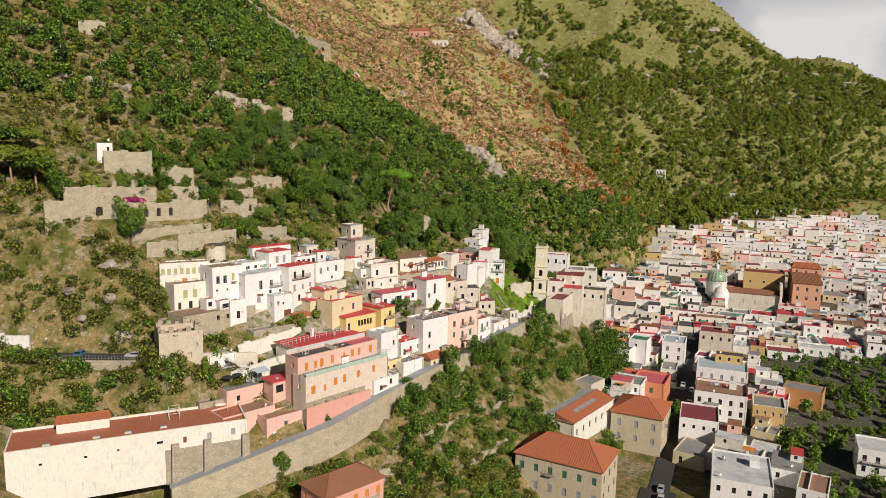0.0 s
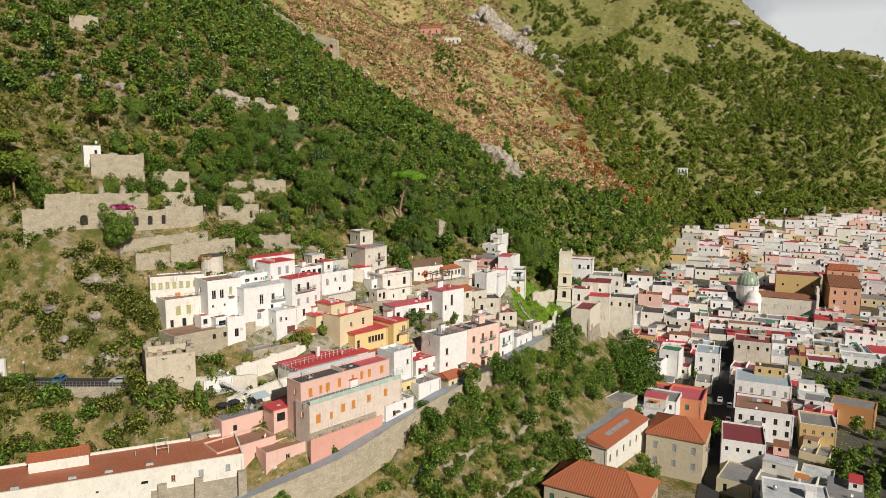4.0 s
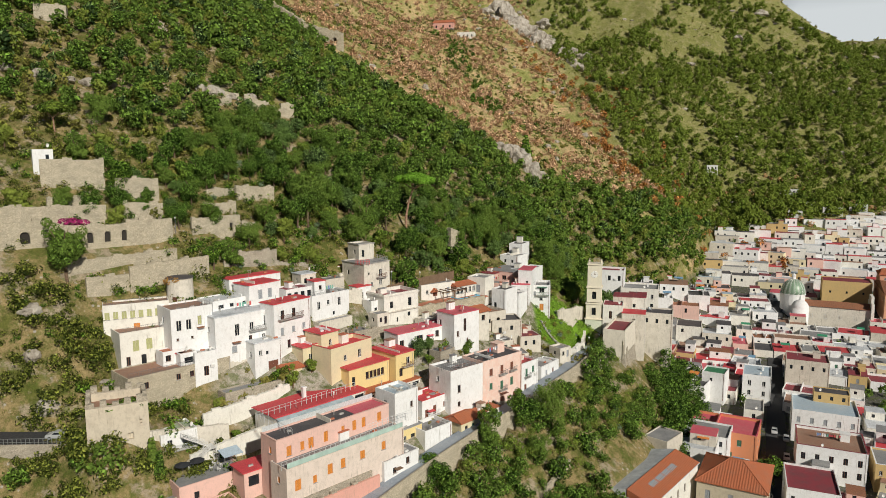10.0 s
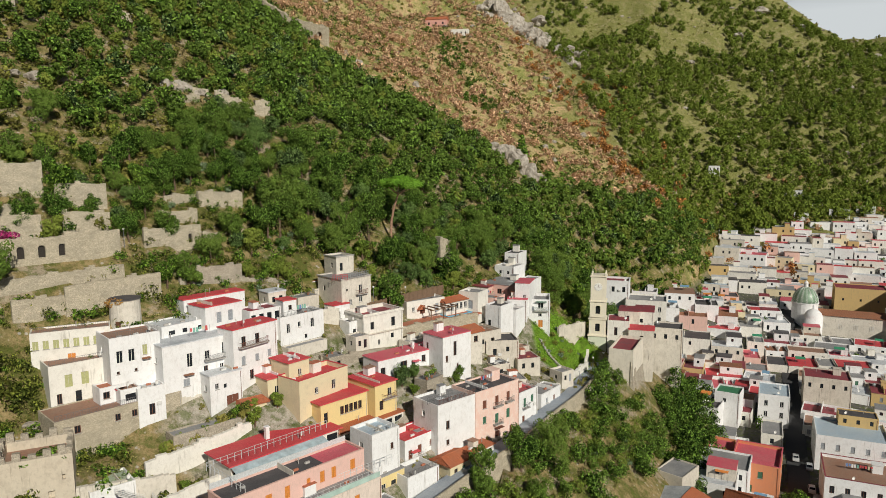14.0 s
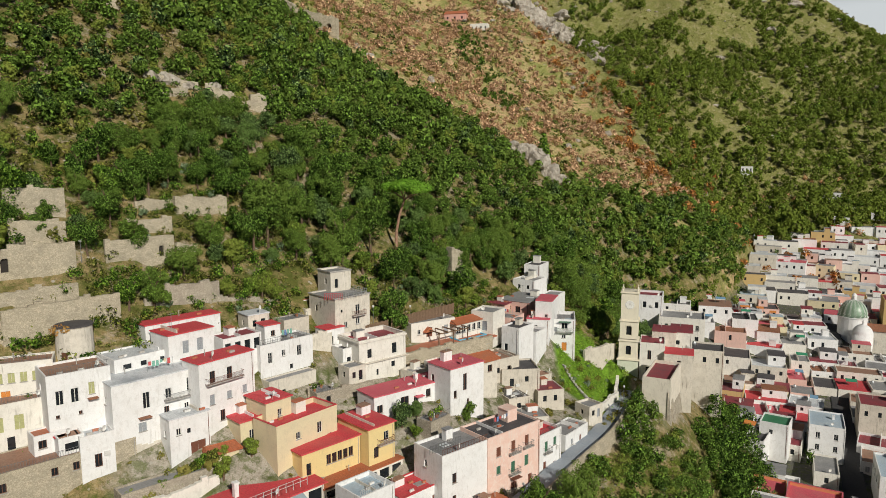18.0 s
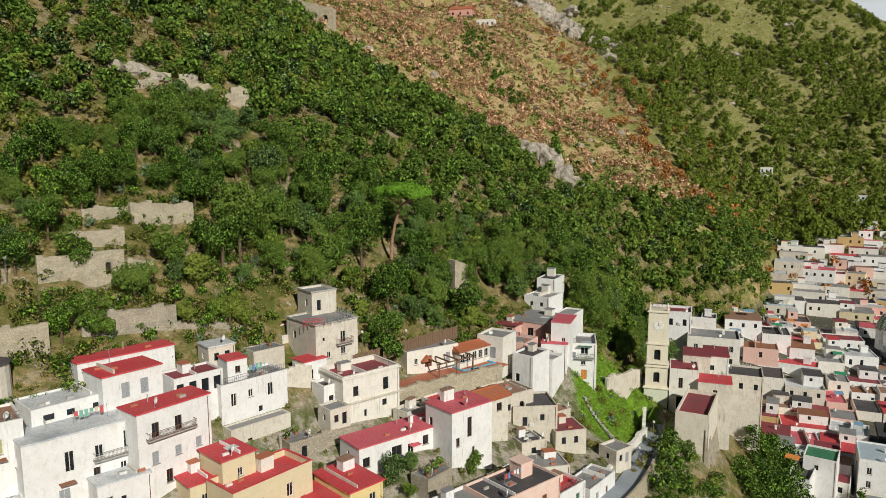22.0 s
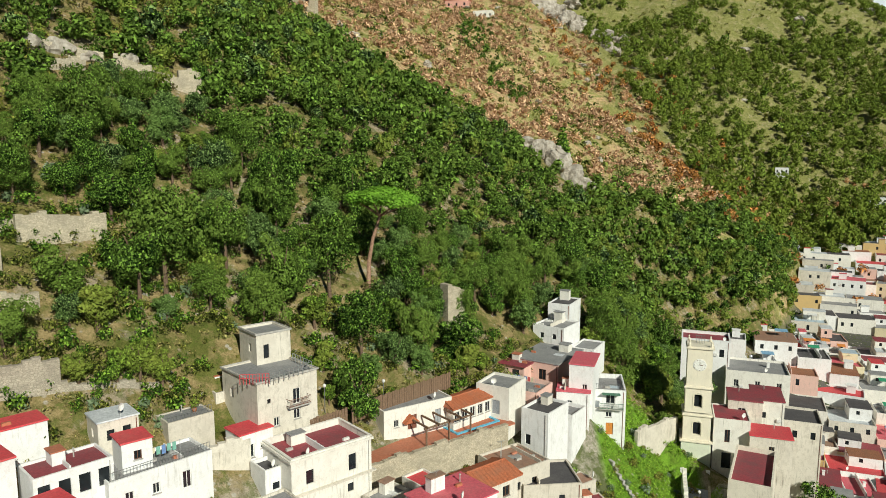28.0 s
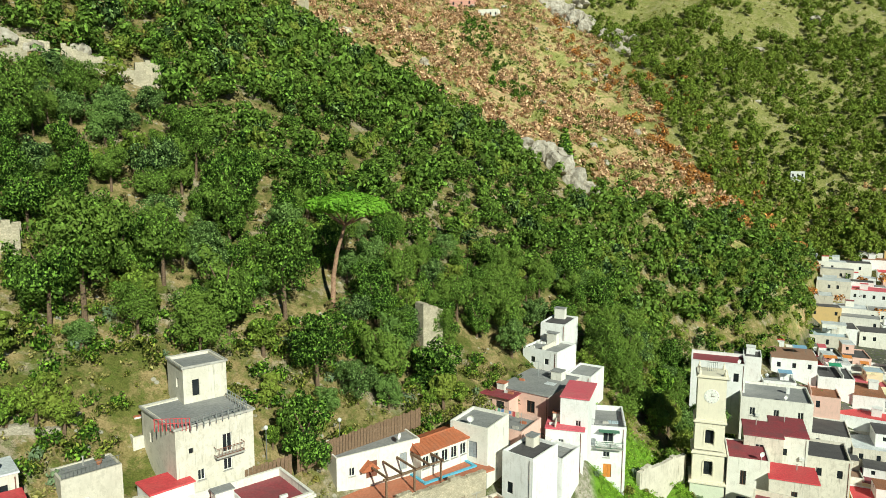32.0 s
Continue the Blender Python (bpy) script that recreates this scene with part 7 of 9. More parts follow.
town("bare orange-brick house among gardens", 126.5, 249.5, -22.0, -33, 13.0, 9.0, 8.0, plaster("raw_orange", (0.56, 0.27, 0.11), wear=0.4), R_GREY, 0.3, [])
town("white villa with balconies among dark trees", 124.0, 200.0, -22.6, -24, 10.0, 12.0, 8.0, WHITE, R_WHITE, 0.5, [*row(3, 10, 1.8, 1.1, 1.9, "b"), *row(3, 10, 5.0, 1.1, 1.9, "k")], balconies=[("f", 5.0, 3.8, 8.0, M_WHITEIRON)])


town("long white building with a wine-red roof terrace behind the bell tower", 42.0, 306.0, 17.0, -14, 10.5, 8.0, 12.0, WHITE, R_WINE, 0.6, [*row(3, 10.5, 2.0, 1.0, 1.8, "k")], [(3.5, 2.0, 0.9, 1.4, "k")], rim=WHITE)
town("cream building with a flat grey roof and a white stair", 52.0, 301.0, 11.6, -14, 13.0, 11.0, 18.0, CREAM, R_GREY, 0.5, [*row(3, 13, 2.0, 1.0, 1.6, "w"), *row(3, 13, 5.4, 1.0, 1.9, "k")], [(3.5, 2.0, 0.9, 1.4, "k")], extras="ac")
town("old plaster house with stained walls beside the chapel", 55.6, 288.0, 5.4, -16, 10.0, 9.0, 16.0, BARE, R_DARK, 0.5, [*row(3, 10, 2.0, 0.9, 1.5, "k")], [(3.5, 2.0, 0.9, 1.4, "k")], extras="t")


def church():
    t = thing("domed_church", pose(142, 386, -24, 0, 0, -21), "white church with a green patterned tiled dome", "church", T)
    TAKEN.extend([(142, 386, 12), (165, 383, 13), (156, 392, 10)])
    part("drum", Shape().turned(((5.4, 0), (5.4, 16.2), (5.7, 16.4), (5.7, 16.8)), sides=20).mesh("drum", WHITE), t)
    dome = plain("majolica", (0.20, 0.30, 0.20), 0.35, 0, 0.5, 0.5, 1.6)
    prof = [(5.4 * math.cos(a), 16.8 + 6.8 * math.sin(a)) for a in (k * math.pi / 2 / 9 for k in range(9))]
    part("dome", Shape().turned(prof + [(0.5, 23.7)], sides=28).mesh("dome", dome, True), t, "green and white tiled dome")
    for k in range(16):
        a = 2 * math.pi * k / 16
        r = Shape()
        for (r0, z0), (r1, z1) in zip(prof, prof[1:]):
            r.tube((r0 * math.cos(a), r0 * math.sin(a), z0), (r1 * math.cos(a + 0.18), r1 * math.sin(a + 0.18), z1), 0.13, 0.13, 4)
        part("rib", r.mesh("rib", M_FRAMEW), t, "pale zigzag tile band")
    part("lantern", Shape().turned(((0.9, 23.4), (0.9, 25.2), (1.1, 25.3), (0.1, 26.4)), sides=10).mesh("lantern", WHITE), t)
    small = [(3.8 * math.cos(a), 11.5 + 4.2 * math.sin(a)) for a in (k * math.pi / 2 / 8 for k in range(8))]
    d = part("small_dome", Shape().turned([(3.8, 0), (3.8, 11.5)] + small + [(0.3, 15.9)], sides=24).mesh("small_dome", WHITE, True), t, "white rendered side dome", pose(3.0, -10.5, 0))
    part("lantern", Shape().turned(((0.5, 15.6), (0.5, 16.8), (0.05, 17.8)), sides=8).mesh("lantern", WHITE), d)
    part("nave", Shape().box(4, 32, -4.5, 6, 0, 12).mesh("nave", BARE), t)
    n = Shape().quad((4, -5, 12), (32, -5, 12), (32, 0.7, 14), (4, 0.7, 14)).quad((32, 6.5, 12), (4, 6.5, 12), (4, 0.7, 14), (32, 0.7, 14)).quad((32, -5, 12), (32, 6.5, 12), (32, 0.7, 14)).quad((4, 6.5, 12), (4, -5, 12), (4, 0.7, 14))
    part("roof", n.mesh("roof", OLDTILE), t)
    for k in range(4):
        part("window", window_meshes(1.4, 2.0, "w")[0], t, "", pose(8 + 6 * k, -4.62, 6.5))
    part("facade_gable", Shape().box(32.01, 33.2, -6, 7.5, 0, 15).box(32.01, 33.2, -3, 4.5, 15, 18).mesh("facade_gable", CREAM), t)


church()
house("large salmon-pink palace church with stone window frames", 196.0, 398.0, -6.5, -21, 14.0, 40.0, 16.0, plaster("salmon_plaster", (0.70, 0.38, 0.25), wear=0.4), OLDTILE, 0, [*row(3, 14, 2.2, 1.2, 2.2, "w"), *row(3, 14, 7.0, 1.2, 2.2, "w")],
      [*row(8, 40, 3.0, 1.2, 2.0, "w")], [*row(8, 40, 2.0, 1.2, 2.0, "w"), *row(8, 40, 6.5, 1.2, 2.4, "w")], tiled=(3.0, 14.0), name="palace_church", group=T)
house("raised tiled attic of the salmon church", 203.0, 412.0, -2.0, -21, 15.0, 12.0, 6.0, plaster("salmon_plaster", (0.7, 0.38, 0.25)), TILE, 0, [*row(3, 15, 1.4, 1.0, 1.4, "w")], tiled=(2.4, 12.0), name="palace_church", group=T)
house("tall ochre convent wall behind the churches", 180.0, 414.0, -5.5, -21, 22.0, 14.0, 16.0, OCHRE, R_WINE, 0.4, [*row(3, 22, 5.0, 0.9, 1.2, "k")], name="convent", group=T)
TAKEN.extend([(196, 398, 15), (190, 384, 12), (203, 412, 14), (180, 414, 14), (204, 420, 12)])

_tr = np.random.default_rng(21)
WALLS = [WHITE] * 17 + [CREAM] * 7 + [BARE] * 2 + [PALEYEL, PALEPINK, OCHRE, OLDGREY, OLDGREY]
WNAMES = {"white_plaster": "white", "cream_plaster": "cream", "bare_plaster": "bare plaster", "pale_yellow_plaster": "pale yellow", "pale_pink_plaster": "pale pink", "ochre_plaster": "ochre", "grey_render": "grey rendered"}
ROOFS = [R_GREY] * 8 + [R_DARK] * 3 + [R_RED] * 4 + [R_WINE] * 4 + [R_PINK] * 3 + [R_WHITE] * 8 + [R_BROWN] * 3 + [R_BLUE] + [OLDTILE]
RNAMES = {"grey_roof_felt": "grey flat roof", "dark_roof_felt": "dark felted roof", "red_roof_paint": "red-painted flat roof", "wine_roof_paint": "wine-red roof terrace", "pink_roof_paint": "faded pink roof", "white_roof_coat": "white-coated flat roof", "brown_terrace_tiles": "brown tiled roof terrace", "pale_blue_roof": "pale blue roof", "old_clay_tiles": "low tiled roof"}


def free(x, y, r):
    return all((x - a) ** 2 + (y - b) ** 2 > (r + c) ** 2 * 0.72 for a, b, c in TAKEN)


def garden(x, y):
    """The dark gardens and orchards between the houses."""
    return (118 < x < 190 and 190 < y < 300 and (x - 118) * 0.6 + 215 < y + 40 and x - 118 > (y - 250) * 0.2) or (x > 100 and y < 225)


AWNING = [plain(n, c, 0.8) for n, c in (("green_awning", (0.05, 0.30, 0.16)), ("white_awning", (0.72, 0.72, 0.70)), ("blue_awning", (0.20, 0.36, 0.52)), ("orange_awning", (0.66, 0.24, 0.06)))]


def roof_rooms(t, w, d, h, wall):
    """What stands on a town roof: a set-back upper room, terrace walls, an awning, clutter."""
    k = _tr.uniform()
    if k < 0.45 and min(w, d) > 6:
        a, b, z = w * _tr.uniform(0.35, 0.6), d * _tr.uniform(0.35, 0.6), _tr.uniform(2.2, 2.9)
        x, y = _tr.choice([-1, 1]) * (w - a) / 2 * 0.9, (d - b) / 2 * 0.9
        s = Shape()
        for key, (length, turn, to) in sides_of(a, b).items():
            holes = [(length * 0.3, length * 0.3 + 0.9, 0.9, 2.0)] if key in "fl" and length > 2.4 else []
            facade(s, lambda u, v, q, to=to: (to(u, q)[0] + x, to(u, q)[1] + y, h - 0.8 + v), length, z + 0.8, [(p, q, r + 0.8, e + 0.8) for p, q, r, e in holes])
            for p, q, r, e in holes:
                part("window", window_meshes(0.9, 1.1, "k")[1], t, "", pose(to((p + q) / 2, 0.1)[0] + x, to((p + q) / 2, 0.1)[1] + y, h + r, 0, 0, turn))
        part("upper_room", s.mesh("upper_room", wall if _tr.uniform() < 0.6 else WALLS[_tr.integers(len(WALLS))]), t)
        part("upper_roof", Shape().box(x - a / 2 - 0.12, x + a / 2 + 0.12, y - b / 2 - 0.12, y + b / 2 + 0.12, h + z + 0.003, h + z + 0.16, 0.03).mesh("upper_roof", ROOFS[_tr.integers(len(ROOFS))]), t)
    if _tr.uniform() < 0.4:
        u = _tr.uniform(-0.25, 0.25) * w
        part("terrace_wall", Shape().box(u, u + 0.2, -d / 2 + 0.25, d / 2 - 0.25, h - 0.6, h + _tr.uniform(0.4, 1.2)).mesh("terrace_wall", wall), t)
    if _tr.uniform() < 0.22:
        u, v, a = _tr.uniform(-0.25, 0.15) * w, _tr.uniform(-0.35, 0.0) * d, _tr.uniform(2.2, 3.8)
        part("awning", Shape().quad((u, v, h + 1.9), (u + a, v, h + 1.9), (u + a, v + 2.4, h + 2.3), (u, v + 2.4, h + 2.3)).quad((u, v, h + 1.87), (u, v + 2.4, h + 2.27), (u + a, v + 2.4, h + 2.27), (u + a, v, h + 1.87)).mesh("awning", AWNING[_tr.integers(4)]), t, "cloth awning over the roof terrace")
        part("awning_frame", Shape().box(u, u + 0.06, v, v + 0.06, h - 0.6, h + 1.87).box(u + a - 0.06, u + a, v, v + 0.06, h - 0.6, h + 1.87).box(u, u + 0.06, v + 2.34, v + 2.4, h - 0.6, h + 2.25).box(u + a - 0.06, u + a, v + 2.34, v + 2.4, h - 0.6, h + 2.25).mesh("awning_frame", M_IRON), t)


_count, _far = 0, Shape()
_farcells = []
_v = 196.0
while _v < 690:
    _dv = _tr.uniform(8.5, 13.0) if _v > 330 else _tr.uniform(9, 13)
    _u = -75.0
    _gap = _tr.uniform() < 0.06
    while _u < 330:
        _du = _tr.uniform(6.0, 14.5)
        _c, _u2 = _u + _du / 2, _u + _du
        if _v < 345 and (_u < -10.5 < _u2 or _u < -15.5 < _u2):
            _u = -10.2
            continue
        _p = TU * (_c) + TV * (_v + _dv / 2)
        x, y = _p.x, _p.y
        _u = _u2 + (2.5 if _tr.uniform() < 0.14 else 0.12)
        if y < 178 or x > 90 + 0.62 * y + 60 or (_gap and _tr.uniform() < 0.6):
            continue
        g = float(land(x, y))
        flo = -31 + 0.06 * max(0, y - 220) + 0.20 * max(0, y - 430) - 0.17 * max(0, y - 640)
        slope = 44 < x < 165 and y < float(wood_low(x)) - 9 and x > 50 + 0.45 * max(0, 300 - y)
        if (g > flo + 5.5 + 0.02 * (y - 250) and not slope) or y > 505 + 0.50 * (x - 128) or not free(x, y, 4.5) or garden(x, y):
            continue
        h = _tr.choice([3.6, 4.4, 5.0, 5.6, 6.2, 6.8, 7.4, 8.4]) * (0.8 if y > 430 else 0.6 if slope else 1.0)
        wall, roof = WALLS[_tr.integers(len(WALLS))], ROOFS[_tr.integers(len(ROOFS))]
        w, d, rot = _du - 0.15, _dv * _tr.uniform(0.92, 1.04), -21 + _tr.normal() * 3.5 + 9 * math.sin(0.021 * x) * math.sin(0.017 * y + 1.0)
        if y < 430 and _count < 290:
            nw, nl = max(1, int(w / 3.4)), max(1, int(d / 3.6))
            st = "kbwskg"[_tr.integers(6)] if y < 330 else "k"
            front = [o for f in range(int(h / 3.2)) for o in row(nw, w, 1.3 + 3.2 * f, 1.0, 1.5 if _tr.uniform() < 0.7 else 2.0, st) if _tr.uniform() < 0.75]
            left = [o for f in range(int(h / 3.2)) for o in row(nl, d, 1.3 + 3.2 * f, 0.9, 1.5, st) if _tr.uniform() < 0.45]
            ob = house(f"{WNAMES[wall.name]} town house with a {RNAMES[roof.name]}", x, y, g + h, rot, w, d, h + (4.0 if slope else 0.0), wall, roof, _tr.choice([0.35, 0.5, 0.8, 0.0]), front, left, group=T, name="town_house",
                       extras="".join(c for c, q in (("s", 0.3), ("a", 0.35), ("c", 0.3), ("t", 0.18)) if _tr.uniform() < q))
            roof_rooms(ob, w, d, h + (4.0 if slope else 0.0), wall)
            _count += 1
        else:
            _farcells.append((x, y, g, rot, w, d, h, wall, roof))
    _v += _dv + (3.5 if _tr.uniform() < 0.22 else 0.1)


def far_town():
    """The far end of the town: some hundreds of houses too small to tell apart, with their openings."""
    by = {}
    for x, y, g, rot, w, d, h, wall, roof in _farcells:
        m = pose(x, y, g, 0, 0, rot)
        def put(mat, s):
            o = by.setdefault(mat.name, (mat, Shape()))[1]
            n = len(o.v)
            o.v += [tuple(m @ Vector(p)) for p in s.v]
            o.f += [tuple(n + i for i in f) for f in s.f]
        s = Shape()
        for key, (length, turn, to) in sides_of(w, d).items():
            k = max(1, int(length / 3.2))
            holes = [] if key in "rb" else [(u - 0.5, u + 0.5, h - 2.8 - 3.1 * f + 3, h - 1.3 - 3.1 * f + 3) for f in range(int(h / 3.2)) for u in ((i + 0.5) * length / k for i in range(k)) if _tr.uniform() < 0.6]
            facade(s, lambda u, v, q, to=to: (*to(u, q), v - 3), length, h + 3, holes, 0.2)
            for a, b, c, e in holes:
                put(M_GLASS, Shape().quad(*((*to(u, 0.15), v - 3) for u, v in ((a, c), (b, c), (b, e), (a, e)))))
        put(wall, s)
        e = _tr.uniform(0.0, 0.25)
        put(roof, Shape().box(-w / 2 + e, w / 2 - e, -d / 2 + e, d / 2 - e, h - 0.3, h + 0.05))
        put(wall, Shape().box(-w / 2, w / 2, -d / 2, -d / 2 + 0.2, h, h + 0.4))
        put(wall, Shape().box(-w / 2, -w / 2 + 0.2, -d / 2, d / 2, h, h + 0.38))
        if _tr.uniform() < 0.35:
            a, b = _tr.uniform(-0.25, 0.25) * w, _tr.uniform(-0.2, 0.3) * d
            put(wall, Shape().box(a - 1.5, a + 1.5, b - 1.3, b + 1.3, h, h + 2.4))
            put(ROOFS[_tr.integers(len(ROOFS))], Shape().box(a - 1.6, a + 1.6, b - 1.4, b + 1.4, h + 2.4, h + 2.5))
    t = tagged(new("far_town"), "crowded far quarter of white and red-roofed flat houses", "houses", kind="stuff")
    for mat, s in by.values():
        p = part("houses", s.mesh("houses", mat), t)
        p["kind"] = "stuff"


far_town()

# ---- the foreground terrace building and the pink house below the lane ----
_f = town("long white-walled building with a red-tiled roof deck", -70.0, 141.1, 0.6, 27, 46.0, 12.0, 9.0, CREAM, R_TERRA, 0.45, [(6, 3.2, 0.6, 0.5, "k"), (14, 3.0, 0.6, 0.5, "k"), (20, 2.6, 0.5, 0.4, "k"), (28, 2.2, 1.2, 0.6, "k"), (33, 2.0, 0.7, 1.2, "r"), (38, 1.8, 0.9, 1.4, "s"), (43, 1.6, 0.9, 1.3, "s"), (31, 5.2, 1.0, 0.7, "k"), (41, 5.0, 0.8, 1.2, "s")], rim=CREAM, name="terrace_building", group="")
part("roof_hut", Shape().box(-14.5, -4.5, 1.5, 5.0, -0.5, 2.2).mesh("roof_hut", CREAM), _f, "", pose(0, 0, 8.6))
part("hut_roof", hip_roof(10.0, 3.5, 0.8, 0.3, 10.0, TILE), _f, "red tile roof of the deck hut", pose(-9.5, 3.25, 10.85))
_g = Shape()
for _a in (-1.1, 1.1):
    for _b in (-0.9, 0.9):
        _g.tube((_a, _b, 0), (_a, _b, 2.6), 0.06, sides=4)
for _z in (1.3, 2.55):
    _g.tube((-1.1, -0.9, _z), (1.1, -0.9, _z), 0.05, sides=4).tube((1.1, -0.9, _z), (1.1, 0.9, _z), 0.05, sides=4).tube((1.1, 0.9, _z), (-1.1, 0.9, _z), 0.05, sides=4).tube((-1.1, 0.9, _z), (-1.1, -0.9, _z), 0.05, sides=4)
part("stair_cage", _g.mesh("stair_cage", M_WHITEIRON), _f, "white glazed stair cage", pose(8.5, 2.0, 8.55))
for _k in (-16.0, -7.0, -1.0, 6.0):
    part("roof_light", Shape().box(-0.7, 0.7, -0.4, 0.4, 0, 0.45, 0.08).mesh("roof_light", M_STEEL), _f, "", pose(_k, -3.2 + 0.05 * _k, 8.55))
town("pink house with a hipped brown-red tile roof below the lane", -24.2, 139.4, -9.5, 46, 15.0, 9.0, 9.0, PINKP, OLDTILE, 0, [*row(5, 15, 1.4, 1.0, 2.0, "o")], [*row(3, 9, 1.4, 0.9, 1.4, "o")], tiled=(2.6, 7.0), balconies=[("f", 7.5, 3.5, 12.0, M_WHITEIRON)], name="pink_house", group="")
part("stone_base", Shape().box(6.0, 23.0, -6.31, -5.95, -3.0, 4.6).mesh("stone_base", RUBBLE), _f, "rough stone base at the building's end")
for _x in (8.0, 14.5, 22.5):
    part("buttress", Shape().box(-0.9, 0.9, -1.3, 0, -3, 6.0, 0.15).mesh("buttress", RUBBLE), _f, "stone buttress", pose(_x, -6.25, 0))

# ---- walls, ruins and rocks of the hillside ----
def stone_wall(x0, y0, x1, y1, high, label, drop=4.5, thick=0.7, arches=(), level=None, material=None, name="stone_wall", z0=None, z1=None):
    """A wall of rubble between two places. Its top runs from z0 to z1, or follows the ground. arches: (share along, width, height, sill below top)."""
    length = math.hypot(x1 - x0, y1 - y0)
    a, b = (float(land(x0, y0)) + high if z0 is None else z0), (float(land(x1, y1)) + high if z1 is None else z1)
    if name != "ridge_wall":
        a, b = max(a, float(land(x0, y0)) + 0.9), max(b, float(land(x1, y1)) + 0.9)
    rot = math.degrees(math.atan2(y1 - y0, x1 - x0))
    base = min(a, b) - high - drop
    t = thing(name, pose(x0, y0, base, 0, 0, rot), label, "wall")
    s, rng = Shape(), np.random.default_rng(int(abs(x0 * 7 + y0 * 13)))
    holes = [(f * length - w / 2, f * length + w / 2, min(a, b) - base - sill - h, min(a, b) - base - sill) for f, w, h, sill in arches]
    low = min(a, b) - base
    facade(s, lambda u, v, q: (u, q, v), length, low, holes, thick * 0.7)
    s.quad((length, thick, 0), (0, thick, 0), (0, thick, low), (length, thick, low)).quad((0, thick, 0), (0, 0, 0), (0, 0, low), (0, thick, low)).quad((length, 0, 0), (length, thick, 0), (length, thick, low), (length, 0, low))
    part("masonry", s.mesh("masonry", material or PALESTONE), t)
    c, n = Shape(), max(2, int(length / 0.9))
    for k in range(n):
        u0, u1 = length * k / n, length * (k + 1) / n
        top = low + (a + (b - a) * (k + 0.5) / n - min(a, b)) + rng.uniform(0.03, 0.25) + (0.55 * max(0.0, math.sin(0.9 * u0 + x0)) ** 3 if name != "retaining_wall" else 0.0)
        c.box(u0, u1 + 0.001, 0.004, thick - 0.004, low - 0.02, top)
        if name == "arcaded_ruin":
            part("capping_stone", Shape().box(u0, u1 - 0.02, 0.004, thick - 0.004, low - 0.02, top, 0.03).mesh("capping_stone", PALESTONE), t)
    if name != "arcaded_ruin":
        part("capping", c.mesh("capping", material or PALESTONE), t)
    for u0, u1, v0, v1 in holes:
        r = Shape()
        arch_ring(r, (u1 - u0) * 1.02, (v1 - v0) * 1.05, -0.05, 0.25, (u0 + u1) / 2, v0)
        part("arch", r.mesh("arch", PALESTONE), t)
        # near-black plate stands in for the shade behind the arch
        part("opening", Shape().quad(*arch_plate(u1 - u0, v1 - v0, thick * 0.66, (u0 + u1) / 2, v0)).mesh("opening", plain("arch_shade", (0.035, 0.03, 0.025), 0.9)), t, "dark boarded opening")
    return t


stone_wall(-93.0, 185.6, -78.6, 200.6, 6.5, "ruined stone wall with a row of round-arched windows", arches=[(0.16 + 0.17 * k, 1.25, 2.3, 1.1) for k in range(5)], z0=44.6, z1=44.0, name="arcaded_ruin")
stone_wall(-106.0, 172.5, -93.2, 185.4, 6.0, "high ruined stone wall with a blocked arch", arches=[(0.72, 1.8, 2.4, 1.6)], z0=45.5, z1=46.0, name="ruined_wall")
stone_wall(-103.0, 181.0, -88.0, 197.0, 3.0, "stone terrace wall behind the arcaded ruin", z0=48.6, z1=48.4)
stone_wall(-98.0, 191.5, -91.5, 199.5, 2.5, "square ruined garden wall", z0=50.2, z1=49.8)
stone_wall(-103.5, 198.0, -93.0, 206.0, 2.5, "stone terrace wall below the white hut", z0=58.4, z1=58.2)
stone_wall(-86.0, 200.5, -79.5, 206.5, 3.5, "stone terrace wall beside young trees", z0=48.6, z1=48.0)
stone_wall(-88.5, 182.4, -73.4, 199.6, 3.0, "long rubble terrace wall above the village", z0=37.6, z1=38.2)
stone_wall(-84.0, 181.0, -72.6, 193.6, 4.0, "rubble garden wall with a small doorway", arches=[(0.62, 1.0, 1.9, 1.4)], z0=34.6, z1=34.0)
stone_wall(-73.4, 208.2, -65.2, 218.0, 4.0, "pale stone terrace wall with a niche", arches=[(0.8, 0.9, 2.0, 1.6)], z0=44.2, z1=44.4)
stone_wall(-64.9, 218.4, -62.6, 222.4, 3.0, "stepped end of a stone terrace wall", z0=42.8, z1=41.4)
stone_wall(-74.0, 217.0, -68.2, 223.6, 2.5, "upper stone terrace wall under the oaks", z0=47.0, z1=47.2)
stone_wall(-76.0, 224.0, -70.5, 231.0, 2.2, "crumbling stone terrace wall on the slope", z0=50.4, z1=50.4)
stone_wall(-69.0, 232.0, -63.5, 239.5, 2.2, "crumbling pale terrace wall among trees", z0=50.2, z1=50.0)
stone_wall(-64.5, 204.5, -55.0, 214.5, 1.6, "low stone wall of an orchard terrace", z0=36.4, z1=36.0, material=RUBBLE)
stone_wall(-58.0, 212.0, -47.0, 221.6, 1.2, "low stone wall behind the red-roofed houses", z0=33.0, z1=31.0, material=RUBBLE)
stone_wall(-43.0, 213.0, -34.6, 219.0, 2.5, "plastered wall climbing beside the path", z0=22.5, z1=25.4, material=BARE)
stone_wall(-60.0, 180.6, -42.0, 200.0, 3.0, "plastered retaining wall below the white houses", z0=13.8, z1=17.2, material=BARE)
stone_wall(-57.0, 172.0, -44.0, 186.0, 1.4, "pillared garden wall along the footpath", z0=9.6, z1=11.4, material=CREAM)
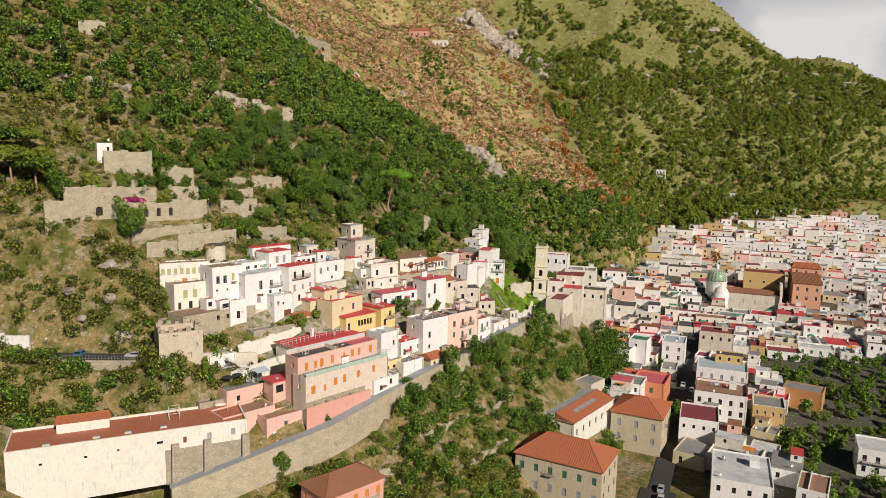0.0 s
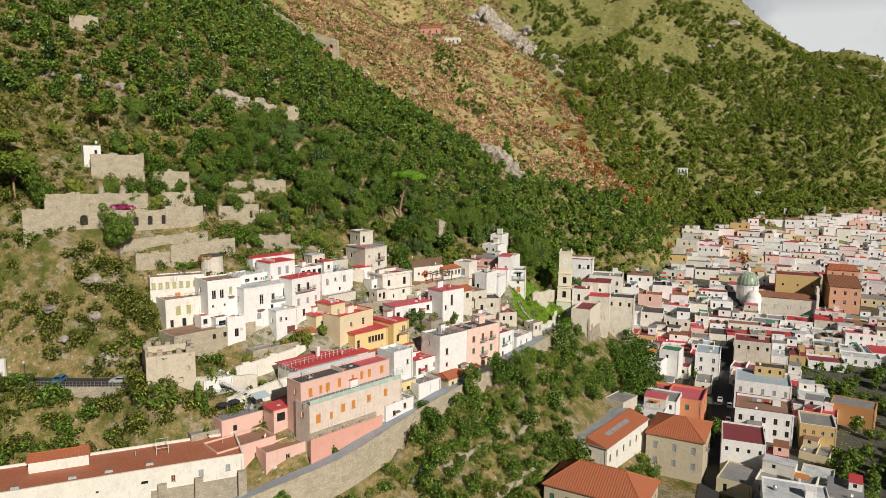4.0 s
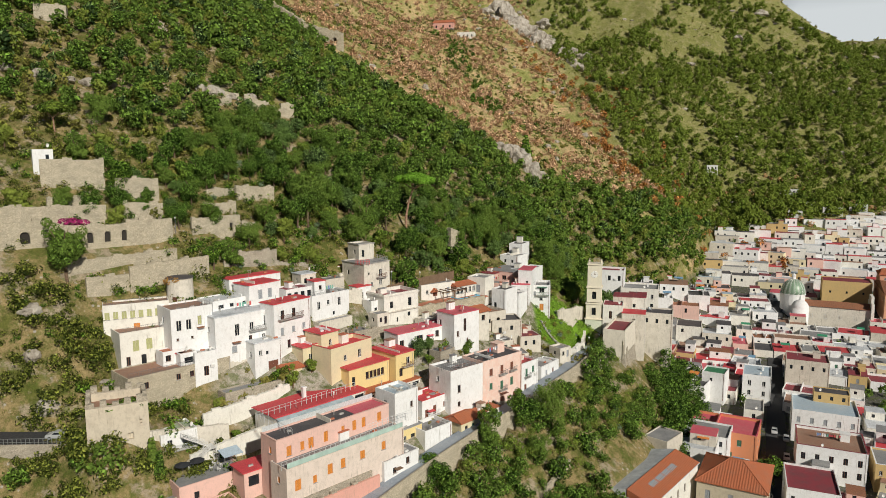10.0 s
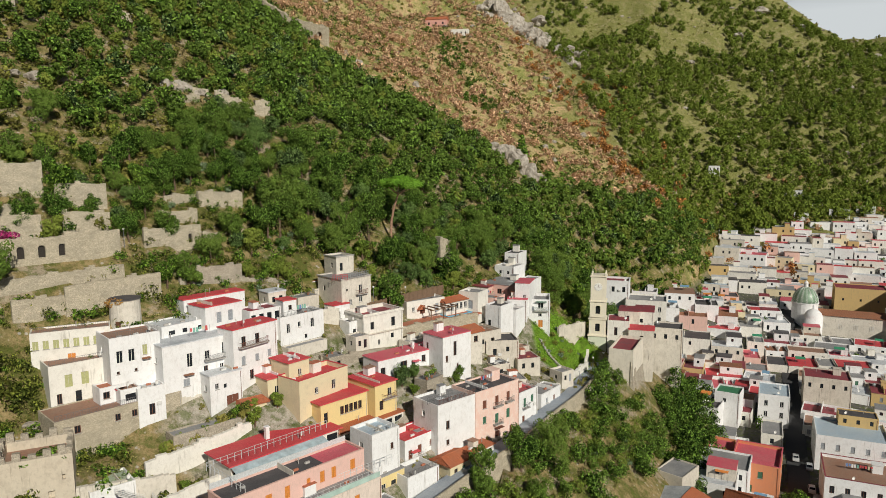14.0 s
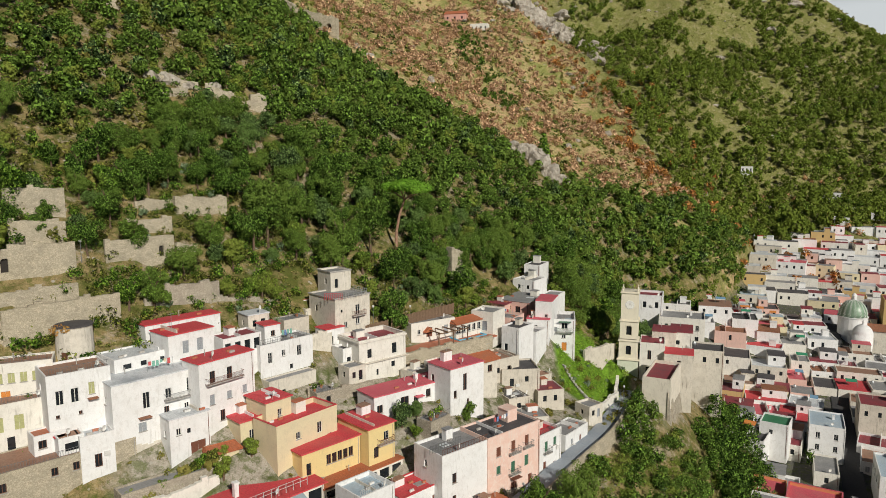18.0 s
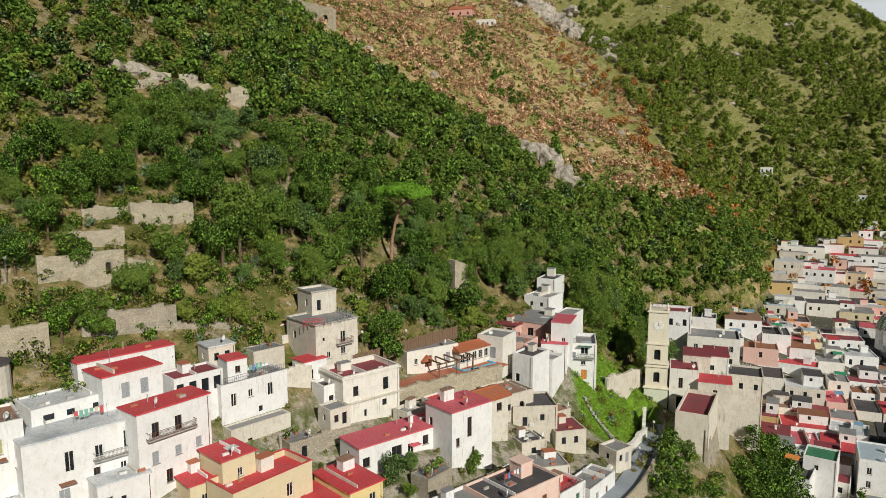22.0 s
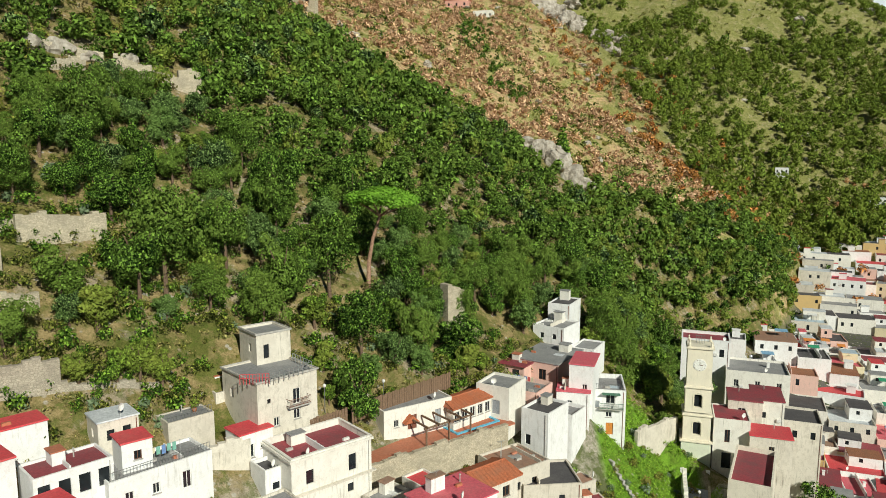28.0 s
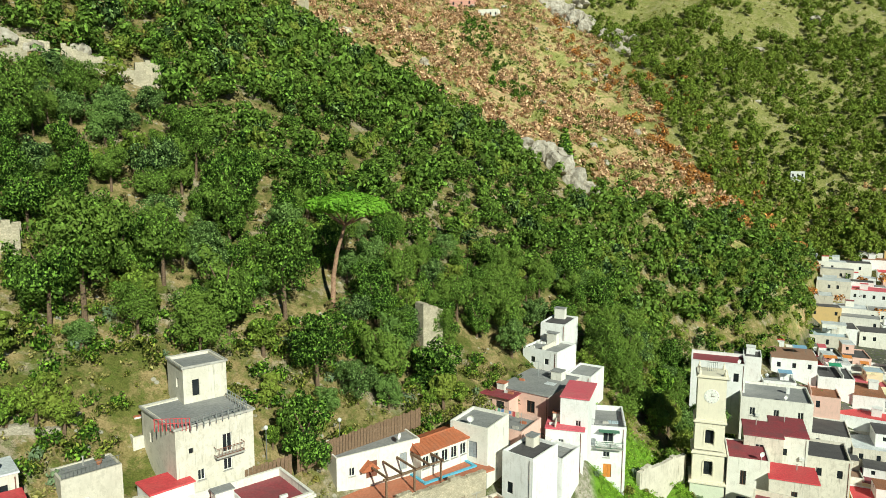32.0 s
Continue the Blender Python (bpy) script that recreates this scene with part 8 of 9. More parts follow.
stone_wall(-36.0, 206.5, -25.4, 214.0, 3.0, "rubble wall above the pink-roofed house", z0=16.6, z1=17.4, material=RUBBLE)
stone_wall(-24.0, 223.5, -3.8, 241.4, 4.5, "stone retaining wall of the pool terrace", z0=19.3, z1=19.3)
stone_wall(14.5, 228.5, 26.0, 252.0, 3.0, "pale curved wall along the upper lane", z0=3.0, z1=3.6, material=CREAM)
stone_wall(25.6, 252.2, 27.6, 262.0, 3.0, "pale wall leading to the gate", z0=3.6, z1=4.0, material=CREAM)
stone_wall(19.0, 262.0, 27.8, 270.5, 3.5, "old wall at the head of the grass bank", z0=10.6, z1=10.2, material=OLDGREY)
for _a, _b, _c, _d in ((-16.4, 157.0, -6.0, 168.0), (-4.6, 169.6, 3.0, 179.0), (-9.6, 151.6, 0.6, 163.4), (3.4, 166.0, 14.6, 180.6), (10.0, 186.0, 16.0, 196.0), (-24.0, 150.6, -14.0, 158.6)):
    stone_wall(_a, _b, _c, _d, 1.7, "rough dry-stone terrace wall on the bluff below the lane", drop=3.0, thick=0.6)
stone_wall(-14.6, 260.9, -11.9, 263.5, 6.6, "lone ruined stone pier among the trees", z0=36.6, z1=35.0, name="ruined_pier", thick=2.2)
stone_wall(-75.6, 289.6, -71.8, 292.4, 5.0, "lone pale stone stub on the wooded hill", z0=77.0, z1=76.6, name="stone_stub", thick=2.0)
for _w, _up in zip(WOOD_WALLS, (1.9, 2.6, 2.0, 3.4)):
    stone_wall(*_w, _up, "pale weathered terrace wall among the hillside trees", thick=1.0)
stone_wall(-60.2, 280.0, -59.0, 280.8, 3.0, "small pale stone post on the wooded hill", z0=62.6, z1=62.5, name="stone_post", thick=0.8)
stone_wall(-142.0, 258.0, -134.0, 262.0, 5.0, "square hilltop ruin of pale stone", z0=105.5, z1=105.0, name="hilltop_ruin", thick=5.0)
stone_wall(-126.0, 300.0, -121.0, 303.0, 5.0, "small ruined stone hut on the slope", z0=107.5, z1=107.0, name="hilltop_ruin", thick=3.0)
stone_wall(-220.0, 520.0, -136.0, 446.0, 6.0, "long defensive stone wall running down the ridge", z0=190.0, z1=151.0, name="ridge_wall", thick=1.6)
stone_wall(-136.0, 446.0, -104.0, 428.0, 6.0, "defensive stone wall stepping down the ridge", z0=150.0, z1=130.0, name="ridge_wall", thick=1.6)
stone_wall(-104.0, 428.0, -82.0, 421.0, 8.0, "high end of the ridge wall with an arched gate", arches=[(0.82, 2.4, 3.4, 2.0)], z0=129.0, z1=122.5, name="ridge_wall", thick=2.4)
house("small white square hut on a terrace", -106.0, 203.0, 60.8, 38, 4.2, 3.6, 4.0, WHITE, R_WHITE, 0.1, [(3.0, 1.2, 0.7, 1.8, "k")], name="hut")
house("ruined pink hermitage high on the burnt slope", -50.0, 742.0, 184.0, -10, 20.0, 10.0, 10.0, PINKP, TILE, 0, [*row(3, 20, 2.5, 1.6, 2.2, "k")], tiled=(3.0, 20.0), name="hermitage")
house("roofless white wing of the hermitage", -28.0, 730.0, 173.0, -10, 16.0, 8.0, 8.0, CREAM, R_BROWN, 0.6, [*row(4, 16, 2.4, 1.2, 2.0, "k")], name="hermitage")
house("far white ruin at the foot of the pines", 173.0, 621.0, 49.5, -20, 8.0, 6.0, 5.0, WHITE, R_GREY, 0.3, [*row(3, 8, 1.4, 1.0, 1.8, "k")], name="ruin")
for _x, _y, _w, _h in ((228, 612, 16, 4), (248, 578, 13, 5), (262, 560, 12, 5), (236, 588, 10, 4), (272, 590, 12, 5), (214, 560, 9, 5)):
    house("far white farmhouse at the foot of the mountain", _x, _y, float(land(_x, _y)) + _h, -25, _w, 8.0, _h, WHITE, R_GREY, 0.2, row(3, _w, 1.2, 1.0, 1.3, "k"), name="farmhouse", group="far farmhouses")


def rock_mesh(rng, r, squash=(1, 1, 1)):
    bm = bmesh.new()
    bmesh.ops.create_icosphere(bm, subdivisions=3, radius=1.0)
    off = rng.uniform(0, 50, 3)
    for v in bm.verts:
        p = v.co.copy()
        q = Vector((round(p.x * 2.2), round(p.y * 2.2), round(p.z * 1.8)))
        k = 0.78 + 0.4 * noise.noise(p * 1.3 + Vector(off)) + 0.22 * abs(noise.noise(p * 3.7 + Vector(off))) + 0.16 * noise.noise(q * 0.77 + Vector(off))
        v.co = Vector((p.x * squash[0], p.y * squash[1], p.z * squash[2])) * r * k
    me = bpy.data.meshes.new("rock")
    bm.to_mesh(me)
    bm.free()
    me.materials.append(ROCK)
    return me


def rock_material():
    m, nt, b = nodes_of("grey_limestone", 0.95, 0, 0.15)
    n = tex_noise(nt, 0.35, 8, 0.75, place(nt, (1, 1, 0.45)))
    f = tex_noise(nt, 2.5, 5, 0.7, place(nt))
    c = ramp(nt, n, [(0.36, (0.13, 0.11, 0.085)), (0.47, (0.40, 0.35, 0.29)), (0.62, (0.62, 0.57, 0.50)), (0.75, (0.45, 0.36, 0.26))])
    nt.links.new(mix(nt, f, c, mix(nt, 0.5, c, (0.30, 0.27, 0.22))), b.inputs["Base Color"])
    bump(nt, b, n, 0.9, 0.6)
    return m


ROCK = rock_material()
_rr = np.random.default_rng(5)
ROCKS = [rock_mesh(_rr, 1.0, (1.35, 0.95, 0.75 + 0.14 * k)) for k in range(4)]


def rock(x, y, s, tall=1.0, label="pale limestone rock breaking out of the slope", sink=0.3):
    ob = new("rock", ROCKS[_rr.integers(4)])
    ob.matrix_basis = Matrix.LocRotScale((x, y, float(land(x, y)) + s * tall * (0.5 - sink)), Euler((_rr.uniform(-.2, .2), _rr.uniform(-.2, .2), _rr.uniform(0, 6.28))), (s, s, s * tall))
    return tagged(ob, label, "rock", "rocks on the hillside")


for _x, _y, _s, _t in ((11, 383, 5.2, 1.1), (6, 386, 4.6, 1.1), (16, 381, 4.6, 1.0), (1, 388, 3.6, 1.0), (9, 390, 4.8, 1.2), (21, 385, 3.6, 1.0), (13, 387, 5.0, 1.3), (-23, 388, 2.6, 0.8), (-27, 390, 2.2, 0.7),
                       (22, 800, 12, 1.1), (12, 812, 10, 1.2), (34, 803, 10, 1.0), (46, 800, 8, 1.0), (58, 790, 8, 1.1), (66, 775, 7, 1.0), (74, 757, 7, 1.1), (80, 742, 6, 1.0), (2, 826, 9, 1.0), (50, 815, 9, 1.0), (28, 790, 8, 0.8), (40, 782, 6, 0.8), (-10, 812, 7, 0.8), (-2, 800, 6, 0.7), (64, 760, 5, 0.8),
                       (-94, 277, 2.4, 0.9), (-97, 274, 2.2, 0.8), (-90, 280, 2.0, 0.8), (-86, 288, 2.2, 0.9), (-82, 291, 1.8, 0.8), (-125, 233, 2.6, 0.8), (-120, 238, 2.2, 0.8), (-131, 228, 2.2, 0.8), (-113, 246, 2.0, 0.8), (-117, 241, 2.0, 0.7),
                       (-84, 166, 1.8, 0.8), (-98, 168, 2.0, 0.8), (-90, 172, 1.8, 0.7), (-94, 166, 1.6, 0.7), (-88, 169, 1.6, 0.8), (-76, 172, 1.4, 0.8), (300, 888, 9, 0.5), (340, 880, 8, 0.5), (452, 862, 9, 0.5), (420, 880, 7, 0.5), (260, 840, 6, 0.5), (200, 800, 5, 0.5), (150, 720, 4, 0.35), (158, 722, 4, 0.3), (140, 716, 3, 0.3)):
    rock(_x, _y, _s, _t)
for _k in range(26):
    _f = _rr.uniform(0, 1)
    rock(14 + 66 * _f + _rr.normal() * 9, 822 - 84 * _f ** 1.4 + _rr.normal() * 7, _rr.uniform(2.5, 7.0), _rr.uniform(0.8, 1.3))
_sc = scatter(-200, 560, 400, 960, 24.0, lambda x, y: ((y > wood_high(x)) | (x > 128)) * 0.45 * (y > 0.62 * (x - 128) + 510), 0.5, 2.6)
_rv = []
for _x, _y, _s in _sc:
    _m = Matrix.LocRotScale((_x, _y, float(land(_x, _y)) + 0.1 * _s), Euler((0, 0, _rr.uniform(0, 6.28))), (_s * 1.3, _s, _s * 0.8))
    _rv.append((_m, ROCKS[_rr.integers(4)]))
_s = Shape()
for _m, _me in _rv:
    _n = len(_s.v)
    _s.v += [tuple(_m @ v.co) for v in _me.vertices]
    _s.f += [tuple(_n + i for i in p.vertices) for p in _me.polygons]
tagged(new("scattered_rocks", _s.mesh("scattered_rocks", ROCK)), "pale boulders scattered over the mountain", "rocks", kind="stuff")

# ---- pool terrace, path fence, gate, lamps, cars ----
def pool():
    t = thing("swimming_pool", pose(-9.4, 241.6, 19.2, 0, 0, 44), "small outdoor pool with a pale blue rim", "pool")
    s = Shape().box(-4.2, 4.2, -1.9, -1.5, -1.2, 0.18).box(-4.2, 4.2, 1.5, 1.9, -1.2, 0.18).box(-4.2, -3.8, -1.5, 1.5, -1.2, 0.18).box(3.8, 4.2, -1.5, 1.5, -1.2, 0.18)
    part("rim", s.mesh("rim", plain("pool_rim", (0.12, 0.42, 0.60), 0.4)), t)
    part("water", Shape().box(-3.8, 3.8, -1.5, 1.5, -1.2, -0.45).mesh("water", plain("pool_water", (0.05, 0.16, 0.13), 0.08, 0, 0.6, 0.3, 0.6)), t, "greenish still pool water")
    p = thing("pergola", pose(-13.4, 237.0, 19.25, 0, 0, 44), "bare grey-brown pergola of beams beside the pool", "pergola")
    for x in (-4.0, 0.0, 4.0):
        part("post", Shape().box(-0.1, 0.1, -0.1, 0.1, 0, 2.7).mesh("post", M_WOOD), p, "", pose(x, -1.8, 0))
    for x in (-4.0, -2.0, 0.0, 2.0, 4.0):
        part("beam", Shape().box(-0.09, 0.09, -2.3, 2.0, 2.7, 2.95).mesh("beam", M_WOOD), p, "", pose(x, 0, 0))
    part("rail", Shape().box(-4.4, 4.4, -1.9, -1.7, 2.5, 2.7).mesh("rail", M_WOOD), p)
    f = Shape()
    f.box(-13.0, 12.5, -2.3, 4.5, -0.25, 0)
    tagged(new("floor_pool_terrace", f.mesh("floor", R_TERRA)), "terracotta-paved pool terrace", "floor", kind="structure").matrix_basis = pose(-13.6, 236.2, 19.2, 0, 0, 42)
    c = thing("porch_gable", pose(-18.0, 236.2, 21.6, 0, 0, 39), "small orange tiled porch gable over a door", "porch")
    part("canopy", Shape().quad((-1.2, -1.2, 0), (0, -1.2, 1.1), (0, 0.4, 1.1), (-1.2, 0.4, 0)).quad((0, -1.2, 1.1), (1.2, -1.2, 0), (1.2, 0.4, 0), (0, 0.4, 1.1)).quad((-1.2, -1.2, 0), (1.2, -1.2, 0), (0, -1.2, 1.1)).mesh("canopy", TILE), c)


pool()


def board_fence(x0, y0, z0, x1, y1, z1):
    t = thing("board_fence", pose(x0, y0, z0, 0, 0, math.degrees(math.atan2(y1 - y0, x1 - x0))), "weathered brown board fence along the hillside path", "fence")
    length = math.hypot(x1 - x0, y1 - y0)
    n = int(length / 0.45)
    board = Shape().box(0, 0.4, 0, 0.05, -1.0, 1.5).mesh("board", M_WOOD)
    for k in range(n):
        part("board", board, t, "", pose(k * 0.45, 0, (z1 - z0) * k / n + 0.08 * (k % 3)))


board_fence(-25.0, 231.0, 24.0, -12.6, 245.6, 24.4)
board_fence(-34.0, 224.0, 22.8, -25.2, 230.8, 23.8)


def rail_fence(name, pts, label, bars=0.5, iron=None, high=1.1):
    t = thing(name, pose(*pts[0]), label, "fence")
    o = Vector(pts[0])
    for p, q in zip(pts, pts[1:]):
        p, q = Vector(p) - o, Vector(q) - o
        n = max(1, int((q - p).length / bars))
        for k in range(n + 1):
            c = p.lerp(q, k / n)
            part("post", rail_post(high, iron), t, "", pose(*c))
        s = Shape()
        for z in (high, high * 0.5):
            s.tube(p + Vector((0, 0, z)), q + Vector((0, 0, z)), 0.035, sides=4)
        part("rail", s.mesh("rail", iron or M_WHITEIRON), t)


def rail_post(high, iron):
    key = ("post", high, iron)
    if key not in _shared:
        _shared[key] = Shape().box(-0.035, 0.035, -0.035, 0.035, -0.3, high).mesh("post", iron or M_WHITEIRON)
    return _shared[key]


rail_fence("railing", [(-25.2, 172.0, 7.6), (-14.2 - 3.4, 180.4, 7.6)], "white railing on the green terrace", 1.2)
rail_fence("railing", [(-36.4, 154.6, 7.7), (-19.0, 174.8, 7.7)], "pale railing along the pink house terrace", 1.1)
rail_fence("railing", [(-36.0, 160.0, 11.5), (-44.6, 167.0, 11.5), (-30.0, 185.0, 11.5)], "white railing round the dark roof terrace", 1.2)
rail_fence("railing", [(-12.6, 193.8, 12.8), (-8.0, 198.6, 12.8)], "grey railing of a roof terrace", 0.6, M_IRON)
rail_fence("railing", [(-33.0, 222.0, 31.6), (-29.4, 227.6, 31.6), (-33.0, 231.0, 31.6)], "thin grey railing on the villa terrace", 0.7, M_STEEL, 1.0)
rail_fence("railing", [(-36.6, 221.4, 31.6), (-33.2, 222.2, 31.6)], "rusty red railing at the villa terrace", 0.35, R_RED, 1.0)

# the road past the castle tower
def castle_road():
    pts = np.array([(-180, 150, 12.5), (-120, 155, 11), (-100, 157.5, 10), (-86, 159.0, 9.6), (-72, 161.5, 9.2)])
    d = np.gradient(pts[:, :2], axis=0)
    d /= np.linalg.norm(d, axis=1)[:, None]
    n = np.stack([-d[:, 1], d[:, 0]], 1)
    s, w = Shape(), Shape()
    for k in range(len(pts) - 1):
        e = lambda i, off, dz: (pts[i, 0] + n[i, 0] * off, pts[i, 1] + n[i, 1] * off, pts[i, 2] + dz)
        s.quad(e(k, -3, 0), e(k + 1, -3, 0), e(k + 1, 3.5, 0), e(k, 3.5, 0))
        w.quad(e(k, -3.02, -7), e(k + 1, -3.02, -7), e(k + 1, -3.02, 0.25), e(k, -3.02, 0.25)).quad(e(k, -3.02, 0.25), e(k + 1, -3.02, 0.25), e(k + 1, -2.7, 0.25), e(k, -2.7, 0.25))
    tagged(new("wall_road", w.mesh("wall_road", RUBBLE)), "rough stone retaining wall below the castle road", "wall", kind="structure")
    tagged(new("road_castle", s.mesh("road", plain("asphalt", (0.06, 0.06, 0.062), 0.9, 0, 0.2, 0.3, 3))), "narrow asphalt road leading past the castle tower", "road", kind="structure")
    rail_fence("railing", [(-119.6, 152.2, 11.0), (-99.7, 154.7, 10.0), (-85.8, 156.2, 9.6), (-73.6, 158.2, 9.3)], "grey panelled railing along the castle road", 0.7, M_STEEL, 1.3)


castle_road()
stone_wall(-118.0, 158.4, -104.0, 160.0, 3.0, "bright white wall beside the castle road", z0=14.2, z1=14.0, material=WHITE, name="white_wall")


def car(x, y, z, rot, colour, label):
    t = thing("car", pose(x, y, z, 0, 0, rot), label, "car", "parked cars")
    bm = bmesh.new()
    prof = [(-2.05, 0.35), (-2.1, 0.75), (-1.95, 0.95), (-1.15, 1.02), (-0.55, 1.45), (1.15, 1.48), (1.75, 1.0), (2.05, 0.9), (2.1, 0.4)]
    rows = [[bm.verts.new((px, sy * (0.85 - (0.13 if pz > 1.1 else 0.0)), pz)) for px, pz in prof] for sy in (-1, 1)]
    for k in range(len(prof)):
        m = (k + 1) % len(prof)
        bm.faces.new((rows[0][k], rows[0][m], rows[1][m], rows[1][k]))
    bm.faces.new(rows[0][::-1])
    bm.faces.new(rows[1])
    bmesh.ops.bevel(bm, geom=bm.edges[:], offset=0.06, segments=2, affect="EDGES")
    bmesh.ops.recalc_face_normals(bm, faces=bm.faces[:])
    me = bpy.data.meshes.new("body")
    bm.to_mesh(me)
    bm.free()
    me.materials.append(colour)
    part("body", me, t)
    for sy in (-1, 1):
        part("side_window", Shape().quad((-0.85, sy * 0.865, 1.06), (1.35, sy * 0.865, 1.06), (1.0, sy * 0.755, 1.38), (-0.45, sy * 0.755, 1.38)).mesh("side_window", M_GLASS), t)
    part("windscreen", Shape().quad((-1.14, -0.7, 1.1), (-1.14, 0.7, 1.1), (-0.62, 0.62, 1.46), (-0.62, -0.62, 1.46)).mesh("windscreen", M_GLASS), t)
    part("rear_window", Shape().quad((1.25, -0.62, 1.46), (1.25, 0.62, 1.46), (1.72, 0.7, 1.1), (1.72, -0.7, 1.1)).mesh("rear_window", M_GLASS), t)
    for px in (-1.3, 1.3):
        for sy in (-0.8, 0.8):
            w = part("wheel", Shape().turned(((0.32, -0.1), (0.33, -0.05), (0.33, 0.05), (0.32, 0.1)), sides=14).mesh("tyre", plain("rubber", (0.02, 0.02, 0.02), 0.8)), t, "", pose(px, sy, 0.33, 90))
            part("rim", Shape().turned(((0.2, -0.105), (0.2, 0.105)), sides=12).mesh("rim", M_STEEL), w)


SILVER, BLUEC, WHITEC = (plain(n, c, 0.3, 0.3, 0.5, 0.05) for n, c in (("silver_paint", (0.55, 0.56, 0.57)), ("blue_paint", (0.08, 0.22, 0.42)), ("white_paint", (0.75, 0.75, 0.74))))
car(-78.5, 160.4, 9.45, 8, SILVER, "silver hatchback parked on the castle road")
car(-91.0, 158.6, 9.8, 95, BLUEC, "blue car parked across the castle road")
for _k, (_x, _y, _c, _l) in enumerate(((49.6, 172.0, BLUEC, "blue car parked in the town street"), (54.4, 176.0, WHITEC, "white car parked in the town street"), (56.0, 181.5, SILVER, "grey car parked in the town street"), (84.0, 246.0, WHITEC, "white car in the dark alley"), (88.6, 258.0, SILVER, "grey car in the dark alley"), (87.0, 263.0, WHITEC, "white van-like car in the dark alley"))):
    car(_x, _y, float(land(_x, _y)) + 0.32, 69, _c, _l)


def street():
    s = Shape()
    pts = [(30, 118), (47, 160), (55.6, 182), (78.7, 240), (100.5, 297), (117, 340), (150, 426)]
    for (a, b), (c, d) in zip(pts, pts[1:]):
        n = 8
        for k in range(n):
            p, q = (a + (c - a) * k / n, b + (d - b) * k / n), (a + (c - a) * (k + 1) / n, b + (d - b) * (k + 1) / n)
            w = 4.4 if b < 180 else 2.6
            h = lambda x, y: float(land(x, y)) + 0.3
            s.quad((p[0] - w, p[1] + 0.38 * w, h(*p)), (p[0] + w, p[1] - 0.38 * w, h(*p)), (q[0] + w, q[1] - 0.38 * w, h(*q)), (q[0] - w, q[1] + 0.38 * w, h(*q)))
    tagged(new("road_town", s.mesh("road", MATS["asphalt"])), "dark narrow town street between the houses", "road", kind="structure")


street()


def lamp(x, y, z, label="slim street lamp on a dark pole"):
    t = thing("street_lamp", pose(x, y, z), label, "street lamp", "street lamps")
    if "lamp" not in _shared:
        _shared["lamp"] = (Shape().tube((0, 0, -1.5), (0, 0, 3.6), 0.07, 0.05, 8).mesh("pole", M_IRON), Shape().turned(((0.08, 3.6), (0.24, 3.75), (0.26, 4.0), (0.1, 4.15)), sides=10).mesh("lantern", M_FRAMEW, True))
    part("pole", _shared["lamp"][0], t)
    part("lantern", _shared["lamp"][1], t)


for _x, _y in ((-29.0, 232.0), (-22.0, 238.5), (21.5, 236.0), (27.2, 252.0), (-76.0, 205.0), (-100.0, 160.5), (2.5, 204.0)):
    lamp(_x, _y, max(float(land(_x, _y)), -1.0))


def gate():
    t = thing("gate", pose(29.8, 264.6, -0.2, 0, 0, -12), "blue-grey iron gate between white posts at the lane's end", "gate")
    for x in (-2.2, 2.2):
        part("post", Shape().box(-0.3, 0.3, -0.3, 0.3, -1.5, 3.0).box(-0.36, 0.36, -0.36, 0.36, 3.0, 3.15).mesh("post", WHITE), t, "", pose(x, 0, 0))
    for x0, x1 in ((-1.88, -0.05), (0.05, 1.88)):
        s = Shape().box(x0, x1, -0.03, 0.03, 0.15, 0.25).box(x0, x1, -0.03, 0.03, 2.1, 2.2)
        for k in range(10):
            a = x0 + 0.06 + k * (x1 - x0 - 0.12) / 9
            s.box(a - 0.02, a + 0.02, -0.02, 0.02, 0.25, 2.1)
        part("gate_leaf", s.mesh("gate_leaf", plain("blue_iron", (0.12, 0.22, 0.30), 0.5)), t)


gate()
# steps through the grass bank
_st = thing("stone_steps", pose(13.6, 249.0, 7.0, 0, 0, 0), "pale stone steps winding down the grass bank", "steps")
_step = Shape().box(-0.8, 0.8, -0.25, 0.25, -0.5, 0.12).mesh("step", M_CONC)
for _k in range(30):
    _f = _k / 29
    _x, _y = 12.8 + 8.4 * _f + 1.0 * math.sin(_f * 5), 251.0 - 18.0 * _f
    part("step", _step, _st, "", pose(_x - 13.6, _y - 249.0, max(float(land(_x, _y)), 0.4 + 5.5 * (1 - _f)) + 0.3 - 7.0, 0, 0, -60))
rt = thing("round_tower", pose(-69.4, 191.6, 27.0), "round plastered tower hut with red creeper and a dark roof", "tower")
part("wall", Shape().turned(((2.9, -2.0), (2.7, 5.9), (2.85, 6.1)), sides=20).mesh("wall", BARE), rt)
part("roof", Shape().turned(((2.9, 6.104), (2.9, 6.25), (0.1, 6.5)), sides=20).mesh("roof", R_DARK), rt)
part("doorway", Shape().box(-0.45, 0.45, -2.86, -2.7, 0.4, 2.3).mesh("doorway", M_FRAMEB), rt)
part("creeper", quads_mesh("creeper", crown_leaves(_rng, [(-1.6, -1.6, 5.6, 1.3, 0.7), (0.2, -2.3, 5.9, 0.9, 0.6)], 260, 0.22), RED), rt, "red autumn creeper")

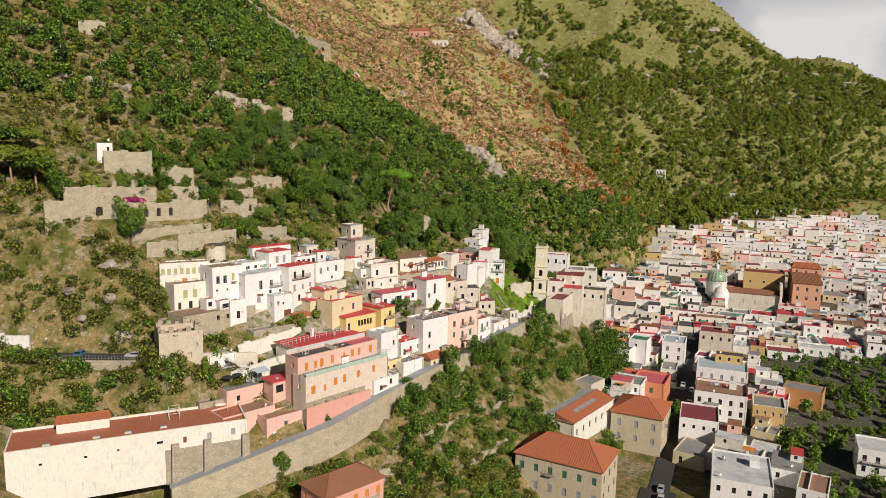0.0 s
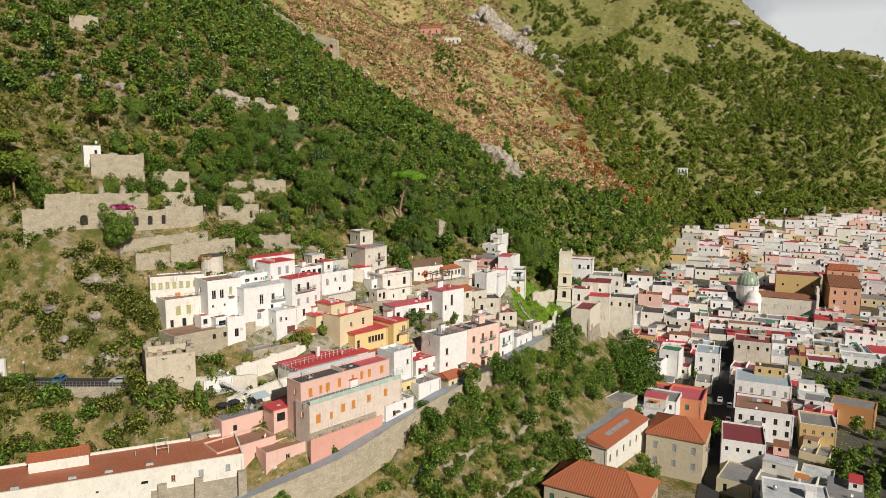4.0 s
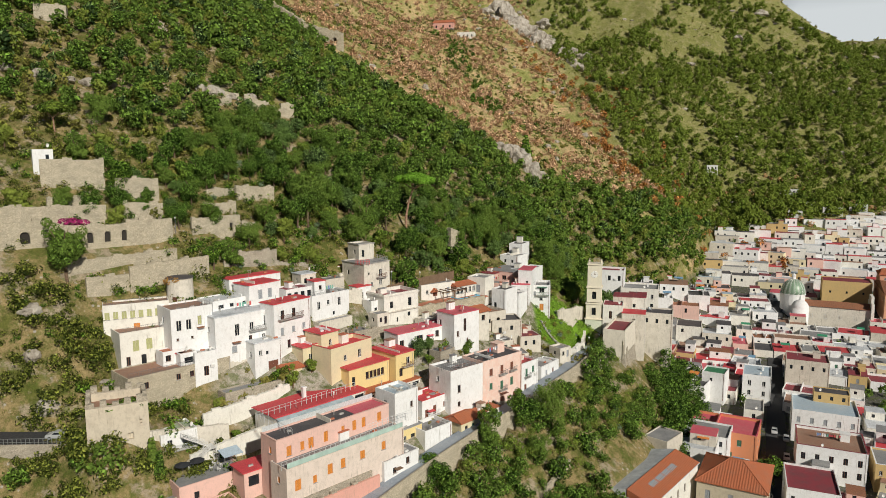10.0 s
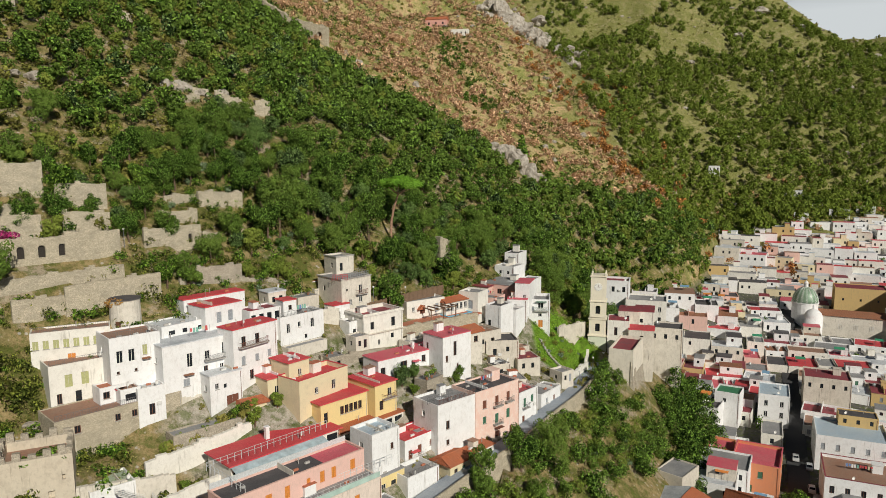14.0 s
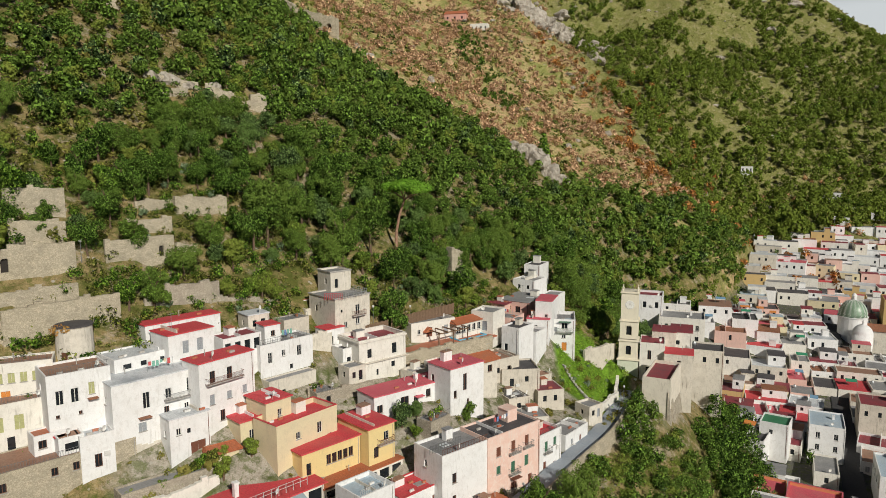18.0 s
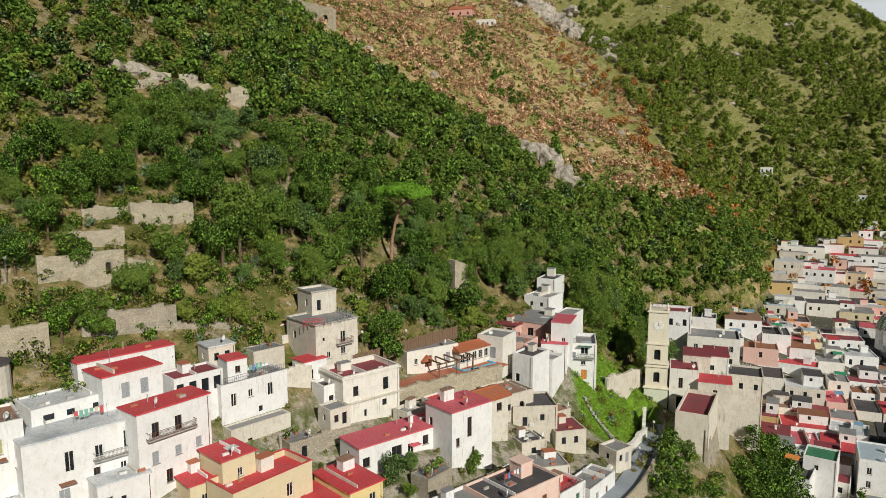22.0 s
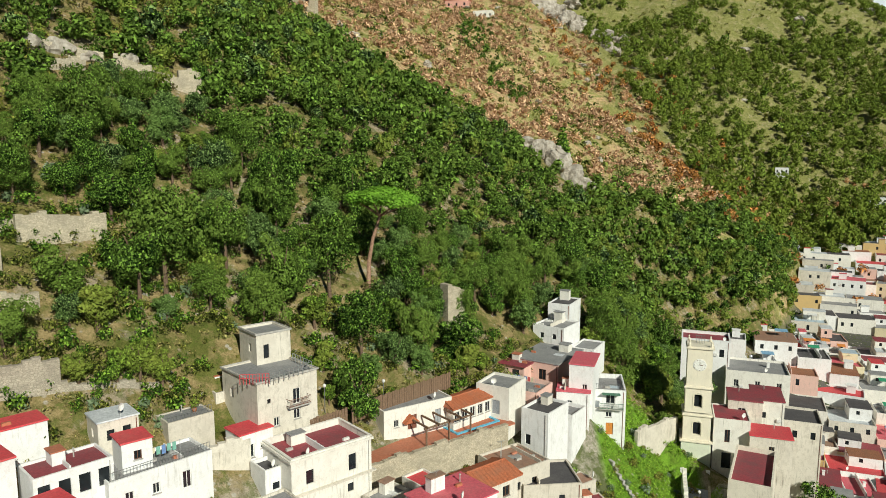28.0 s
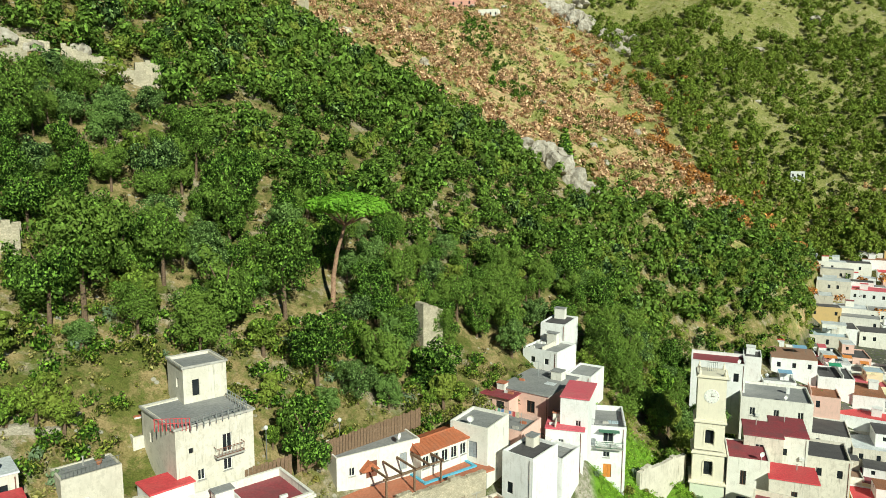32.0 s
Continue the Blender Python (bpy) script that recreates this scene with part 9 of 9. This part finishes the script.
# ---- gardens and greenery between the houses ----
BOUGAIN = foliage("magenta_blossom", (0.30, 0.02, 0.12), (0.55, 0.05, 0.22), (0.35, 0.05, 0.15))
GRASS = foliage("grass_blades", (0.12, 0.26, 0.02), (0.34, 0.56, 0.06), (0.30, 0.44, 0.06))
AGAVE = foliage("grey_green_leaves", (0.13, 0.18, 0.12), (0.28, 0.34, 0.24), (0.18, 0.25, 0.12), contrast=0.5)
for _x, _y, _s, _k in ((-46, 189, 0.9, 0), (-43.6, 186.6, 0.8, 2), (-49.6, 186.4, 0.7, 1), (-52.5, 183.0, 0.6, 1), (-40.6, 190.6, 0.7, 2), (-38.6, 187.8, 0.6, 2), (-19.0, 206.4, 0.9, 1), (-16.6, 208.2, 0.7, 1), (-21.4, 204.4, 0.6, 0),
                       (-7.6, 213.6, 0.7, 0), (-4.0, 216.0, 0.6, 0), (-36.0, 178.6, 0.5, 2), (-48.0, 176.6, 0.6, 2), (-51.0, 173.0, 0.6, 2), (-45.0, 180.0, 0.6, 2), (-54, 216, 0.8, 2), (-51, 219, 0.9, 2), (-47, 222, 0.8, 2), (-57, 212, 0.8, 2), (-60, 208, 0.9, 0), (-63.5, 206, 0.8, 0), (-66, 202, 0.9, 2),
                       (-42.6, 151.6, 1.5, 2), (-31, 158.0, 0.5, 0), (-28.8, 233.6, 0.7, 2), (-27.0, 237.6, 0.8, 2), (-24.4, 241.6, 0.8, 1), (-30.8, 238.0, 0.8, 2), (-17.6, 248.0, 1.0, 1), (-21.5, 246.0, 1.0, 1), (-12.4, 252.0, 0.8, 2), (-8.4, 256.4, 0.7, 2), (-5.2, 261.0, 0.8, 0),
                       (-70.6, 213.0, 1.1, 0), (-66.6, 213.8, 0.9, 0), (-76.0, 207.0, 0.9, 0), (-79.4, 209.6, 0.8, 1), (-83.4, 205.6, 0.9, 0), (-87.6, 201.6, 1.0, 0), (-91.0, 196.6, 0.8, 0), (-95.4, 193.0, 0.9, 0), (-76.6, 215.6, 1.2, 0), (-80.4, 217.0, 1.0, 1), (-60.8, 224.0, 1.1, 0), (-62.6, 230.0, 1.2, 0), (-57.2, 232.0, 1.1, 0), (-55.0, 240.0, 1.2, 0), (-52.0, 246.0, 1.1, 0), (-63.6, 241.0, 1.2, 0), (-70.4, 206.6, 0.8, 2), (-58.6, 222.0, 0.9, 1), (-50.4, 230.6, 0.8, 1), (-46.8, 236.6, 0.9, 0), (-42.4, 243.0, 1.0, 1), (-66, 248, 1.2, 0), (-70, 240, 1.1, 0), (-74, 234, 1.0, 0), (-80, 226, 1.1, 0), (-84, 218, 1.0, 0), (-88, 211, 1.0, 1), (-78, 246, 1.2, 0), (-86, 234, 1.1, 0), (-92, 222, 1.0, 0), (-96, 212, 1.0, 0)):
    plant(("oak_tree", "olive_tree", "broadleaf_tree")[_k], (OAKS, OLIVES, BRIGHTS)[_k], _x, _y, ("dense dark green evergreen tree by a terrace wall", "grey-green olive tree on a garden terrace", "bright green garden tree beside the houses")[_k], "tree", "garden trees", 0.8 * _s)
for _x, _y, _s in ((-2.4, 188.6, 1.05), (5.4, 197.4, 0.95), (12.2, 203.0, 0.9), (-12.6, 176.2, 0.9), (8.6, 192.4, 0.8), (-38.8, 145.0, 0.6)):
    plant("bluff_tree", OAKS, _x, _y, "bushy green tree below the lane's wall", "tree", "trees on the bluff", _s)
for _x, _y in ((-58.8, 157.6), (-57.4, 154.6), (-60.4, 158.4)):
    t = thing("cypress", pose(_x, _y, float(land(_x, _y)) - 0.5), "small dark columnar cypress beside the tower", "tree", "cypresses")
    part("trunk", OAKS[0][0], t, "", Matrix.Scale(0.35, 4))
    part("crown", quads_mesh("crown", crown_leaves(_rng, [(0, 0, 1.6 + 0.9 * k, 1.0 - 0.12 * k, 1.2) for k in range(5)], 600, 0.26), OAK), t)
for _x, _y, _s in ((-111, 178, 1.0), (-116, 176, 1.1), (-121, 181, 1.0), (-109.5, 214, 0.8), (-127, 176, 1.0), (-118, 186, 0.9)):
    t = thing("umbrella_pine", Matrix.LocRotScale((_x, _y, float(land(_x, _y)) - 0.4), Euler((0, 0, _x)), (_s, _s, _s)), "spreading umbrella pine on the hillside", "tree", "umbrella pines")
    part("trunk", Shape().tube((0, 0, -1), (0.3, 0.2, 6.5), 0.32, 0.22, 7).tube((0.3, 0.2, 6.3), (2.6, 1.0, 9.0), 0.16, 0.06, 5).tube((0.3, 0.2, 6.3), (-2.0, -1.4, 9.0), 0.16, 0.06, 5).mesh("trunk", PINE_BARK), t)
    part("crown", quads_mesh("crown", crown_leaves(_rng, [(0, 0, 9.6, 4.0, 0.45), (2.8, 1.0, 9.2, 2.4, 0.5), (-2.6, -1.6, 9.4, 2.6, 0.5), (0.4, 2.8, 9.0, 2.2, 0.5), (0.6, -2.9, 9.0, 2.3, 0.5)], 1900, 0.38, 0.5), PINE), t)
t = thing("conical_pine", pose(14.4, 400.0, float(land(14.4, 400.0)) - 0.5), "lone bright green conical pine on the burnt slope", "tree")
part("trunk", OAKS[0][0], t)
part("crown", quads_mesh("crown", crown_leaves(_rng, [(0, 0, 3 + 2.4 * k, 3.6 - 0.62 * k, 0.8) for k in range(5)], 1200, 0.5), BRIGHT), t)
t = thing("bougainvillea", pose(-91.6, 189.8, 43.0, 0, 0, 45), "magenta flowering bush trailing over a ruined wall", "bush")
part("blossom", quads_mesh("blossom", crown_leaves(_rng, [(0, -0.6, 2.2, 1.5, 0.6), (2.0, -0.6, 2.0, 1.3, 0.6), (-1.6, -0.4, 2.5, 1.2, 0.6)], 500, 0.26), BOUGAIN), t)


def bank(x, y):
    """The green bluff between the lane and the valley, and the slope below the castle road."""
    along, across = 0.6 * x + 0.8 * (y - 200), 0.8 * x - 0.6 * (y - 200)
    return (across > np.interp(along, _lane[:, 0], _lane[:, 1]) + 3.6) & (across < 40) & (along > -75) & (along < 90) & ~((np.abs(x - 38) < 9) & (y > 246)) & ~((x > 30) & (y > 262)) & (land(x, y) > -30.2) & ((x < 50 + 0.45 * np.maximum(0, 300 - y)) & ~np.vectorize(lambda p, q: x.size < 20000 and covered(p, q, 1.6))(x, y) & (y < 305) | (across < 10) & (x < 46))


def gully(x, y):
    """The overgrown hollow between the village's end, the bell tower and the wood."""
    return ((x > 15) & (x < 60) & (y > 268) & (y < 345) & (y > 276 - 0.55 * (x - 15)) & ~((x > 26) & (y < 278)) & ~((np.abs(x - 42) < 14) & (np.abs(y - 298) < 12)) & ~((x > 44) & (y < 310))).astype(float)


def bastion_foot(x, y):
    """The dark wooded fall below the chapel bastion."""
    return ((x > 45.5 + 0.45 * np.maximum(0, y - 256)) & (x < 64 + 0.12 * (y - 240)) & (y > 228) & (y < 300) & (land(x, y) > -27)).astype(float)


forest("bastion_trees", OAK, scatter(40, 76, 226, 302, 3.6, lambda x, y: bastion_foot(x, y) * 0.9, 0.6, 1.2), 3.2, 7.0, 760, 0.24, "dark dense trees below the chapel bastion")
forest("gully_trees", OAK, scatter(14, 60, 262, 345, 4.2, lambda x, y: gully(x, y) * 0.9, 0.6, 1.2), 2.9, 6.0, 620, 0.24, "dark green trees crowding the hollow behind the bell tower")
forest("gully_bushes", BRIGHT, scatter(14, 60, 262, 345, 3.0, lambda x, y: gully(x, y) * 0.75, 0.5, 1.2), 2.0, 3.0, 320, 0.2, "bright green bushes in the hollow behind the bell tower")
for _k in range(16):
    plant("garden_shrub", SHRUBS if _k % 3 else BRIGHTS, -56.0 + 0.75 * _k + _rng.uniform(-0.5, 0.5), 177.0 + 0.8 * _k + _rng.uniform(-0.6, 0.6), "green hedge bush along the garden path", "bush", "garden bushes", 1.0 if _k % 3 else 0.42)
forest("bluff_bushes", SHRUB, scatter(-70, 75, 120, 300, 2.1, lambda x, y: bank(x, y) * ((y - 141.1) * 0.891 - (x + 70.0) * 0.454 < -9) * (0.5 + 0.5 * clump(x, y, 2.0, 1.0)), 0.6, 1.3), 2.1, 2.8, 330, 0.19, "tangled yellow-green bushes on the steep bluff below the lane")
forest("bluff_dark_bushes", OAK, scatter(-70, 85, 120, 320, 3.4, lambda x, y: bank(x, y) * np.where(x > 20, 0.97, 0.35 + 0.5 * clump(x, y, 2.6, 2.0)), 0.5, 1.4), 2.7, 4.4, 760, 0.22, "dark green trees and ivy covering the bluff")
forest("bluff_agaves", AGAVE, scatter(-60, 60, 130, 270, 6.0, lambda x, y: bank(x, y) * 0.3, 0.5, 1.1), 1.3, 1.6, 110, 0.36, "grey-green agaves and prickly pears on the bluff")
forest("bluff_grass", GREENGRASS, scatter(-72, 75, 120, 305, 1.7, lambda x, y: bank(x, y) * 0.8, 0.5, 1.3), 1.0, 0.7, 24, 0.2, "grass and weeds on the bluff")
forest("slope_agaves", AGAVE, scatter(-75, 10, 205, 262, 5.0, lambda x, y: bare_slope(x, y) * 0.45 * (0.3 + clump(x, y, 2.0, 6.0)), 0.5, 1.2), 1.3, 1.6, 120, 0.24, "blue-green agaves and prickly pears on the slope")
forest("bluff_ivy", BRIGHT, scatter(-60, 75, 130, 300, 2.8, lambda x, y: bank(x, y) * (0.2 + clump(x, y, 1.8, 5.0)) * 0.8, 0.5, 1.3), 2.0, 2.6, 300, 0.18, "bright green creepers and ivy on the bluff")
stone_wall(-67.0, 157.0, -52.0, 172.0, 5.0, "tall plastered retaining wall beside the castle tower", z0=6.0, z1=8.0, material=BARE, name="retaining_wall")
stone_wall(-56.0, 163.5, -42.0, 178.0, 3.0, "garden retaining wall below the footpath", z0=4.0, z1=7.4, material=CREAM, name="retaining_wall")
stone_wall(-104.0, 178.0, -96.0, 186.5, 3.0, "upper wall of the ruined terrace", z0=49.0, z1=48.6)
stone_wall(-90.0, 205.0, -83.0, 212.0, 3.0, "pale terrace wall under young trees", z0=54.0, z1=53.6)
stone_wall(-83.0, 196.0, -76.0, 203.5, 3.2, "stone terrace wall with a broken end", z0=45.0, z1=44.6)
stone_wall(-78.0, 187.0, -66.0, 199.5, 2.6, "long dry-stone wall above the round tower", z0=36.0, z1=36.6)
forest("tower_slope_bushes", SHRUB, scatter(-150, -50, 118, 176, 2.4, lambda x, y: ((y < 156.5) | (y > 163.5) & (x < -77)) * (y > 140) * ((y - 141.1) * 0.891 - (x + 70.0) * 0.454 > 8.0) * 0.85, 0.6, 1.5), 2.1, 3.0, 300, 0.21, "yellow-green bushes on the slope round the castle tower")
forest("tower_slope_trees", OAK, scatter(-150, -54, 138, 155, 3.6, lambda x, y: ((y - 141.1) * 0.891 - (x + 70.0) * 0.454 > 9.0) * 0.8, 0.6, 1.25), 2.9, 4.8, 520, 0.28, "dark green trees on the slope below the castle road")
forest("upper_orchard_bushes", BRIGHT, scatter(-60, -2, 212, 268, 3.4, lambda x, y: ((y > 226 + 0.62 * (x + 35)) & (y < 252 + 0.62 * (x + 35)) & (y < wood_low(x) + 8) & ~((np.abs(x + 36) < 9) & (np.abs(y - 229) < 9)) & ((x < -31) | (y > 248 + 0.85 * (x + 20)))) * 0.42, 0.35, 0.8), 1.7, 2.0, 170, 0.28, "bright green brambles and garden shrubs behind the houses")
forest("lawn_grass", GRASS, scatter(12, 31, 238, 276, 0.75, lambda x, y: ((y > 243 + 0.2 * (x - 14)) & (y < 277 - 0.3 * (x - 14))) * 0.9, 0.5, 1.0), 0.8, 0.5, 46, 0.14, "vivid green grass bank beside the bell tower")
forest("garden_trees_town", OAK, scatter(95, 200, 180, 300, 6.0, lambda x, y: np.vectorize(garden)(x, y) * np.vectorize(lambda a, b: free(a, b, 2.5))(x, y) * 0.85, 0.6, 1.1), 3.2, 5.6, 300, 0.45, "dark orchard trees filling the gardens of the town")
forest("town_greens", OAK, scatter(55, 260, 250, 520, 16.0, lambda x, y: 0.25 * (land(x, y) < 20), 0.4, 0.8), 2.6, 6.5, 140, 0.5, "scattered garden trees among the town roofs")
forest("village_weeds", SHRUB, scatter(-62, 16, 172, 246, 2.6, lambda x, y: 0.28 + 0 * x, 0.3, 0.75), 1.2, 1.3, 70, 0.24, "weeds and shrubs growing between the village houses")
forest("lawn_bushes", AGAVE, scatter(12, 30, 236, 270, 3.4, lambda x, y: 0.45 + 0 * x, 0.5, 1.1), 1.2, 1.5, 120, 0.22, "grey-green bushes on the grass bank")
forest("lawn_shrubs", SHRUB, scatter(11, 30, 232, 272, 3.2, lambda x, y: 0.45 + 0 * x, 0.4, 1.1), 1.4, 1.8, 140, 0.22, "shrubs along the steps and walls of the grass bank")

# ---- details of single houses ----
def house_at(x, y):
    """The house whose middle stands at a place."""
    return next(o for o in scene.objects if o.type == "EMPTY" and abs(o.matrix_basis.translation.x - x) < 0.02 and abs(o.matrix_basis.translation.y - y) < 0.02)


def ring(w, d, z, out, high, material, name, owner, label=""):
    """A ledge round a house."""
    a, b = w / 2, d / 2
    s = Shape().box(-a - out, a + out, -b - out, -b - 0.003, z, z + high).box(-a - out, a + out, b + 0.003, b + out, z, z + high)
    s.box(-a - out, -a - 0.003, -b, b, z, z + high).box(a + 0.003, a + out, -b, b, z, z + high)
    part(name, s.mesh(name, material), owner, label)


_h = house_at(-27.4, 222.2)
ring(11.1, 7.5, 5.4, 0.45, 0.18, BARE, "ledge", _h, "worn plaster ledge between the storeys")
ring(11.1, 7.5, 9.55, 0.22, 0.3, CREAM, "cornice", _h)
for _x, _y, _w, _d, _hh, _m in ((-42.4, 210.6, 11.2, 5.2, 8.0, M_IRON), (-9.6, 199.9, 10.4, 7.2, 14.0, M_BROWNSH), (-56.0, 189.8, 14.2, 6.2, 12.1, M_WHITEIRON), (-65.4, 184.6, 8.6, 7.2, 9.0, M_IRON), (-75.6, 184.2, 12.6, 4.6, 6.5, M_IRON), (-71.4, 183.6, 16.0, 6.0, 7.5, M_IRON), (-66.0, 179.2, 21.0, 8.0, 7.0, M_IRON), (13.2, 262.4, 6.2, 9.0, 10.0, M_IRON), (-21.3, 185.1, 6.4, 6.0, 12.0, M_WHITEIRON), (5.6, 215.4, 6.6, 5.4, 11.0, M_IRON), (-14.6, 186.8, 7.6, 5.4, 7.0, M_IRON)):
    if _x != -56.0:
        front_rail(house_at(_x, _y), _w - 0.3, _d, _hh, _m)
ring(8.7, 9.0, 9.4, 0.2, 0.22, M_CONC, "terrace_edge", house_at(-35.2, 227.8), "concrete terrace edge")
ring(5.0, 5.2, 4.45, 0.15, 0.25, M_CONC, "roof_edge", house_at(-37.4, 232.6), "concrete roof edge")
# restaurant: glazed awning, its posts and the flowers under it
_r = house_at(-38.6, 183.0)
part("glass_awning", Shape().quad((-11.2, -3.9, 4.95), (-11.2, -6.0, 4.3), (7.0, -6.0, 4.3), (7.0, -3.9, 4.95)).quad((-11.2, -3.9, 4.9), (7.0, -3.9, 4.9), (7.0, -6.0, 4.25), (-11.2, -6.0, 4.25)).mesh("glass_awning", plain("awning_glass", (0.42, 0.52, 0.56), 0.2, 0, 0.5, 0.25, 0.7)), _r, "pale blue-grey glazed awning")
for _k in range(8):
    part("awning_post", Shape().box(-0.05, 0.05, -0.05, 0.05, 0, 4.25).mesh("awning_post", M_WHITEIRON), _r, "", pose(-11.0 + 2.55 * _k, -5.95, 0))
part("chimney", Shape().box(-0.35, 0.35, -0.35, 0.35, 0, 2.2).box(-0.45, 0.45, -0.45, 0.45, 2.2, 2.45).mesh("chimney", WHITE), _r, "white chimney", pose(-1.0, 1.4, 5.0))
for _k in range(9):
    _p = _r.matrix_basis @ Vector((-10.5 + 2.1 * _k, -5.0, 1.6))
    potted(_p.x, _p.y, _p.z, 1.7)
# long pink house: patched roof, glass rail, planters
_l = house_at(-31.7, 168.3)
part("roof_coating", Shape().box(5.0, 12.2, -2.2, 2.2, 15.7, 15.76).mesh("roof_coating", R_PINK), _l, "faded pink roof coating")
part("parapet_rail", Shape().box(-12.3, 12.3, 2.3, 2.36, 16.1, 17.0).mesh("parapet_rail", M_WHITEIRON), _l, "white roof railing")
part("glass_rail", Shape().box(-12.8, 12.8, -2.44, -2.40, 14.05, 14.95).mesh("glass_rail", plain("green_glass_rail", (0.42, 0.56, 0.50), 0.2, 0, 0.5, 0.15, 0.5)), _pk, "pale green glass terrace railing")
# awnings and little roofs over doors
for _x, _y, _u, _z, _w, _d, _m in ((-19.8, 213.3, 1.4, 4.8, 1.8, 5.6, R_PINK), (-1.6, 207.8, 0.0, 5.2, 2.2, 7.0, M_BROWNSH), (-15.7, 195.4, -2.4, 6.4, 1.8, 6.0, R_RED), (-66.6, 179.6, 1.0, 2.9, 1.6, 3.2, R_RED), (-20.2, 174.2, -1.3, 5.9, 1.6, 4.0, M_WOOD), (13.2, 262.4, 0.6, 9.4, 3.0, 9.0, M_GREENSH), (-65.4, 184.6, 1.6, 4.6, 1.4, 7.2, OLDTILE), (-56.0, 189.8, -2.6, 6.2, 1.8, 6.2, OLDTILE)):
    part("door_canopy", Shape().box(_u - _w / 2, _u + _w / 2, -_d / 2 - 1.0, -_d / 2 - 0.01, _z, _z + 0.1, 0.02).mesh("door_canopy", _m), house_at(_x, _y), "small canopy over the door")
# outside stair of the villa
_v = thing("villa_stair", pose(-39.4, 224.6, 22.0, 0, 0, 50), "weathered stone stair climbing beside the villa", "stair")
_stp = Shape().box(-0.6, 0.6, -0.16, 0.16, -0.6, 0.18).mesh("step", M_CONC)
for _k in range(26):
    part("step", _stp, _v, "", pose(0, 0.32 * _k, 0.2 * _k))
part("side_wall", Shape().quad((-0.75, -0.4, -1.5), (-0.75, 8.4, -1.5), (-0.75, 8.4, 6.3), (-0.75, -0.4, 1.0)).quad((-0.95, -0.4, -1.5), (-0.95, -0.4, 1.0), (-0.95, 8.4, 6.3), (-0.95, 8.4, -1.5)).quad((-0.75, -0.4, 1.0), (-0.75, 8.4, 6.3), (-0.95, 8.4, 6.3), (-0.95, -0.4, 1.0)).quad((-0.95, -0.4, -1.5), (-0.75, -0.4, -1.5), (-0.75, -0.4, 1.0), (-0.95, -0.4, 1.0)).mesh("side_wall", BARE), _v)
# wires over the lane and clothes hung out to dry
_wr = np.random.default_rng(9)


def clothes_line(x, y, z, rot, w):
    t = thing("clothes_line", pose(x, y, z, 0, 0, rot), "washing hung on a line over a terrace", "clothes line", "clothes lines")
    part("line", Shape().tube((-w / 2, 0, 1.7), (w / 2, 0, 1.7), 0.012, 0.012, 4).tube((-w / 2, 0, 0), (-w / 2, 0, 1.8), 0.03, 0.03, 5).tube((w / 2, 0, 0), (w / 2, 0, 1.8), 0.03, 0.03, 5).mesh("line", M_STEEL), t)
    for k in range(int(w / 0.6)):
        c = ((0.75, 0.75, 0.74), (0.16, 0.26, 0.50), (0.55, 0.10, 0.10), (0.62, 0.55, 0.38), (0.20, 0.42, 0.34))[_wr.integers(5)]
        u, h, b = -w / 2 + 0.35 + 0.6 * k, _wr.uniform(0.5, 1.0), _wr.uniform(0.02, 0.08)
        part("garment", Shape().box(u - 0.22, u + 0.22, -b / 2, b / 2, 1.7 - h, 1.7, 0.02).mesh("garment", plain(f"cloth_{c[0]:.2f}", c, 0.9)), t)


clothes_line(-54.8, 190.6, 26.4, 50, 4.0)
clothes_line(-41.4, 211.0, 26.2, 52, 4.0)
clothes_line(-1.0, 208.4, 12.3, 46, 5.0)
clothes_line(-1.2, 254.2, 21.1, -26, 4.0)
clothes_line(93.0, 241.5, -20.8, -21, 6.0)
# no tree stands in a house
for _o in [o for o in scene.objects if o.type == "EMPTY" and o.name.split(".")[0] in ("oak_tree", "olive_tree", "broadleaf_tree")]:
    _p = _o.matrix_basis.translation
    if covered(_p.x, _p.y, 1.0 if _o.get("group") == "garden trees" else 2.4 * _o.matrix_basis.to_scale().x):
        for _c in list(_o.children) + [_o]:
            bpy.data.objects.remove(_c)
